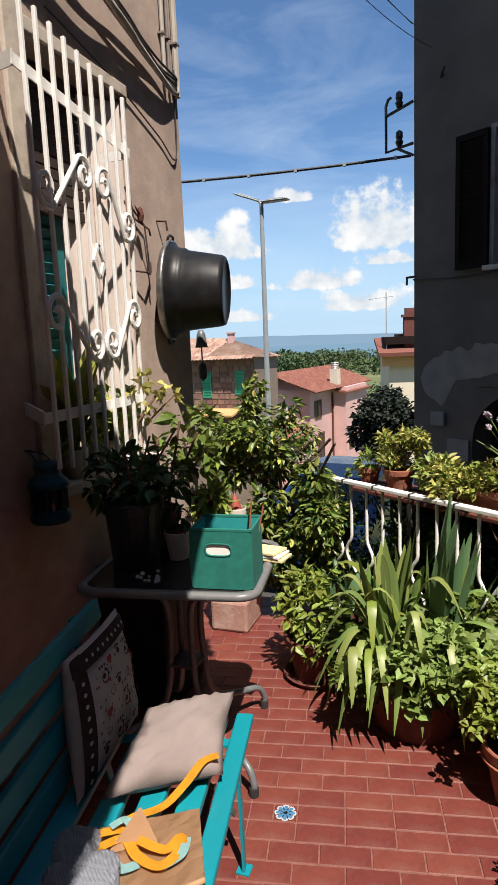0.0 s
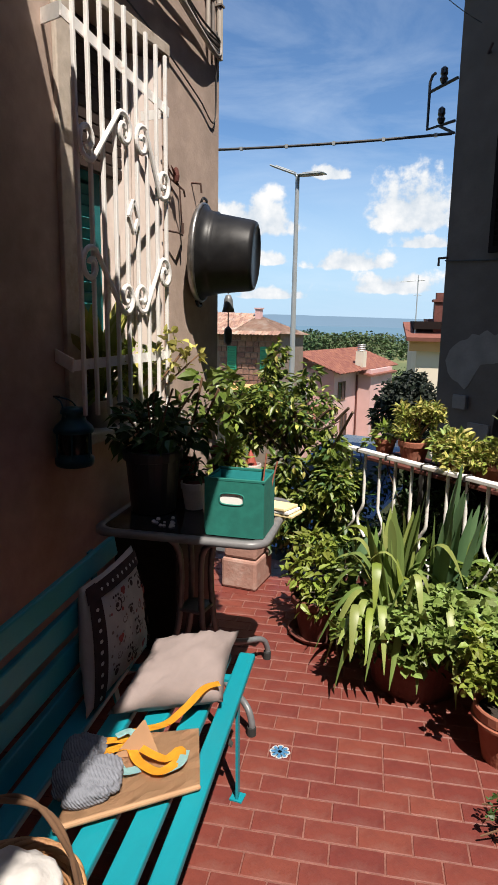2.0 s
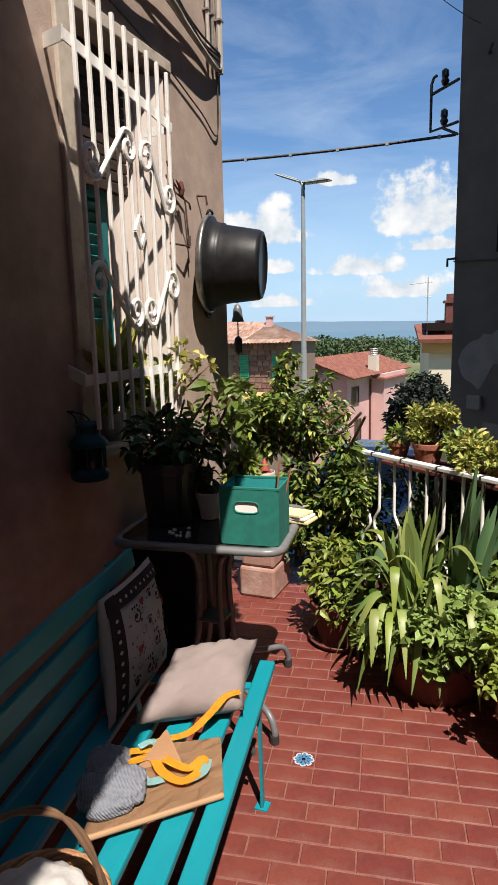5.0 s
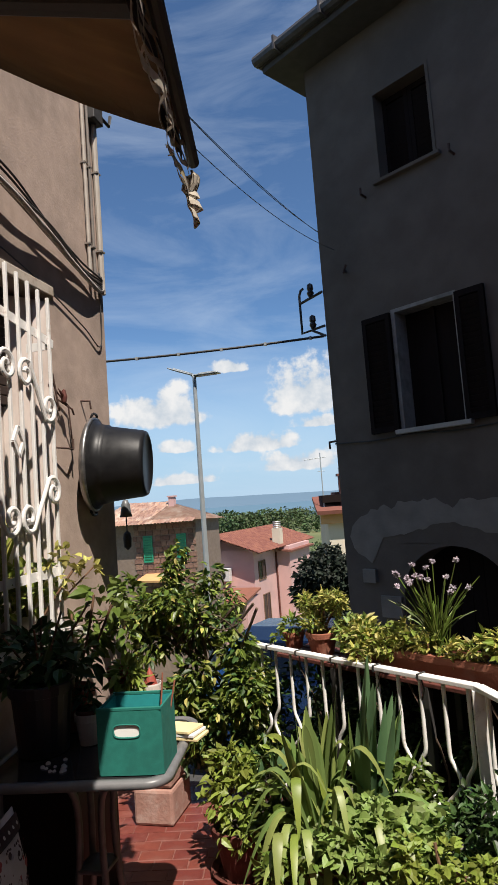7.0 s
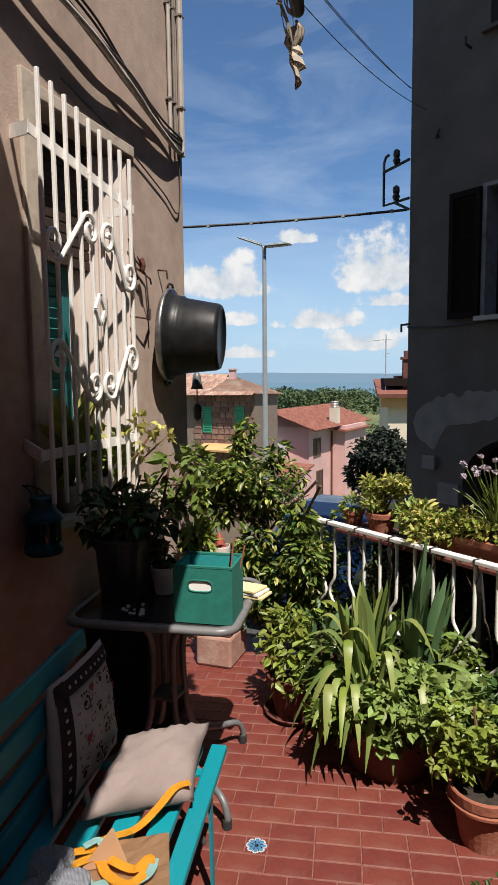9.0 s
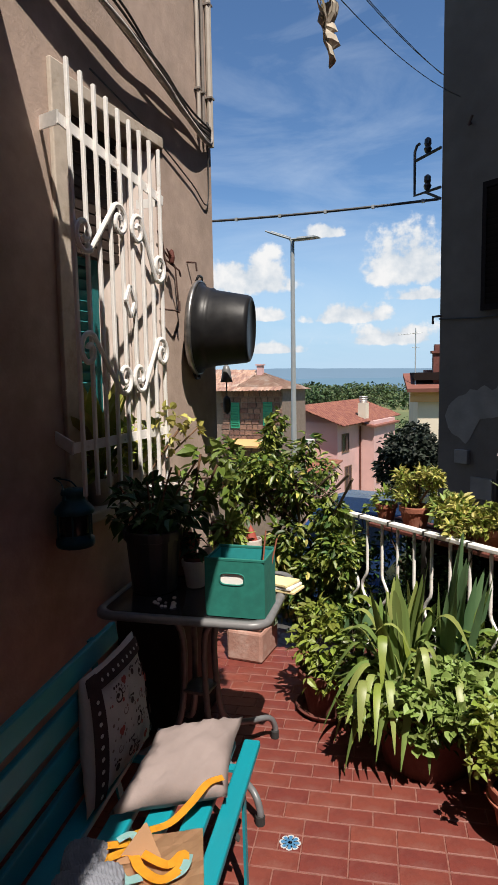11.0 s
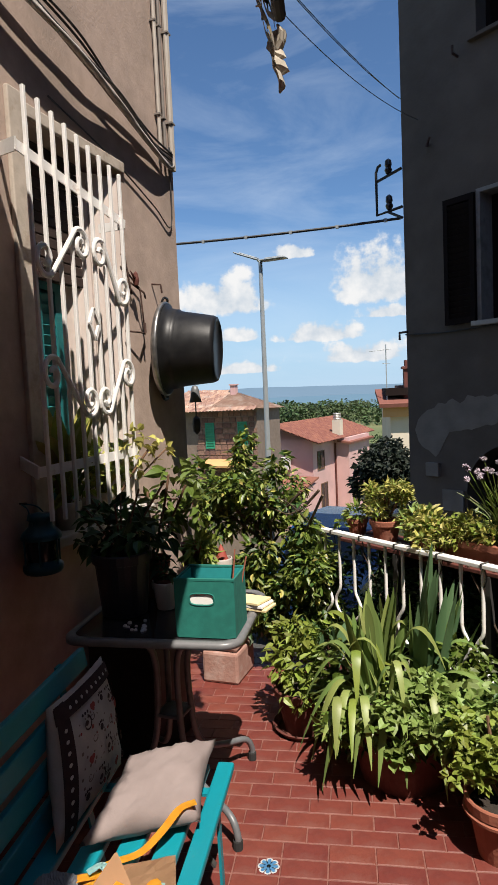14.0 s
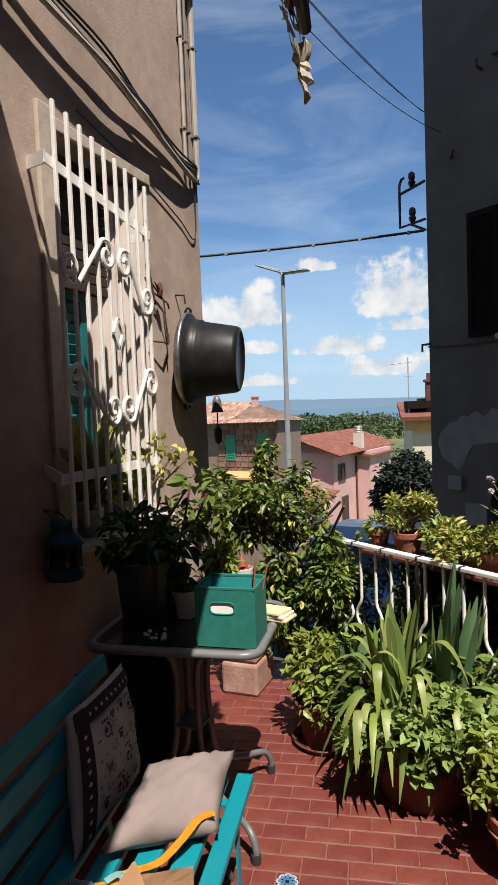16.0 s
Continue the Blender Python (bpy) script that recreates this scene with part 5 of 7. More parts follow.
def wall_lantern():
    x, y, z = WX + 0.09, 2.262, 0.885
    l = thing("hanging_lantern", (x, y, z), "teal metal lantern hanging on the wall", "lantern")
    part("base", lathe([(0.001, 0), (0.07, 0), (0.075, 0.01), (0.075, 0.03), (0.06, 0.04), (0.06, 0.05)], (x, y, z), 24), "lantern", l, smooth=True)
    part("glass", lathe([(0.055, 0.045), (0.06, 0.09), (0.055, 0.13)], (x, y, z), 24), "glass_dark", l, smooth=True)
    for i in range(6):
        a = i * math.pi / 3
        part("bar", tube([(x + 0.068 * math.cos(a), y + 0.068 * math.sin(a), z + 0.03), (x + 0.068 * math.cos(a), y + 0.068 * math.sin(a), z + 0.14)], 0.004, 6), "lantern", l)
    part("cap", lathe([(0.075, 0.13), (0.078, 0.14), (0.07, 0.155), (0.045, 0.18), (0.042, 0.20), (0.05, 0.205), (0.045, 0.225), (0.001, 0.23)], (x, y, z), 24), "lantern", l, smooth=True)
    part("handle", tube(smooth_path([(x, y - 0.05, z + 0.19), (x - 0.03, y - 0.03, z + 0.245), (x - 0.08, y, z + 0.26), (x - 0.03, y + 0.03, z + 0.245), (x, y + 0.05, z + 0.19)]), 0.003, 6), "lantern", l)
    part("nail", tube([(WX, y, z + 0.262), (WX + 0.03, y, z + 0.264)], 0.004, 6), "rust", l)


wall_lantern()


# ---- awning ----
def awning():
    K = Vector((0.955, 1.97, 2.54))                                   # end of the front bar
    b = Vector((0.212, -0.977, 0))
    C = K + b * 0.10                                                # corner of the cloth
    w = (Vector((WX + 0.05, 1.92, 3.31)) - C) / 1.19
    a = thing("awning", (WX, 1.97, 3.3), "faded brown awning with a torn scalloped valance", "awning")
    n, mrows = 24, 8
    verts, faces = [], []
    for j in range(mrows + 1):
        for i in range(n + 1):
            p = C + b * 4.2 * i / n + w * 1.19 * j / mrows
            sag = 0.035 * math.sin(math.pi * j / mrows) + 0.008 * math.sin(i * 1.9 + j)
            verts.append(tuple(p - Vector((0, 0, sag))))
    for j in range(mrows):
        for i in range(n):
            k = j * (n + 1) + i
            faces.append((k, k + 1, k + n + 2, k + n + 1))
    bm = bmesh.new()
    vs = [bm.verts.new(v) for v in verts]
    for f in faces:
        bm.faces.new([vs[i] for i in f])
    bmesh.ops.solidify(bm, geom=bm.faces[:], thickness=0.003)
    part("canopy", bm, "awning", a, smooth=True)
    part("front_bar", tube([K + b * -0.04, K + b * 4.25], 0.018, 10), "cable_dark", a)
    part("roller", tube([(WX + 0.07, 2.0, 3.38), (WX + 0.07 + 0.0, -1.2, 3.38)], 0.045, 12), "pipe", a)
    part("end_bracket", join(box(WX, 1.98, 3.28, WX + 0.14, 2.03, 3.48, 0.01), lathe([(0.001, 0), (0.06, 0), (0.06, 0.03), (0.001, 0.03)], (WX + 0.07, 2.0, 3.38), 16)), "grey_tube", a)
    part("arm", tube([(WX + 0.06, 1.80, 3.10), (0.40, 1.55, 2.83), tuple(K + b * 0.6 + Vector((-0.03, 0, -0.03)))], 0.018, 8), "cable_dark", a)
    # the valance: ravelled lace net over an added strip imitating the dark underside
    def band(name, f, t0, t1, wd, mtl, steps=7):
        vv, ff = [], []
        for i in range(int((t1 - t0) * steps / 0.07) + 1):
            t = t0 + i * 0.07 / steps
            c, e = f(t), f(t + 0.01)
            side = (e - c).cross(Vector((1, 0.2, 0))).normalized() * wd * (1 + 0.45 * noise.noise((t * 31, wd * 90, 0)))
            vv += [tuple(c - side), tuple(c + side)]
            if i:
                ff.append((2 * i - 2, 2 * i - 1, 2 * i + 1, 2 * i))
        part(name, (vv, ff), mtl, a)

    def hang(t, z, k=0):
        return K + b * t + Vector((-0.02 + 0.012 * math.sin(t * 17 + k), 0, -z))

    cell = 0.105
    for k in range(3):
        for sg in (1, -1):
            band("lace_thread", lambda t, k=k, sg=sg: hang(t, 0.024 + 0.036 * k + 0.018 * sg * math.sin(math.pi * t / cell + k) + 0.010 * noise.noise((t * 14, k, sg)), k), 0.02, 3.6, 0.0075, "valance")
    band("lace_hem", lambda t: hang(t, 0.118 + 0.02 * abs(math.sin(t * 13)) + 0.012 * noise.noise((t * 9, 0, 0))), 0.02, 3.6, 0.011, "valance")
    band("dark_hem", lambda t: hang(t, 0.030) + Vector((-0.012, 0, 0)), 0.06, 3.6, 0.030, "cable_dark")
    rng = random.Random(3)
    for i in range(26):
        t = 0.03 + i * 0.115
        long = rng.uniform(0.03, 0.10)
        p = hang(t, 0.115)
        d = Vector((rng.uniform(-0.02, 0.01), rng.uniform(-0.02, 0.02), -long))
        vv, ff = [], []
        for k in range(7):
            q = k / 6
            wd = 0.009 * (1 - 0.6 * q)
            c = p + d * q + Vector((-0.008 * math.sin(q * 5 + i), 0.008 * math.sin(q * 6 + i * 2), 0))
            vv += [tuple(c - b * wd), tuple(c + b * wd)]
            if k:
                ff.append((2 * k - 2, 2 * k - 1, 2 * k + 1, 2 * k))
        part("valance_strip", (vv, ff), "valance", a)
    for dx, dz, mt in ((-0.004, -0.225, "valance"), (-0.012, -0.14, "valance"), (0.0, -0.18, "valance")):
        pts = [K + Vector((dx * s * 1.2 + 0.012 * math.sin(s * 9), -0.02 * s, -0.05 + (dz + 0.05) * s)) for s in (i / 8 for i in range(9))]
        part("frayed_strip", tube(pts, [0.014, 0.02, 0.016, 0.022, 0.014, 0.02, 0.024, 0.024, 0.006], 6, flat=(1, 0.3)), mt, a)


awning()


# ---- railing ----
def railing():
    r = thing("railing", (RA.x, RA.y, 0), "white wrought-iron balcony railing with wavy balusters", "railing")
    Z = 0.80
    path = [RA + Vector((0, 0, Z)), RB + Vector((0, 0, Z)), RC + Vector((0, 0, Z))]
    for p, q in zip(path, path[1:]):
        part("top_rail", bar(p, q, 0.042, 0.018, 0.003), "rail_iron", r)
        part("bottom_rail", bar(p - Vector((0, 0, Z - 0.09)), q - Vector((0, 0, Z - 0.09)), 0.03, 0.012), "rail_iron", r)
    for al in (0.13, 0.335, 0.56, 0.80, 1.02):
        c = RA + (RB - RA).normalized() * al + Vector((0, 0, Z))
        d = (RB - RA).normalized()
        part("wire_tie", join(bar(c - d * 0.004, c + d * 0.004, 0.050, 0.026), tube([c + Vector((0, 0, -0.012)), c + d * 0.006 + Vector((0.004, -0.012, -0.05)), c - d * 0.004 + Vector((0, -0.006, -0.09))], 0.003, 5)), "cable_dark", r)
    for p in (RA, RB, RC):
        part("post", box(p.x - 0.024, p.y - 0.024, 0, p.x + 0.024, p.y + 0.024, Z - 0.009, 0.003), "rail_iron", r)
    for p, q, n in ((RA, RB, 12), (RB, RC, 16)):
        d = (q - p).normalized()
        for i in range(n):
            c = p.lerp(q, (i + 0.6) / n)
            s = 1 if i % 2 else -1
            z1, pts = Z - 0.009, []
            for k in range(33):
                z = 0.09 + (z1 - 0.09) * k / 32
                u = (z - 0.22) / 0.30
                off = 0.046 * math.sin(u * math.pi * 2) * math.sin(u * math.pi) ** 0.5 * s if 0 < u < 1 else 0.0
                pts.append(c + d * off + Vector((0, 0, z)))
            part("baluster", tube(pts, 0.0085, 6), "rail_iron", r, smooth=True)


railing()


# ---- bench and what lies on it ----
BO = Vector((0.728, 1.965, 0))   # front corner of the bench's far end


def bp(depth, along, z):
    """A place on the bench: depth back from the front edge, along from the far end towards the near end."""
    p = BO - U * depth - V * along
    return Vector((p.x, p.y, z))


BL = 1.75


def bench():
    b = thing("garden_bench", bp(0.2, 0.8, 0), "turquoise painted slatted garden bench against the wall", "bench")
    for i, (d0, d1, z) in enumerate(((0.0, 0.05, 0.424), (0.075, 0.135, 0.416), (0.17, 0.23, 0.416), (0.265, 0.325, 0.416), (0.36, 0.42, 0.418))):
        a, q = bp((d0 + d1) / 2, 0.0 if i else 0.0, z), bp((d0 + d1) / 2, BL, z)
        part("seat_slat", bar(a, q, d1 - d0, 0.024, 0.006), "teal", b)
    for d, z in ((0.475, 0.735), (0.462, 0.645), (0.449, 0.555), (0.436, 0.465)):
        part("back_slat", bar(bp(d, -0.04, z), bp(d, BL, z), 0.022, 0.062, 0.006, side=(-U.x * 0.18, -U.y * 0.18, 1)), "teal", b)
    for al in (0.10, BL - 0.12):
        part("leg", join(bar(bp(0.03, al, 0.0), bp(0.035, al, 0.41), 0.028, 0.008, side=U), bar(bp(0.035, al, 0.402), bp(0.44, al, 0.40), 0.03, 0.008), box(-0.02, -0.02, 0, 0.02, 0.02, 0.005, m=Matrix.Translation(bp(0.03, al, 0)))), "teal", b)
        part("back_leg", join(bar(bp(0.36, al, 0.0), bp(0.44, al, 0.40), 0.028, 0.008, side=U), bar(bp(0.44, al, 0.40), bp(0.492, al, 0.765), 0.028, 0.008, side=U)), "teal", b)
        # black bar imitating the dark line of the leg's cast shadow
        part("brace", bar(bp(0.05, al, 0.18), bp(0.22, al, 0.395), 0.02, 0.006, side=U), "cable_dark", b)


bench()


def soft_cushion(corners, bulge, n=14, wrinkle=0.006, seed=1, pinch=0.06):
    """A stuffed pillow over four corner places, bulging both ways; verts and faces."""
    a, b, c, d = (Vector(p) for p in corners)
    nrm = (b - a).cross(d - a).normalized()
    verts, faces = [], []
    idx = {}
    for side in (1, -1):
        for i in range(n + 1):
            for j in range(n + 1):
                u, v = i / n, j / n
                edge = i in (0, n) or j in (0, n)
                if edge and side == -1:
                    idx[side, i, j] = idx[1, i, j]
                    continue
                pu = u + pinch * math.sin(math.pi * v) * (0.5 - u) * (1 if edge or True else 0) * abs(2 * u - 1) ** 3
                pv = v + pinch * math.sin(math.pi * u) * (0.5 - v) * abs(2 * v - 1) ** 3
                p = a.lerp(b, pu).lerp(d.lerp(c, pu), pv)
                hgt = bulge * (max(0, math.sin(math.pi * u)) * max(0, math.sin(math.pi * v))) ** 0.42
                w = wrinkle * noise.noise((u * 5 + seed, v * 5, seed)) + wrinkle * 0.6 * noise.noise((u * 13 + seed, v * 9, side))
                if edge:
                    hgt = 0
                idx[side, i, j] = len(verts)
                verts.append(tuple(p + nrm * side * (hgt + (0 if edge else w)) + Vector((0, 0, w * 0.5))))
    for side in (1, -1):
        for i in range(n):
            for j in range(n):
                q = (idx[side, i, j], idx[side, i + 1, j], idx[side, i + 1, j + 1], idx[side, i, j + 1])
                faces.append(q if side == 1 else q[::-1])
    return verts, faces, nrm


def cushions():
    # printed cushion standing against the backrest
    cs = [bp(0.365, 0.425, 0.44), bp(0.335, 0.05, 0.445), bp(0.40, 0.0, 0.755), bp(0.455, 0.255, 0.715)]
    v, f, nrm = soft_cushion(cs, 0.055, 18, seed=3)
    if nrm.dot(U) < 0:
        nrm = -nrm
    c = thing("cushion", cs[0], "cream cushion printed with paws and hearts, dark border", "cushion")
    part("cover", (v, f), "cushion", c, smooth=True)
    a, b, d = Vector(cs[0]), Vector(cs[1]), Vector(cs[3])

    def on(u, w, lift=0.0035):
        h = 0.055 * (max(0, math.sin(math.pi * u)) * max(0, math.sin(math.pi * w))) ** 0.42
        return a.lerp(b, u).lerp(d.lerp(Vector(cs[2]), u), w) + nrm * (h + lift)

    def strip(name, pts2, width, mtl):
        """A band of cloth lying on the cushion, along (u, v) pairs, with (du, dv) across."""
        vv, ff = [], []
        for i, ((u, w), (du, dv)) in enumerate(pts2):
            for k in (0, 1):
                vv.append(tuple(on(u + du * width * k, w + dv * width * k, 0.006)))
            if i:
                ff.append((2 * i - 2, 2 * i - 1, 2 * i + 1, 2 * i))
        part(name, (vv, ff), mtl, c, "dark brown dotted border")

    k = [0.03 + 0.94 * i / 16 for i in range(17)]
    strip("border", [((u, 0.83), (0, 1)) for u in k], 0.13, "cushion_edge")
    strip("border", [((0.04, w), (1, 0)) for w in k], 0.13, "cushion_edge")

    def blot(u, w, r, mtl, lift=0.008, name="print_mark", sq=1.0):
        vv = [tuple(on(u, w, lift))] + [tuple(on(u + r * math.cos(t), w + r * sq * math.sin(t), lift)) for t in (2 * math.pi * i / 9 for i in range(9))]
        part(name, (vv, [(0, 1 + i, 1 + (i + 1) % 9) for i in range(9)]), mtl, c)

    for i in range(9):
        blot(0.10, 0.08 + 0.085 * i, 0.016, "cushion", 0.009)
        blot(0.2 + 0.085 * i, 0.895, 0.016, "cushion", 0.009)
    rng = random.Random(12)
    def curl(u, w, r, turns, mtl):
        """A curled line of print."""
        vv, ff = [], []
        for i in range(23):
            q = i / 22
            th, rr = turns * 6.28 * q, r * (0.25 + 0.75 * q)
            for k in (0.82, 1.12):
                vv.append(tuple(on(u + rr * k * math.cos(th), w + rr * k * math.sin(th), 0.0085)))
            if i:
                ff.append((2 * i - 2, 2 * i - 1, 2 * i + 1, 2 * i))
        part("print_mark", (vv, ff), mtl, c)

    for u, w, kind in ((0.34, 0.68, 0), (0.52, 0.56, 1), (0.76, 0.70, 0), (0.33, 0.42, 2), (0.60, 0.36, 0), (0.82, 0.46, 1), (0.46, 0.20, 0), (0.74, 0.17, 2), (0.27, 0.18, 1), (0.62, 0.76, 1), (0.90, 0.28, 1), (0.46, 0.77, 2), (0.68, 0.54, 3), (0.40, 0.54, 3), (0.86, 0.60, 2), (0.30, 0.30, 3), (0.58, 0.14, 1), (0.90, 0.14, 3)):
        if kind == 0:
            curl(u, w, 0.062, 1.2, "print_dark")
            curl(u + 0.075, w + 0.02, 0.034, 1.1, "print_dark")
            blot(u - 0.01, w + 0.01, 0.022, "print_dark", 0.009)
            blot(u + 0.05, w - 0.05, 0.017, "print_red", 0.009)
            for q in (-1, 0, 1):
                blot(u + q * 0.035, w + 0.085, 0.013, "print_dark")
        elif kind == 1:
            blot(u, w, 0.027, "print_dark")
            for q in (-1.5, -0.5, 0.5, 1.5):
                blot(u + q * 0.022, w + 0.046 - abs(q) * 0.008, 0.011, "print_dark")
        elif kind == 2:
            blot(u - 0.014, w, 0.024, "print_red")
            blot(u + 0.016, w + 0.002, 0.024, "print_red")
            blot(u, w - 0.022, 0.020, "print_red")
        else:
            curl(u, w, 0.040, 1.0, "print_brown")
    for i in range(60):
        u, w, q = rng.uniform(0.2, 0.95), rng.uniform(0.06, 0.78), rng.random()
        blot(u, w, rng.uniform(0.006, 0.014), "print_red" if q < 0.15 else "print_brown", 0.0075)
    # plain pillow leaning over the front slats
    ps = [bp(0.305, 0.43, 0.465), bp(0.03, 0.315, 0.465), bp(0.05, 0.005, 0.51), bp(0.27, 0.15, 0.535)]
    v, f, _ = soft_cushion(ps, 0.06, 18, wrinkle=0.012, seed=8, pinch=0.10)
    solid("pillow", (v, f), "pillow", "plain beige cotton pillow lying on the bench", "pillow", smooth=True)


cushions()


def ribbon(pts, width, side=None):
    pts = smooth_path(pts, 6)
    vv, ff = [], []
    for i, p in enumerate(pts):
        d = (pts[min(i + 1, len(pts) - 1)] - pts[max(i - 1, 0)]).normalized()
        s = Vector(side) if side else d.cross(Vector((0, 0, 1)))
        if s.length < 1e-3:
            s = U.copy()
        s = s.normalized() * width / 2
        vv += [tuple(p - s), tuple(p + s)]
        if i:
            ff.append((2 * i - 2, 2 * i - 1, 2 * i + 1, 2 * i))
    bm = bmesh.new()
    q = [bm.verts.new(v) for v in vv]
    for f in ff:
        bm.faces.new([q[i] for i in f])
    bmesh.ops.solidify(bm, geom=bm.faces[:], thickness=0.0015)
    return bm


def bench_clutter():
    z = 0.445
    # flat kraft paper bag with a folded-up corner
    k = thing("paper_bag", bp(0.2, 0.7, 0.434), "brown kraft paper bag lying flat on the bench", "paper bag")
    p = [Vector((0.608, 1.15, z)), Vector((0.828, 1.374, z)), Vector((0.738, 1.55, z)), Vector((0.545, 1.43, z))]
    bm = bmesh.new()
    n = 10
    vs = [[bm.verts.new(p[0].lerp(p[1], i / n).lerp(p[3].lerp(p[2], i / n), j / n) + Vector((0, 0, 0.006 * noise.noise((i * 0.7, j * 0.9, 2)) + 0.003))) for j in range(n + 1)] for i in range(n + 1)]
    for i in range(n):
        for j in range(n):
            bm.faces.new((vs[i][j], vs[i + 1][j], vs[i + 1][j + 1], vs[i][j + 1]))
    bmesh.ops.solidify(bm, geom=bm.faces[:], thickness=0.01)
    part("bag", bm, "kraft", k)
    for a, b, c in (((0.235, 0.565), (0.135, 0.525), (0.175, 0.52)),):
        q0, q1, q2 = bp(*a, z + 0.008), bp(*b, z + 0.008), bp(*c, z + 0.085)
        part("flap", ([tuple(q0), tuple(q1), tuple(q2), tuple(q2 + Vector((0.004, 0.004, 0)))], [(0, 1, 2), (1, 3, 2)]), "kraft", k)
    part("fold", bar(Vector((0.610, 1.148, z + 0.002)), Vector((0.830, 1.372, z + 0.002)), 0.012, 0.012, 0.005), "kraft", k)
    r = thing("ribbon", bp(0.2, 0.6, z), "yellow and pale blue tape lying in loops", "ribbon")
    part("tape", ribbon([(0.742, 1.665, z + 0.062), (0.712, 1.635, z + 0.058), (0.69, 1.58, z + 0.034), (0.66, 1.525, z + 0.012), (0.615, 1.478, z + 0.012), (0.588, 1.45, z + 0.010)], 0.024), "yellow", r, "yellow tape")
    part("tape", ribbon([(0.625, 1.442, z + 0.012), (0.570, 1.387, z + 0.028), (0.585, 1.357, z + 0.025), (0.630, 1.397, z + 0.025), (0.674, 1.372, z + 0.016), (0.732, 1.362, z + 0.016), (0.757, 1.402, z + 0.022), (0.745, 1.437, z + 0.024), (0.725, 1.402, z + 0.018), (0.664, 1.398, z + 0.03)], 0.024), "yellow", r, "yellow tape")
    part("tape", ribbon([(0.588, 1.412, z + 0.03), (0.610, 1.437, z + 0.034), (0.642, 1.422, z + 0.028)], 0.02), "aqua", r, "pale blue tape")
    part("tape", ribbon([(0.738, 1.364, z + 0.014), (0.766, 1.397, z + 0.022), (0.758, 1.440, z + 0.024)], 0.02)
         , "aqua", r, "pale blue tape")
    part("tape", ribbon([(0.685, 1.357, z + 0.012), (0.660, 1.330, z + 0.018), (0.628, 1.347, z + 0.02)], 0.024), "aqua", r, "pale blue tape")
    # crumpled knitted garment
    kn = thing("knitted_garment", bp(0.33, 0.75, z), "crumpled grey knitted garment on the bench", "clothing")
    def knit_lobe(c, rad, turn, seed, ribs):
        """A soft folded lobe whose surface is raised in rows of knitting."""
        nu, nv = 72, 260
        rot = Matrix.Rotation(turn, 3, "Z")
        verts, faces = [], []
        for i in range(nu + 1):
            a = math.pi * (i / nu - 0.5)
            for j in range(nv):
                b = 2 * math.pi * j / nv
                f = lambda v, e: math.copysign(abs(v) ** e, v)
                q = Vector((f(math.cos(a), 0.75) * f(math.cos(b), 0.7), f(math.cos(a), 0.75) * f(math.sin(b), 0.7), f(math.sin(a), 0.9)))
                k = 1 + 0.16 * noise.noise(q * 1.2 + Vector((seed, 0, 0))) + 0.05 * noise.noise(q * 3.1 + Vector((0, seed, 0)))
                crease = 0.16 * math.exp(-((q.x * 0.6 + q.y * 0.5 - 0.25 + 0.25 * math.sin(q.y * 3)) / 0.07) ** 2)
                k += 0.016 * math.sin(q.x * ribs + 2.2 * noise.noise(q * 1.4)) - crease * max(0.0, q.z)
                verts.append(tuple(c + rot @ Vector((q.x * rad[0] * k, q.y * rad[1] * k, max(q.z * k, -0.8) * rad[2]))))
        for i in range(nu):
            for j in range(nv):
                faces.append((i * nv + j, i * nv + (j + 1) % nv, (i + 1) * nv + (j + 1) % nv, (i + 1) * nv + j))
        return verts, faces

    for c, rad, turn, seed, ribs in (((0.602, 1.275, z + 0.024), (0.076, 0.056, 0.029), 0.55, 1.0, 52), ((0.628, 1.235, z + 0.019), (0.050, 0.024, 0.021), 0.75, 4.0, 40), ((0.545, 1.345, z + 0.022), (0.050, 0.055, 0.026), 0.3, 7.0, 44)):
        part("fold", knit_lobe(Vector(c), rad, turn, seed, ribs), "knit", kn, smooth=True)


bench_clutter()


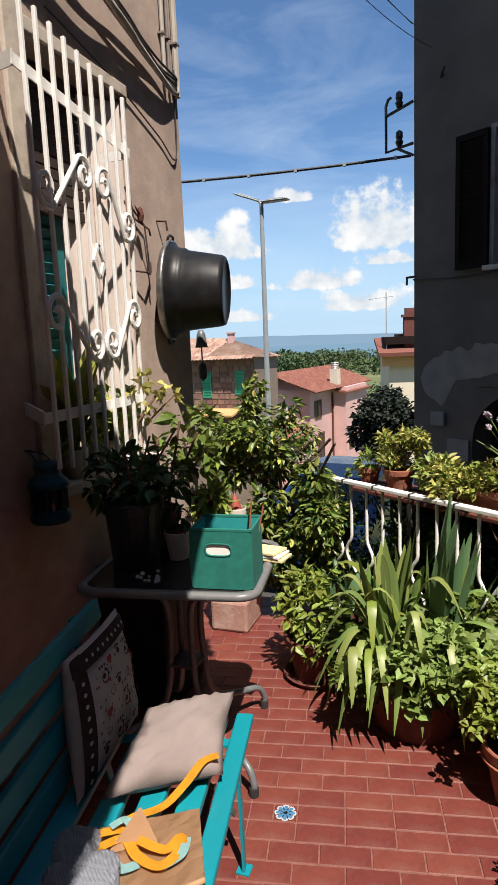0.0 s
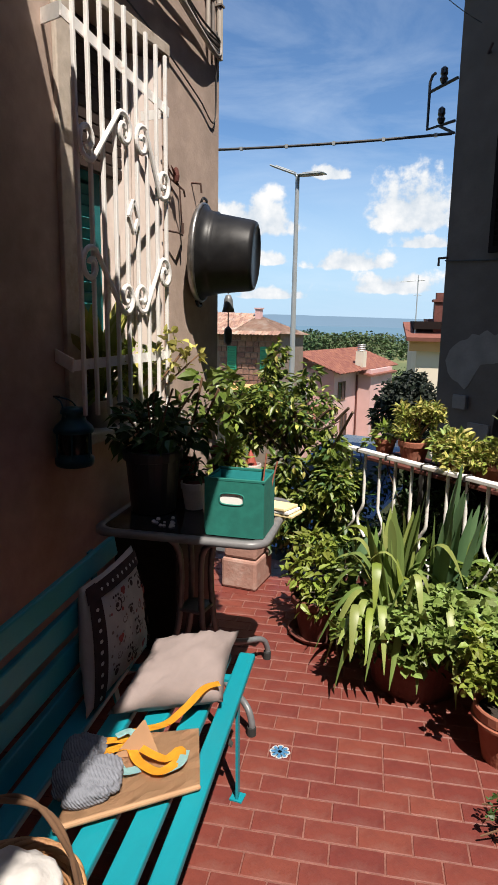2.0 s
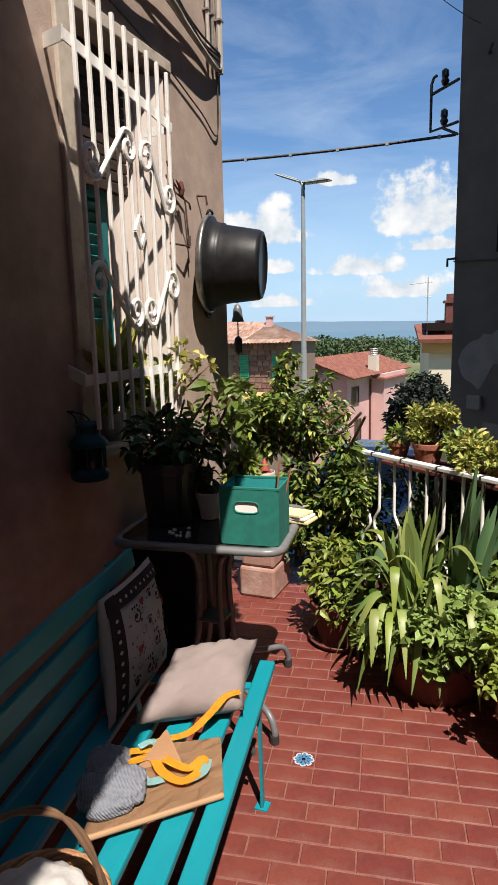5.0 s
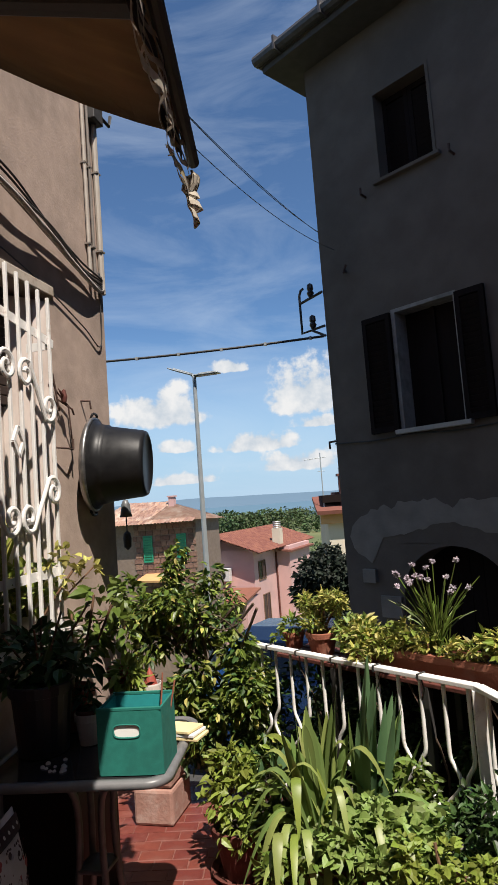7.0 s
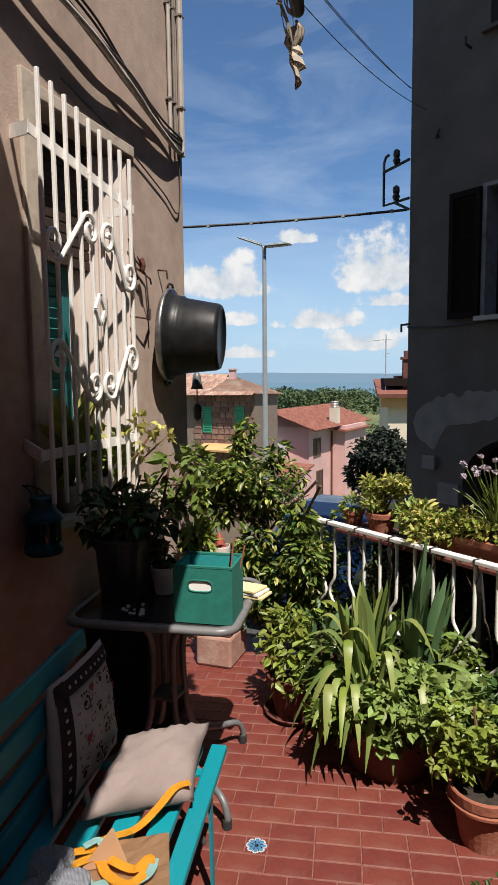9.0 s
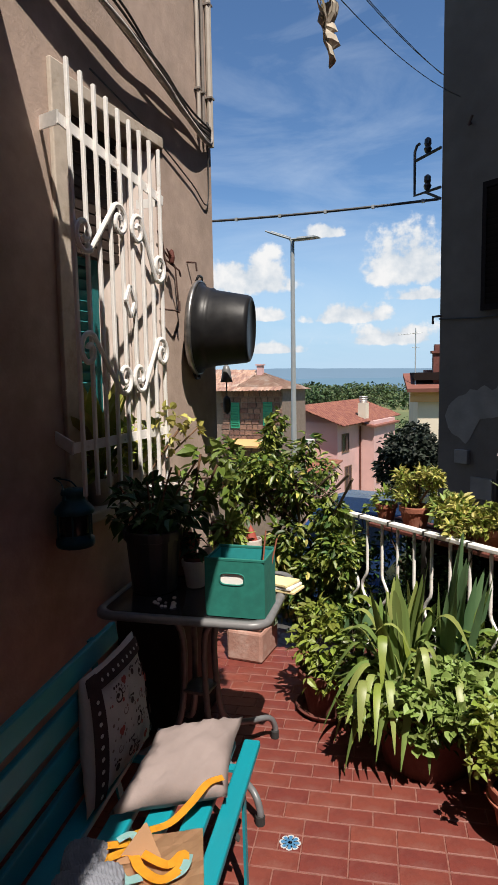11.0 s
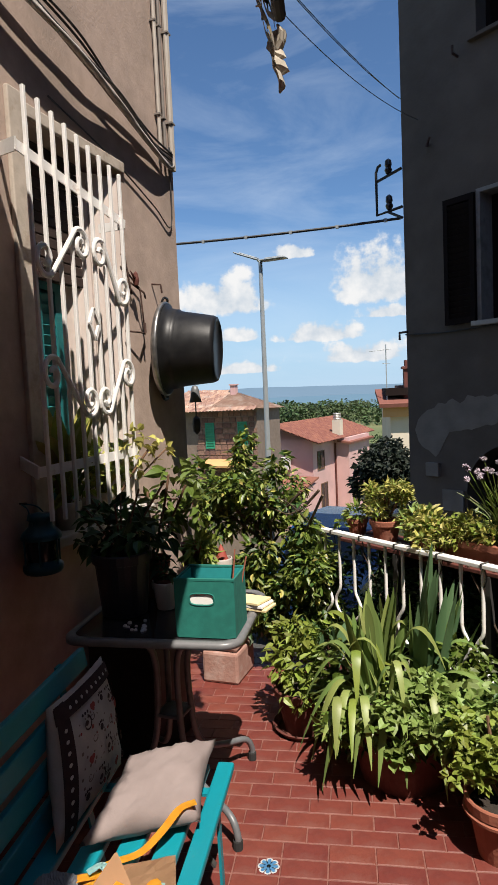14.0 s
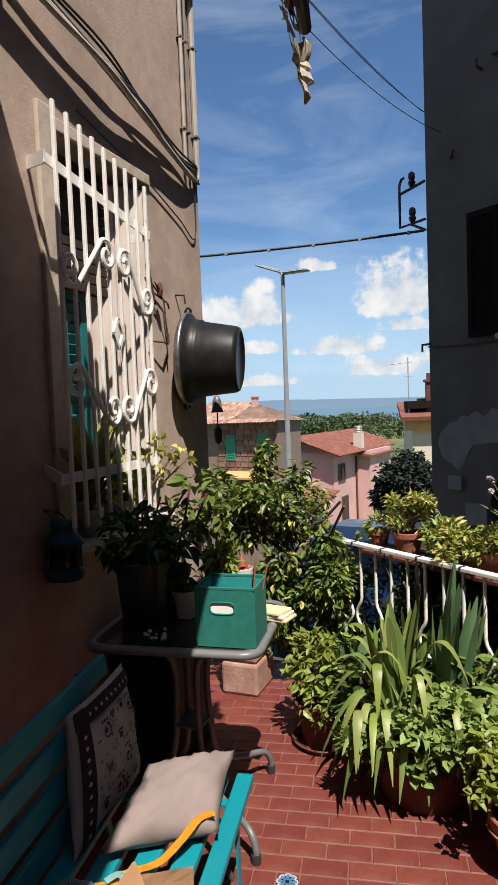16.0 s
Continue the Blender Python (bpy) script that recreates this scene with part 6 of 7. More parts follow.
def wicker_basket():
    c = Vector((0.688, 0.940, 0.430))
    b = thing("wicker_basket", c, "brown wicker basket with a white cloth inside", "basket")
    rng = random.Random(4)
    R, H = 0.118, 0.078
    for k in range(9):
        z = c.z + 0.012 + k * H / 8
        rr = R * (0.8 + 0.2 * k / 8)
        pts = [(c.x + (rr + 0.006 * math.sin(j * math.pi + k * math.pi)) * math.cos(2 * math.pi * j / 36), c.y + (rr + 0.006 * math.sin(j * math.pi + k * math.pi)) * math.sin(2 * math.pi * j / 36), z) for j in range(37)]
        part("weave", tube(pts, 0.0055, 6, caps=False), "wicker", b, smooth=True)
    for j in range(18):
        a = 2 * math.pi * j / 18
        part("stake", tube([(c.x + R * 0.8 * math.cos(a), c.y + R * 0.8 * math.sin(a), c.z), (c.x + R * math.cos(a), c.y + R * math.sin(a), c.z + H)], 0.005, 6), "wicker", b)
    for o in (0, 1.57, math.pi, 4.71):
        pts = [(c.x + (R + 0.006 * math.cos(5 * t + o)) * math.cos(t), c.y + (R + 0.006 * math.cos(5 * t + o)) * math.sin(t), c.z + H + 0.006 + 0.006 * math.sin(5 * t + o)) for t in (2 * math.pi * i / 140 for i in range(141))]
        part("rim", tube(pts, 0.006, 7, caps=False), "wicker", b, smooth=True)
    for o in (0, 2.1):
        pts = []
        for i in range(33):
            t = math.pi * i / 32
            p = c + (U * 0.93 + V * 0.36) * (R * math.cos(t)) + Vector((0, 0, H + 0.20 * math.sin(t)))
            pts.append(p + V * (0.006 * math.cos(t * 5 + o)))
        part("handle", tube(pts, 0.0045, 7), "stem", b, smooth=True)
    bm = bmesh.new()
    bmesh.ops.create_icosphere(bm, subdivisions=4, radius=1)
    for v in bm.verts:
        q = v.co.copy()
        k = 1 + 0.22 * noise.noise(q * 2.1) + 0.06 * noise.noise(q * 6)
        v.co = c + Vector((q.x * R * 0.72 * k, q.y * R * 0.72 * k, 0.09 + q.z * 0.055 * k))
    solid("cloth", bm, "cloth", "crumpled white cloth lying in the basket", "cloth", smooth=True)


wicker_basket()

# ---- table ----
TC = Vector((0.350, 2.344, 0))
TR = Matrix.Translation(TC) @ Matrix.Rotation(radians(9), 4, "Z") @ Matrix.Translation(-TC)   # the table stands parallel to the bench
TZ = 0.735


def rounded(cx, cy, hx, hy, r, n=8):
    out = []
    for sx, sy, a0 in ((1, 1, 0), (-1, 1, 90), (-1, -1, 180), (1, -1, 270)):
        for i in range(n + 1):
            a = radians(a0 + 90 * i / n)
            out.append((cx + sx * (hx - r) + r * math.cos(a), cy + sy * (hy - r) + r * math.sin(a)))
    return out


def slab(outline, z0, z1, bevel=0.0):
    bm = bmesh.new()
    top = [bm.verts.new((x, y, z1)) for x, y in outline]
    f = bm.faces.new(top)
    ret = bmesh.ops.extrude_face_region(bm, geom=[f])
    for v in ret["geom"]:
        if isinstance(v, bmesh.types.BMVert):
            v.co.z = z0
    bmesh.ops.recalc_face_normals(bm, faces=bm.faces[:])
    return bm


def table():
    t = thing("garden_table", (TC.x, TC.y, 0), "small grey garden table with dark glass top", "table")
    out = [tuple((TR @ Vector((*q, 0))).xy) for q in rounded(TC.x, TC.y, 0.315, 0.285, 0.075)]
    inn = [tuple((TR @ Vector((*q, 0))).xy) for q in rounded(TC.x, TC.y, 0.285, 0.255, 0.055)]
    bm = bmesh.new()
    prof = ((out, -0.022), (out, -0.006), ([((a[0] * 2 + b[0]) / 3, (a[1] * 2 + b[1]) / 3) for a, b in zip(out, inn)], 0.002), (inn, 0.0), (inn, -0.03))
    rings = [[bm.verts.new((x, y, TZ + dz)) for x, y in o] for o, dz in prof]
    rings.append(rings[0])
    for a, b in zip(rings, rings[1:]):
        for i in range(len(out)):
            j = (i + 1) % len(out)
            bm.faces.new((a[i], a[j], b[j], b[i]))
    bmesh.ops.recalc_face_normals(bm, faces=bm.faces[:])
    part("rim", bm, "table_edge", t, smooth=True)
    part("tabletop", slab(inn, TZ - 0.010, TZ - 0.003), "smoked", t, "dark smoked glass")
    for sx, sy, fx, fy in ((1, -1, 0.645, 2.16), (1, 1, 0.516, 2.67), (-1, -1, 0.05, 2.10), (-1, 1, 0.066, 2.60)):
        ux, uy = TC.x - 0.03 + sx * 0.05, TC.y + 0.03 + sy * 0.05
        pts = smooth_path([(TC.x + sx * 0.20, TC.y + sy * 0.19, TZ - 0.03), (TC.x + sx * 0.14, TC.y + sy * 0.12, TZ - 0.06), (ux, uy, TZ - 0.16), (ux, uy, 0.30), (ux + (fx - ux) * 0.15, uy + (fy - uy) * 0.15, 0.17),
                           (ux + (fx - ux) * 0.5, uy + (fy - uy) * 0.5, 0.125), (fx - (fx - ux) * 0.12, fy - (fy - uy) * 0.12, 0.10), (fx, fy, 0.05), (fx, fy, 0.008)], 5)
        leg = part("leg", tube(pts, 0.0125, 10), "grey_tube", t, smooth=True)
        part("foot_cap", lathe([(0.001, 0), (0.017, 0), (0.017, 0.03), (0.014, 0.035)], (fx, fy, 0.0), 12), "rubber", leg)
    part("collar", box(TC.x - 0.085, TC.y - 0.03, 0.33, TC.x + 0.025, TC.y + 0.09, 0.345, 0.006), "grey_tube", t)


table()


def felt_box():
    m = pose(0.565, 2.222, TZ + 0.001, 0, 0, 7.5)
    w, d, h, t = 0.204, 0.17, 0.194, 0.007
    b = thing("storage_box", (0.565, 2.222, TZ), "teal felt storage box with oval hand hole", "storage box")
    hw, hd = w / 2, d / 2
    # front with its hand hole
    hx, hz, ha, hb = -0.008, 0.130, 0.040, 0.018
    bm = bmesh.new()
    rings = []
    for y in (-hd, -hd + 0.003):
        outer, inner = [], []
        for k in range(48):
            an = 2 * math.pi * (k + 0.5) / 48
            ca, sa = math.cos(an), math.sin(an)
            q = min((hw - hx if ca > 0 else hw + hx) / max(abs(ca), 1e-6), (h - hz if sa > 0 else hz) / max(abs(sa), 1e-6))
            outer.append(bm.verts.new(m @ Vector((hx + ca * q, y, hz + sa * q))))
            inner.append(bm.verts.new(m @ Vector((hx + math.copysign(abs(ca) ** 0.55, ca) * ha, y, hz + math.copysign(abs(sa) ** 0.55, sa) * hb))))
        rings.append((outer, inner))
    for k in range(48):
        n = (k + 1) % 48
        for o, q in rings:
            bm.faces.new((o[k], o[n], q[n], q[k]))
        bm.faces.new((rings[0][1][k], rings[0][1][n], rings[1][1][n], rings[1][1][k]))
    bmesh.ops.recalc_face_normals(bm, faces=bm.faces[:])
    part("front", bm, "box_teal", b)
    edge = [m @ Vector((hx + math.copysign(abs(math.cos(q)) ** 0.55, math.cos(q)) * (ha + 0.002), -hd - 0.0005, hz + math.copysign(abs(math.sin(q)) ** 0.55, math.sin(q)) * (hb + 0.002))) for q in (2 * math.pi * k / 48 for k in range(49))]
    part("hole_edge", tube(edge, 0.0022, 6, caps=False), "box_teal", b, smooth=True)
    for q in ((-hw, hd - t, 0, hw, hd, h), (-hw, -hd + 0.0031, 0, -hw + t, hd - t, h + 0.002), (hw - t, -hd + 0.0031, 0, hw, hd - t, h + 0.002)):
        part("side", box(*q, 0.002, m=m), "box_teal", b)
    part("lining", join(box(-hw + t, hd - t - 0.003, 0.01, hw - t, hd - t - 0.001, h - 0.004, m=m), box(-hw + t, -hd + t + 0.001, 0.01, -hw + t + 0.003, hd - t - 0.003, h - 0.004, m=m),
                        box(hw - t - 0.003, -hd + t + 0.001, 0.01, hw - t - 0.001, hd - t - 0.003, h - 0.004, m=m)), "box_in", b, "turquoise lining")
    part("bottom", box(-hw + t, -hd + t, 0.0, hw - t, hd - t, 0.006, m=m), "box_teal", b)
    for q in ((-hw - 0.001, -hd - 0.001, h - 0.004, hw + 0.001, -hd + t + 0.001, h + 0.006), (-hw - 0.001, hd - t - 0.001, h - 0.004, hw + 0.001, hd + 0.001, h + 0.006)):
        part("hem", box(*q, 0.002, m=m), "box_teal", b)
    solid("paper_stack", box(-hw + 0.02, -hd + 0.0038, 0.008, hw - 0.03, -hd + 0.03, 0.155, 0.001, m=m), "paper", "white papers standing in the teal box", "paper")
    solid("notebook", box(-0.02, -0.01, 0.008, 0.065, 0.03, 0.155, 0.003, m=m @ pose(0, 0.01, 0)), "black", "small black notebook in the teal box", "notebook")
    for dx, lean in ((0.058, 0.02), (0.072, 0.045)):
        s = thing("incense_stick", m @ Vector((dx, 0.0, 0.01)), "thin reddish stick standing in the box", "stick", "sticks in the box")
        part("stick", tube([m @ Vector((dx, 0.02, 0.01)), m @ Vector((dx + lean, 0.05, 0.285 - lean))], 0.0028, 6), "terracotta", s)


felt_box()


def table_papers():
    m = pose(0.618, 2.452, TZ + 0.002, 0, 0, -8)
    for i, (mt, rz, lab) in enumerate((("cream", 0, "cream notebook lying on the table edge"), ("paper", -3, "white notebook lying on the table edge"), ("cream", -9, "yellow paper block on top of notebooks"))):
        solid("notebook", box(-0.10, -0.04, 0.011 * i, 0.085 - 0.01 * i, 0.05, 0.011 * i + 0.010, 0.002, m=m @ pose(0, 0, 0, 0, -1.5 * i, rz)), mt, lab, "notebook", "papers on the table")


table_papers()


def simple_pot(name, at, r, h, mtl, label, group="", taper=0.72, category="plant"):
    p = thing(name, at, label, category, group)
    part("pot", lathe(pot_profile(r, h, taper=taper, rim=min(0.03, h * 0.2)), at, 26), mtl, p, smooth=False)
    part("soil", disc((at[0], at[1], at[2] + h - 0.03), r * 0.93, wob=0.004), "soil", p)
    return p


def table_plants():
    # large dark planter with a broad-leaved plant
    at = (0.17, 2.31, TZ)
    p = simple_pot("potted_plant", at, 0.105, 0.235, "pot_black", "dark leafy plant in a black pot on the table", taper=0.8)
    for i, (dx, dy, dz) in enumerate(((-0.10, -0.06, 0.30), (-0.04, 0.08, 0.36), (0.06, 0.05, 0.40), (0.08, -0.05, 0.26), (-0.14, 0.08, 0.30), (0.0, -0.03, 0.33), (0.12, 0.14, 0.42))):
        part("stem", tube(smooth_path([(at[0], at[1], TZ + 0.2), (at[0] + dx * 0.5, at[1] + dy * 0.5, TZ + 0.2 + dz * 0.35), (at[0] + dx, at[1] + dy, TZ + 0.2 + dz * 0.65)], 4), 0.004, 6), "stem", p)
    part("foliage", leaf_cloud([((0.15, 2.33, 1.02), (0.16, 0.13, 0.09)), ((0.08, 2.38, 1.06), (0.10, 0.12, 0.08)), ((0.27, 2.36, 1.03), (0.09, 0.1, 0.07))], 250, 0.066, 21, aspect=0.5, lean=0.4), "leaf_dark", p)
    # taller plant behind it
    at = (0.17, 2.52, TZ)
    p = simple_pot("potted_plant", at, 0.075, 0.15, "terracotta", "leafy plant in a clay pot at the back of the table")
    part("stem", join(*[tube(smooth_path([(at[0], at[1], TZ + 0.12), (at[0] + a, at[1] + b, 1.05), (at[0] + a * 1.6, at[1] + b * 1.6, c)], 4), 0.005, 6) for a, b, c in ((0.05, 0.03, 1.22), (-0.03, 0.06, 1.14), (0.10, 0.02, 1.18))]), "stem", p)
    part("foliage", leaf_cloud([((0.24, 2.68, 1.16), (0.10, 0.09, 0.10)), ((0.12, 2.66, 1.05), (0.13, 0.10, 0.08)), ((0.31, 2.66, 1.08), (0.08, 0.08, 0.08))], 150, 0.068, 22, aspect=0.5, lean=0.4), "leaf", p)
    # white pot with a small plant and red pot behind
    at = (0.305, 2.385, TZ)
    p = simple_pot("potted_plant", at, 0.048, 0.105, "pot_white", "small succulent in a whitish plastic pot")
    part("pot_inner", lathe([(0.04, 0.085), (0.045, 0.115), (0.042, 0.118)], at, 18), "terracotta_dark", p)
    part("foliage", leaf_cloud([((at[0], at[1], TZ + 0.15), (0.04, 0.04, 0.05))], 70, 0.04, 23, aspect=0.4, shell=0.3), "leaf_dark", p)
    at = (0.415, 2.46, TZ)
    p = simple_pot("potted_plant", at, 0.055, 0.145, "pot_white", "green succulent in a white bowl")
    part("foliage", leaf_cloud([((at[0], at[1], TZ + 0.20), (0.06, 0.06, 0.06))], 150, 0.05, 24, aspect=0.4, shell=0.3), "leaf_bright", p)
    at = (0.475, 2.54, TZ)
    p = simple_pot("potted_plant", at, 0.04, 0.16, "pot_white", "white cup with red clay cone")
    part("cone", lathe([(0.03, 0.145), (0.016, 0.185), (0.001, 0.215)], at, 14), "red", p)
    at = (0.36, 2.53, TZ)
    p = simple_pot("flowerpot", at, 0.045, 0.22, "red", "tall red clay flowerpot", category="flowerpot")
    # small pale dots on the table top
    rng = random.Random(9)
    for i in range(16):
        x, y, s = 0.285 + rng.uniform(-0.05, 0.06), 2.20 + rng.uniform(-0.05, 0.05), rng.uniform(0.005, 0.009)
        solid("glass_pebble", lathe([(0.001, 0), (s, 0), (s * 0.95, s * 0.5), (s * 0.5, s * 0.9), (0.001, s)], (x, y, TZ - 0.0025), 8), "pot_white", "small pale dot on the table top", "pebble", "pebbles on the table")


table_plants()


def stone_base():
    solid("stone_block", join(box(0.02, 3.28, 0, 0.225, 3.54, 0.17, 0.015), box(0.03, 3.29, 0.172, 0.22, 3.53, 0.46, 0.015)), "pink_stone", "two stacked pinkish stone blocks", "stone block")
    f = thing("flowerpot", (-0.045, 3.50, 0.90), "pink clay pot hung at the house corner", "flowerpot")
    part("pot", lathe(pot_profile(0.055, 0.10), (-0.045, 3.50, 0.90), 18), "pot_pink", f)
    part("hanger", join(tube([(WX, 3.50, 0.95), (-0.09, 3.50, 0.95)], 0.006, 6), lathe([(0.062, 0.05), (0.066, 0.055), (0.062, 0.06)], (-0.045, 3.50, 0.90), 18)), "rust", f)
    part("foliage", leaf_cloud([((-0.06, 3.49, 1.09), (0.09, 0.10, 0.09))], 80, 0.06, 31, aspect=0.6), "leaf", f)


stone_base()


def bin_under_table():
    # crate body also stands in for the deep shade under the table
    b = thing("storage_crate", (0.02, 2.62, 0), "black plastic crate standing under the table", "crate")
    x0, x1, y0, y1, h = -0.16, 0.16, 2.52, 2.86, 0.60
    part("body", box(x0, y0, 0, x1, y1, h, 0.012), "black", b)
    part("rim", box(x0 - 0.012, y0 - 0.012, h - 0.04, x1 + 0.012, y1 + 0.012, h - 0.012, 0.004), "black", b)
    part("lid", box(x0 + 0.002, y0 + 0.002, h + 0.0005, x1 - 0.002, y1 - 0.002, h + 0.012, 0.003), "black", b)


bin_under_table()


# ---- plants on the terrace ----
def climbing_bush():
    b = thing("jasmine_bush", (0.35, 3.62, 0), "dense glossy jasmine climbing over the railing end", "bush")
    rng = random.Random(6)
    part("stem", join(*[tube(smooth_path([(0.35 + rng.uniform(-0.1, 0.1), 3.62, 0), (0.3 + rng.uniform(-0.3, 0.3), 3.6 + rng.uniform(-0.1, 0.1), 0.5), (0.3 + rng.uniform(-0.4, 0.4), 3.55 + rng.uniform(-0.15, 0.15), 1.0)], 5), 0.008, 6) for _ in range(10)],
                     tube(smooth_path([(0.2, 3.42, 0.78), (0.36, 3.40, 0.93), (0.5, 3.40, 0.90), (0.62, 3.42, 0.95)], 5), 0.003, 6), tube(smooth_path([(0.3, 3.40, 0.86), (0.45, 3.40, 0.98), (0.6, 3.42, 0.86)], 5), 0.003, 6)), "bark", b)
    blobs = []
    for i in range(46):
        x = rng.uniform(0.0, 0.68)
        top = 1.12 - 0.42 * max(0, (x - 0.35) / 0.33) + 0.05 * math.sin(x * 21)
        z = 0.25 + (top - 0.25) * rng.random()
        blobs.append(((x, 3.55 + rng.uniform(-0.16, 0.2), z), (0.10, 0.10, 0.09)))
    for k in range(5):
        blobs.append(((0.17 + 0.02 * k, 3.5, 1.08 + 0.055 * k), (0.05, 0.05, 0.05)))
    for k in range(3):
        blobs.append(((0.40 + 0.015 * k, 3.5, 1.08 + 0.05 * k), (0.045, 0.045, 0.045)))
    part("foliage", leaf_cloud(blobs, 3400, 0.052, 61, aspect=0.44, lean=0.5, shell=0.5), "leaf", b)
    # darker leaves packed inside and low down imitate the bush's inner shade
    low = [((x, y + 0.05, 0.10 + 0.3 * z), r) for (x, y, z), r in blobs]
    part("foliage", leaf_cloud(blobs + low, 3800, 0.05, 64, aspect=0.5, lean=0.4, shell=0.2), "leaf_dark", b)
    part("foliage", leaf_cloud(blobs, 2300, 0.048, 62, aspect=0.44, lean=0.5, shell=0.8), "leaf_bright", b)
    part("foliage", leaf_cloud(blobs, 420, 0.042, 63, aspect=0.5, lean=0.7, shell=0.9), "leaf_yellow", b, "withered yellow leaves")


climbing_bush()


def clump(p, c, n, height, spread, width, mats, seed, lean=(0, 0), droop=0.1, low=0.5):
    rng = random.Random(seed)
    for i in range(n):
        a = rng.uniform(0, 2 * math.pi)
        k = rng.uniform(0.15, 1) * spread
        h = height * rng.uniform(low, 1.0) * (1 - 0.35 * k / max(spread, 0.01))
        base = (c[0] + 0.06 * math.cos(a), c[1] + 0.06 * math.sin(a), c[2])
        tip = (c[0] + lean[0] + k * math.cos(a), c[1] + lean[1] + k * math.sin(a), c[2] + h)
        part("leaf", blade(base, tip, width * rng.uniform(0.7, 1.15), droop * rng.random(), twist=rng.uniform(-0.8, 0.8), side=(math.sin(a + rng.uniform(-0.8, 0.8)), -math.cos(a), 0)), mats[i % len(mats)], p, smooth=True)


def arching(p, base, tip, width, peak, mtl, segs=11):
    """A strap leaf that rises and hangs over to its tip."""
    base, tip = Vector(base), Vector(tip)
    v, f = blade(base, tip, width, 0, segs)
    out = []
    for i, q in enumerate(v):
        t = (i // 3) / segs
        out.append((q[0], q[1], q[2] + peak * (4 * t * (1 - t)) * (1.15 - 0.3 * t)))
    part("leaf", (out, f), mtl, p, smooth=True)


def iris_planter():
    # broad dark clay planter with iris clumps, its tone deepened for leaf shade
    c = (1.10, 2.86, 0)
    p = thing("iris_planter", c, "tall green iris leaves in a dark clay planter, tone deepened for shade", "plant")
    part("pot", lathe(pot_profile(0.215, 0.27, taper=0.8), (1.13, 2.755, 0), 36), "terracotta_dark", p)
    part("soil", disc((1.13, 2.755, 0.24), 0.20, wob=0.01), "soil", p)
    clump(p, (1.00, 2.90, 0.22), 10, 0.72, 0.15, 0.066, ("iris", "iris_pale"), 46, lean=(0.04, 0), droop=0.04, low=0.6)
    clump(p, (1.02, 2.86, 0.24), 18, 0.55, 0.24, 0.054, ("iris", "iris", "iris_pale"), 41, lean=(-0.03, 0), droop=0.10)
    clump(p, (1.22, 2.88, 0.24), 18, 0.74, 0.16, 0.058, ("iris_blue", "iris_blue", "iris"), 42, lean=(0.07, 0.0), droop=0.03, low=0.7)
    for b, t, w, pk, mt in (((0.95, 2.78, 0.28), (0.80, 2.57, 0.10), 0.036, 0.16, "iris_pale"), ((1.14, 2.72, 0.27), (1.17, 2.50, 0.09), 0.038, 0.08, "iris"), ((1.02, 2.70, 0.27), (0.97, 2.50, 0.16), 0.036, 0.08, "iris_pale"),
                            ((0.98, 2.82, 0.28), (0.72, 2.68, 0.20), 0.03, 0.20, "iris"), ((1.06, 2.78, 0.28), (1.28, 2.54, 0.22), 0.034, 0.16, "iris"), ((1.2, 2.86, 0.3), (1.52, 2.70, 0.34), 0.036, 0.10, "iris"), ((1.22, 2.84, 0.3), (1.46, 2.86, 0.42), 0.034, 0.16, "iris")):
        arching(p, b, t, w, pk, mt)
    rng = random.Random(77)
    for i in range(14):
        reach = rng.uniform(0.14, 0.36)
        az = rng.uniform(2.7, 5.8)
        bx, by = rng.uniform(0.92, 1.22), rng.uniform(2.70, 2.84)
        arching(p, (bx, by, 0.25), (bx + reach * math.cos(az), by + reach * math.sin(az), rng.uniform(0.05, 0.30)), rng.uniform(0.028, 0.046), rng.uniform(0.06, 0.28), ("iris", "iris_pale", "iris_pale", "iris", "leaf_bright")[i % 5])
    for i in range(16):
        az, reach = rng.choice((rng.uniform(2.3, 3.9), rng.uniform(5.4, 6.8))), rng.uniform(0.14, 0.36)
        bx, by = rng.uniform(0.95, 1.10), rng.uniform(2.78, 2.90)
        arching(p, (bx, by, 0.26), (bx + reach * math.cos(az), by + reach * math.sin(az) * 0.9, rng.uniform(0.24, 0.48)), rng.uniform(0.03, 0.044), rng.uniform(0.08, 0.26), ("iris", "iris_pale", "iris", "iris_pale", "leaf_bright")[i % 5])
    part("foliage", leaf_cloud([((0.98, 2.74, 0.27), (0.14, 0.10, 0.07)), ((1.1, 2.72, 0.27), (0.16, 0.1, 0.05))], 300, 0.034, 43, aspect=0.5), "leaf", p)
    part("foliage", leaf_cloud([((0.95, 2.64, 0.20), (0.12, 0.08, 0.09)), ((1.2, 2.60, 0.22), (0.12, 0.08, 0.07))], 260, 0.036, 47, aspect=0.5), "leaf_dark", p)
    part("foliage", leaf_cloud([((0.90 + 0.075 * k, 2.555 + 0.02 * (k % 2), 0.25 + 0.02 * (k % 3)), (0.075, 0.06, 0.06)) for k in range(6)], 620, 0.040, 48, aspect=0.6, lean=0.5), "leaf", p)
    rng = random.Random(91)
    for k in range(7):
        bx = rng.uniform(0.88, 1.22)
        arching(p, (bx, rng.uniform(2.62, 2.70), 0.27), (bx + rng.uniform(-0.10, 0.08), rng.uniform(2.40, 2.52), rng.uniform(0.05, 0.22)), rng.uniform(0.022, 0.042), rng.uniform(0.05, 0.16), ("iris_pale", "iris", "leaf_bright")[k % 3])
    # round-leaved sedum in front of it
    c = (1.31, 2.70, 0)
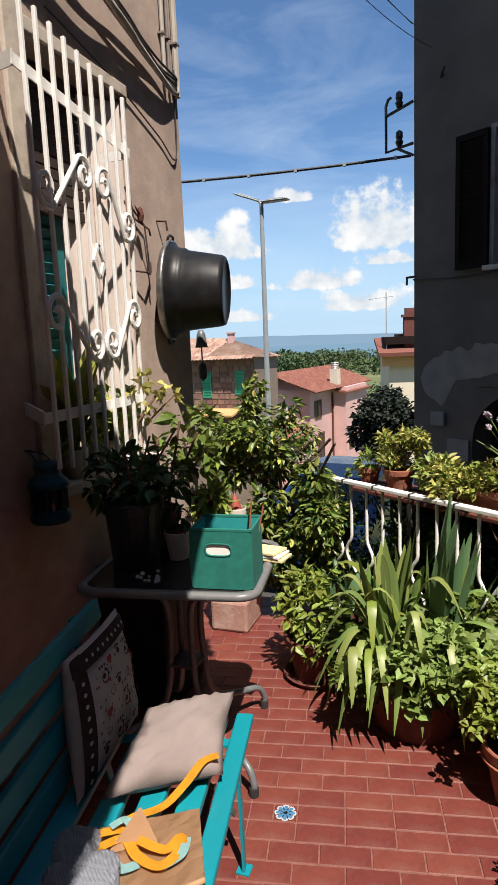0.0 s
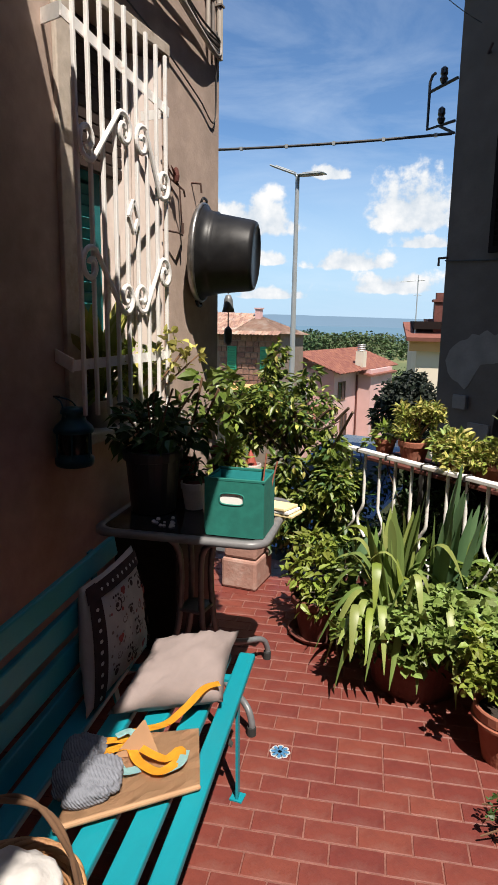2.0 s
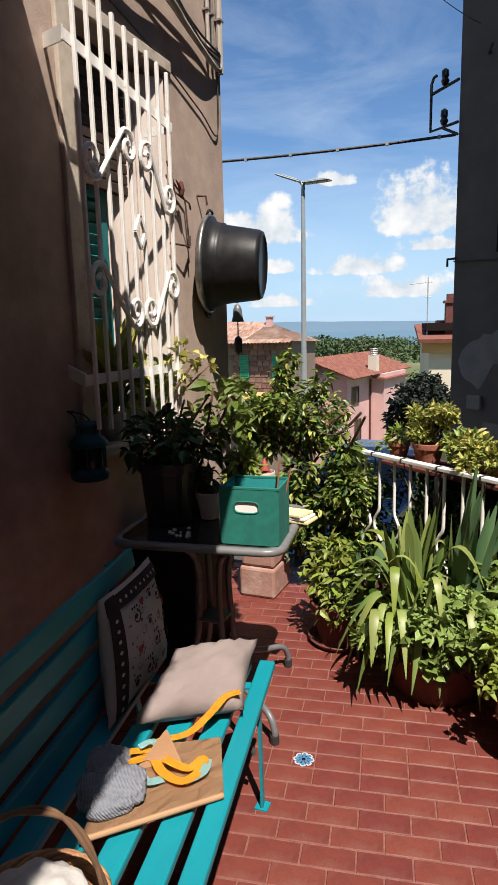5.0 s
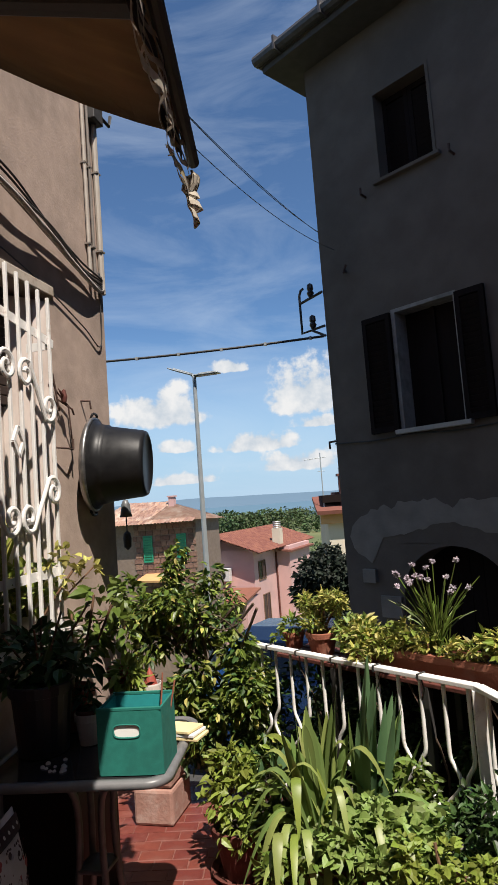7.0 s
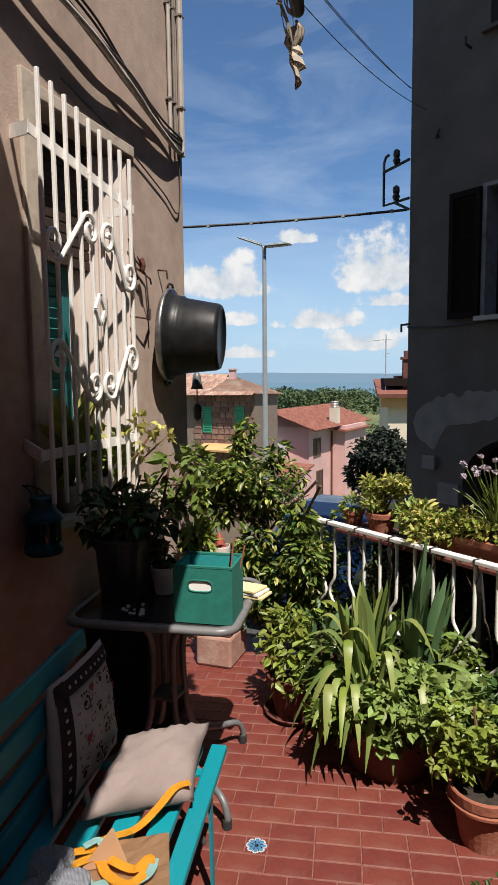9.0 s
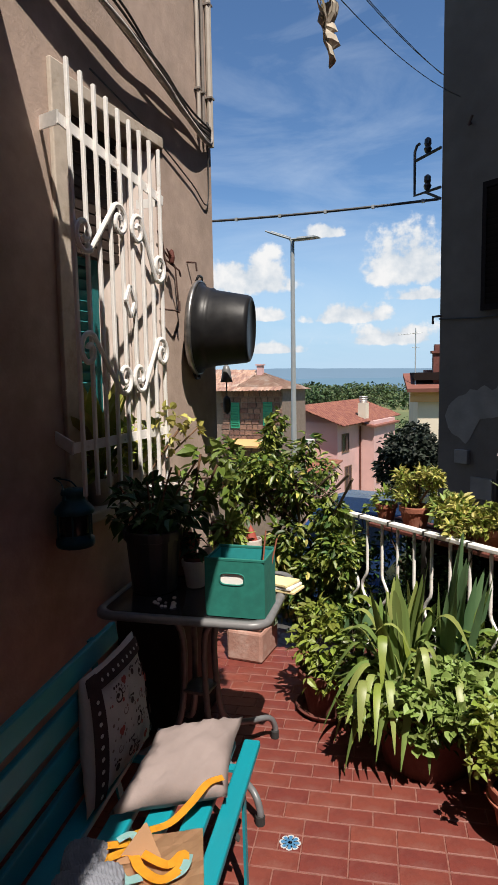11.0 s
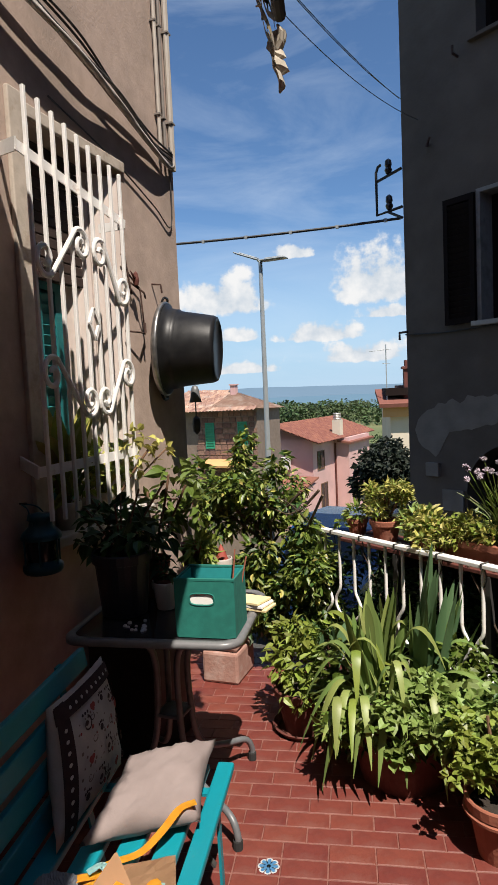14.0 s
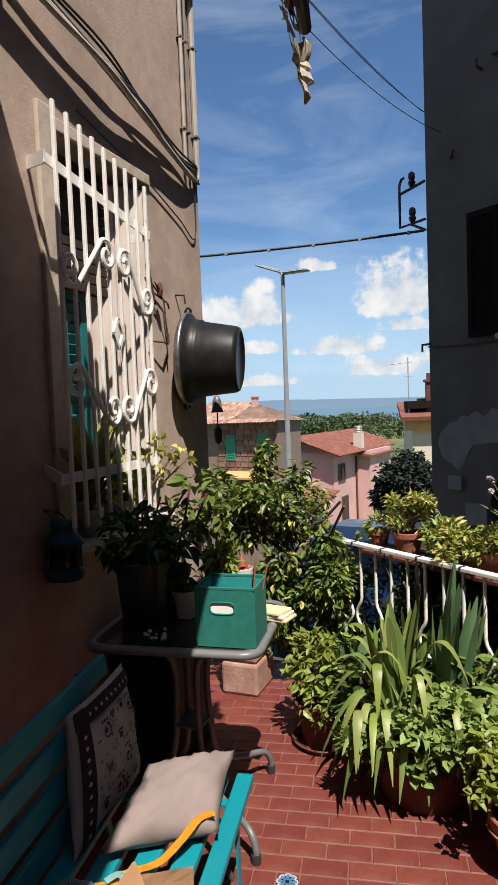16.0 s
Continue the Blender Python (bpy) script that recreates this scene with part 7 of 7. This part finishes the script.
    q = thing("sedum_planter", c, "round-leaved sedum in a dark clay planter, tone deepened for shade", "plant")
    part("pot", lathe(pot_profile(0.14, 0.22, taper=0.8), (1.36, 2.76, 0), 28), "terracotta_dark", q)
    part("soil", disc((1.36, 2.76, 0.19), 0.13, wob=0.01), "soil", q)
    rng = random.Random(15)
    blobs = [((1.28 + rng.uniform(-0.17, 0.16), 2.63 + rng.uniform(-0.12, 0.15), 0.27 + rng.uniform(-0.08, 0.12)), (0.055, 0.055, 0.045)) for _ in range(28)]
    part("foliage", leaf_cloud(blobs, 2300, 0.040, 44, aspect=0.98, lean=-0.2, shell=0.5), "leaf_sedum", q)
    part("foliage", leaf_cloud([((1.42, 2.84, 0.30), (0.12, 0.12, 0.10)), ((1.36, 2.9, 0.42), (0.12, 0.1, 0.08))], 420, 0.04, 45, aspect=0.6), "leaf", q)


iris_planter()


def small_pots():
    c = (0.665, 2.98, 0)
    p = simple_pot("potted_plant", c, 0.13, 0.20, "terracotta_dark", "bright green shrub in a terracotta pot", "pots by the railing")
    part("foliage", leaf_cloud([((0.62, 2.98, 0.30), (0.13, 0.11, 0.10)), ((0.68, 2.88, 0.20), (0.10, 0.08, 0.07)), ((0.60, 3.05, 0.40), (0.10, 0.1, 0.08))], 420, 0.05, 51, aspect=0.5), "leaf_bright", p)
    part("saucer", lathe([(0.001, 0.0), (0.13, 0.0), (0.15, 0.025), (0.145, 0.028), (0.12, 0.012)], (0.665, 2.98, 0.0), 24), "terracotta_dark", p)
    c = (0.78, 3.10, 0)
    p = simple_pot("potted_plant", c, 0.11, 0.22, "terracotta_dark", "broad iris leaves in a clay pot", "pots by the railing")
    clump(p, (0.74, 3.12, 0.2), 9, 0.36, 0.14, 0.06, ("iris_blue", "leaf"), 52, droop=0.04)
    part("foliage", leaf_cloud([((0.82, 2.98, 0.30), (0.12, 0.12, 0.12)), ((0.86, 2.86, 0.22), (0.10, 0.10, 0.08))], 300, 0.055, 53, aspect=0.55), "leaf", p)
    part("stake", tube(smooth_path([(0.83, 2.72, 0.0), (0.81, 2.73, 0.1), (0.82, 2.76, 0.26)], 4), 0.006, 6), "bark", p)
    # terracotta pot with bright jade-like plant
    c = (1.485, 2.385, 0)
    p = simple_pot("potted_plant", c, 0.110, 0.20, "terracotta", "bright green jade plant in a terracotta pot", "pots by the railing", taper=0.70)
    part("pot_band", lathe([(0.110, 0.146), (0.122, 0.148), (0.123, 0.157), (0.113, 0.159)], c, 36), "terracotta", p)
    rng = random.Random(16)
    part("stem", join(*[tube(smooth_path([(c[0], c[1], 0.18), (c[0] + dx * 0.5, c[1] + dy * 0.5, 0.27), (c[0] + dx, c[1] + dy, 0.30 + dz)], 4), 0.006, 6) for dx, dy, dz in ((-0.1, 0.0, 0.02), (0.02, -0.04, 0.10), (0.1, 0.03, 0.08), (-0.04, 0.08, 0.12), (0.05, 0.09, 0.05))]), "stem", p)
    blobs = [((c[0] + rng.uniform(-0.14, 0.12), c[1] + rng.uniform(-0.1, 0.1), 0.29 + rng.uniform(-0.05, 0.14)), (0.04, 0.04, 0.035)) for _ in range(22)]
    part("foliage", leaf_cloud(blobs, 760, 0.031, 54, aspect=0.8, lean=-0.2, shell=0.5), "leaf_bright", p)
    # shaded shrub behind the jade plant
    c = (1.62, 2.68, 0)
    p = simple_pot("potted_plant", c, 0.13, 0.26, "concrete", "grey-green shrub in a cement pot in shade", "pots by the railing")
    part("foliage", leaf_cloud([((1.6, 2.66, 0.38), (0.13, 0.12, 0.13)), ((1.55, 2.6, 0.30), (0.10, 0.1, 0.08)), ((1.7, 2.58, 0.45), (0.10, 0.12, 0.12))], 620, 0.038, 55, aspect=0.5), "leaf_dark", p)
    # trailing sprig over the floor at the near edge
    c = (1.72, 2.02, 0)
    p = simple_pot("potted_plant", c, 0.12, 0.18, "terracotta_dark", "trailing plant in a low clay pot")
    part("stem", join(*[tube(smooth_path([(c[0] - 0.08, c[1], 0.17), (c[0] - 0.18, c[1] + dy, 0.10), (c[0] - 0.30, c[1] + dy * 2, 0.03)], 4), 0.003, 5) for dy in (-0.03, 0.0, 0.035)]), "stem", p)
    part("foliage", leaf_cloud([((c[0] - 0.20, c[1], 0.09), (0.10, 0.08, 0.04)), ((c[0], c[1], 0.2), (0.1, 0.1, 0.06))], 300, 0.020, 56, aspect=0.7), "leaf_dark", p)


small_pots()

# ---- ledge beyond the railing, with succulents ----
RD = (RB - RA).normalized()
RN = Vector((RD.y * -1, RD.x, 0))


def rp(along, out, z):
    p = RA + RD * along + RN * out
    return Vector((p.x, p.y, z))


def ledge():
    l = thing("plant_stand", rp(0.8, 0.18, 0), "rusty iron plant stand outside the railing", "plant stand")
    for o in (0.08, 0.17, 0.26):
        part("slat", bar(rp(0.12, o, 0.752), rp(1.95, o, 0.752), 0.07, 0.018, 0.003), "terracotta_dark", l)
    for a in (0.5, 1.0, 1.5, 1.9):
        for o in (0.06, 0.28):
            part("leg", bar(rp(a, o, -0.1), rp(a, o, 0.743), 0.03, 0.03, 0.003, side=RD), "cable_dark", l)
    # added near-black sheet that supplies the darkness between the balusters
    part("back_board", bar(rp(0.16, 0.30, 0.36), rp(1.95, 0.30, 0.36), 0.02, 0.70), "dark_wood_and_shade", l)

    def succulent(a, o, r, h, blobs, n, seed, mats, label, size=0.045, aspect=0.38, long=None):
        at = rp(a, o, 0.762)
        if long:
            p = thing("planter_box", at, label, "planter", "succulents on the stand")
            m = Matrix.Translation(at) @ Matrix.Rotation(math.atan2(RD.y, RD.x), 4, "Z")
            part("trough", join(box(-long, -0.075, 0, long, -0.06, h, 0.003, m=m), box(-long, 0.06, 0, long, 0.075, h, 0.003, m=m), box(-long, -0.06, 0, -long + 0.015, 0.06, h, m=m), box(long - 0.015, -0.06, 0, long, 0.06, h, m=m),
                                box(-long - 0.006, -0.085, h - 0.03, long + 0.006, -0.0752, h, 0.002, m=m)), "terracotta", p)
            part("soil", box(-long + 0.015, -0.06, 0.0, long - 0.015, 0.06, h - 0.02, m=m), "soil", p)
        else:
            p = simple_pot("potted_succulent", tuple(at), r, h, "terracotta", label, "succulents on the stand")
        bl = [((at + RD * b[0] + RN * b[1] + Vector((0, 0, h + b[2]))), b[3]) for b in blobs]
        bl = [((tuple(c)), rr) for c, rr in bl]
        for k, mt in enumerate(mats):
            part("foliage", leaf_cloud(bl, n // len(mats), size, seed + k, aspect=aspect, lean=-0.3, shell=0.35), mt, p)
        return p

    R3 = lambda s: (s, s, s * 0.8)
    succulent(0.14, 0.16, 0.055, 0.09, [(0, 0, 0.03, R3(0.06)), (-0.05, -0.05, -0.02, R3(0.04))], 120, 71, ("leaf_bright",), "small green succulent in a clay pot")
    p = succulent(0.34, 0.16, 0.075, 0.11, [(-0.06, 0, 0.10, R3(0.055)), (0.04, 0, 0.16, R3(0.05)), (0.10, 0.02, 0.13, R3(0.05)), (-0.02, -0.03, 0.05, R3(0.06)), (0.0, 0.05, 0.13, R3(0.05)), (-0.1, 0, 0.14, R3(0.04)), (0.13, 0, 0.17, R3(0.035))], 1200, 73, ("leaf_yellow", "leaf_bright"), "tall branching succulent in a terracotta pot", 0.032, 0.36)
    at = rp(0.34, 0.16, 0.762)
    part("stem", join(*[tube([at + Vector((0, 0, 0.09)), at + RD * a + Vector((0, 0, b))], 0.006, 6) for a, b in ((-0.06, 0.20), (0.04, 0.26), (0.10, 0.23), (-0.1, 0.24), (0.13, 0.27), (0.0, 0.22))]), "stem", p)
    succulent(0.55, 0.19, 0.065, 0.10, [(0, 0, 0.03, R3(0.075)), (-0.06, 0, 0.04, R3(0.055)), (0.05, -0.06, 0.0, R3(0.04))], 520, 75, ("leaf_sedum", "leaf_yellow"), "grey-green succulent in a clay pot")
    succulent(0.67, 0.11, 0.06, 0.08, [(0, 0, 0.05, R3(0.08)), (0.09, 0, 0.04, R3(0.07)), (-0.08, -0.02, 0.03, R3(0.06)), (0.03, -0.09, 0.0, R3(0.05)), (0.15, -0.03, 0.03, R3(0.06))], 900, 77, ("leaf_yellow", "leaf_bright"), "yellow-green stonecrop spilling from a clay pot", 0.035, 0.5)
    p = succulent(1.10, 0.16, 0.0, 0.10, [(-0.24, -0.02, 0.05, R3(0.08)), (-0.14, -0.03, 0.03, R3(0.06)), (0.20, 0, 0.06, R3(0.085)), (0.10, -0.04, 0.04, R3(0.06)), (0.30, -0.05, 0.04, R3(0.07)), (0.0, -0.05, 0.02, R3(0.05))], 1000, 79, ("leaf_yellow", "leaf_bright"), "long terracotta trough with stonecrop and flowering chives", 0.04, 0.5, long=0.36)
    rng = random.Random(19)
    base = rp(1.0, 0.17, 0.86)
    for i in range(46):
        a, k = rng.uniform(0, 6.28), rng.uniform(0.02, 0.20)
        tip = base + Vector((k * math.cos(a), k * math.sin(a), rng.uniform(0.14, 0.30)))
        part("blade", tube(smooth_path([base + Vector((rng.uniform(-0.04, 0.04), rng.uniform(-0.03, 0.03), 0)), base.lerp(tip, 0.5) + Vector((0, 0, 0.04)), tip], 3), [0.003] * 6 + [0.0008], 4), "leaf", p)
        if i < 17:
            tip = base + Vector((rng.uniform(-0.17, 0.14), rng.uniform(-0.08, 0.08), rng.uniform(0.24, 0.37)))
            part("flower_stalk", tube([base, base.lerp(tip, 0.6) + Vector((0, 0, 0.02)), tip], 0.0022, 4), "leaf", p)
            part("flower_head", leaf_cloud([(tuple(tip), (0.010, 0.010, 0.009))], 60, 0.0085, 200 + i, aspect=0.8, lean=0, shell=0.2), "flower", p, "pale lilac chive flower")
    # dark creeper hanging behind the balusters
    c = thing("creeper", rp(0.9, 0.1, 0), "dark tangled creeper behind the railing", "plant")
    rng = random.Random(23)
    blobs = [(tuple(rp(rng.uniform(0.02, 1.9), rng.uniform(0.10, 0.24), rng.uniform(0.1, 0.70))), (0.09, 0.09, 0.08)) for _ in range(34)] + [(tuple(rp(rng.uniform(-0.05, 0.55), rng.uniform(0.06, 0.24), rng.uniform(0.1, 0.74))), (0.08, 0.08, 0.08)) for _ in range(16)]
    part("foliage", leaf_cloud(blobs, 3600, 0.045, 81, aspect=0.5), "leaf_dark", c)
    part("stem", join(*[tube(smooth_path([rp(a, 0.10, 0.0), rp(a + 0.1, 0.08, 0.4), rp(a - 0.05, 0.05, 0.78)], 4), 0.005, 5) for a in (0.3, 0.7, 0.95, 1.3, 1.6)]), "bark", c)


ledge()


# ---- floor tiles ----
def floor_tiles():
    pl, pw, ln, wd = 0.154, 0.0785, 0.150, 0.0745
    O = Vector((0.739, 2.069, 0))            # corner of the patterned tile

    def piece(w, h):
        b = box(-w / 2, -h / 2, -0.012, w / 2, h / 2, 0.0, 0.0022, seg=1)
        me = bpy.data.meshes.new("tile")
        b.to_mesh(me)
        b.free()
        me.materials.append(M["tile"])
        return me

    full, cut = piece(ln, wd), piece(0.073, wd)
    rng = random.Random(30)
    near, rest = [], []
    inside = lambda p: p.x > WX + 0.06 and p.y < 3.72 and p.y > -2.4 and p.x < 2.6 and (p - RA).dot(RN) < 0.02 and (p - RB).dot(Vector((0.915, 0.404, 0))) < 0.02
    decor_done = False
    for r in range(-58, 24):
        off = 0.077 * (r % 2)
        for c in range(-8, 20):
            u, v = c * pl + off, r * pw
            if r == 0:
                u = 0.0775 + c * pl
            p = O + U * (u + pl / 2 - 0.002) + V * (v + pw / 2 - 0.002)
            if not inside(p):
                continue
            (near if (1.15 < p.y < 3.6 and 0.15 < p.x < 1.75 and len(near) < 295) else rest).append(p)
    rot = Matrix.Rotation(radians(TILT), 4, "Z")
    dec = O + U * 0.0375 + V * 0.0375

    def seat(p):
        k = rng.uniform(-0.0008, 0.0008)
        return Matrix.Translation((p.x, p.y, k)) @ rot @ pose(0, 0, 0, rng.uniform(-0.25, 0.25), rng.uniform(-0.2, 0.2), rng.uniform(-0.35, 0.35))

    for p in near:
        d = (p - dec)
        w, mesh = 0, full
        if abs(d.dot(V)) < 0.03 and -0.16 < d.dot(U) < 0.03:
            # the row is shortened beside the patterned tile
            if abs(d.dot(U)) < 0.09 and d.dot(U) < 0:
                continue
        ob = new("tile", mesh)
        ob.parent = floor
        ob.matrix_basis = seat(p)
    for k in (-1,):
        ob = new("tile", cut)
        ob.parent = floor
        ob.matrix_basis = Matrix.Translation(dec - U * 0.0775) @ rot
    # patterned insert: white glaze with a blue flower
    base = part("tile", box(-0.036, -0.0365, -0.012, 0.036, 0.0365, 0.0, 0.002, m=Matrix.Translation(dec) @ rot, seg=1), "tile", floor, "glazed tile with a blue flower")
    for i in range(8):
        a = 2 * math.pi * i / 8
        m = Matrix.Translation(dec + Vector((0, 0, 0.0012))) @ rot @ Matrix.Rotation(a, 4, "Z")
        bm = bmesh.new()
        bm.faces.new([bm.verts.new(m @ Vector(q) - Vector((0, 0, 0.0006))) for q in ((0.001, -0.003, 0), (0.024, -0.0115, 0), (0.033, -0.0095, 0), (0.0365, 0, 0), (0.033, 0.0095, 0), (0.024, 0.0115, 0), (0.001, 0.003, 0))])
        part("petal_edge", bm, "decor_white", base)
        bm = bmesh.new()
        bm.faces.new([bm.verts.new(m @ Vector(q)) for q in ((0.007, -0.003, 0), (0.025, -0.0065, 0), (0.031, -0.0035, 0), (0.031, 0.0035, 0), (0.025, 0.0065, 0), (0.007, 0.003, 0))])
        part("petal", bm, "decor_blue", base)
    verts, faces = [], []
    for p in rest:
        m = seat(p)
        k = len(verts)
        for z, s in ((-0.012, 0), (0.0, 0)):
            for sx, sy in ((-1, -1), (1, -1), (1, 1), (-1, 1)):
                verts.append(tuple(m @ Vector((sx * ln / 2, sy * wd / 2, z))))
        faces += [(k + 4, k + 5, k + 6, k + 7)] + [(k + i, k + (i + 1) % 4, k + 4 + (i + 1) % 4, k + 4 + i) for i in range(4)]
    tiles = part("tiles_far", (verts, faces), "tile", floor)
    tiles["kind"] = "stuff"


floor_tiles()
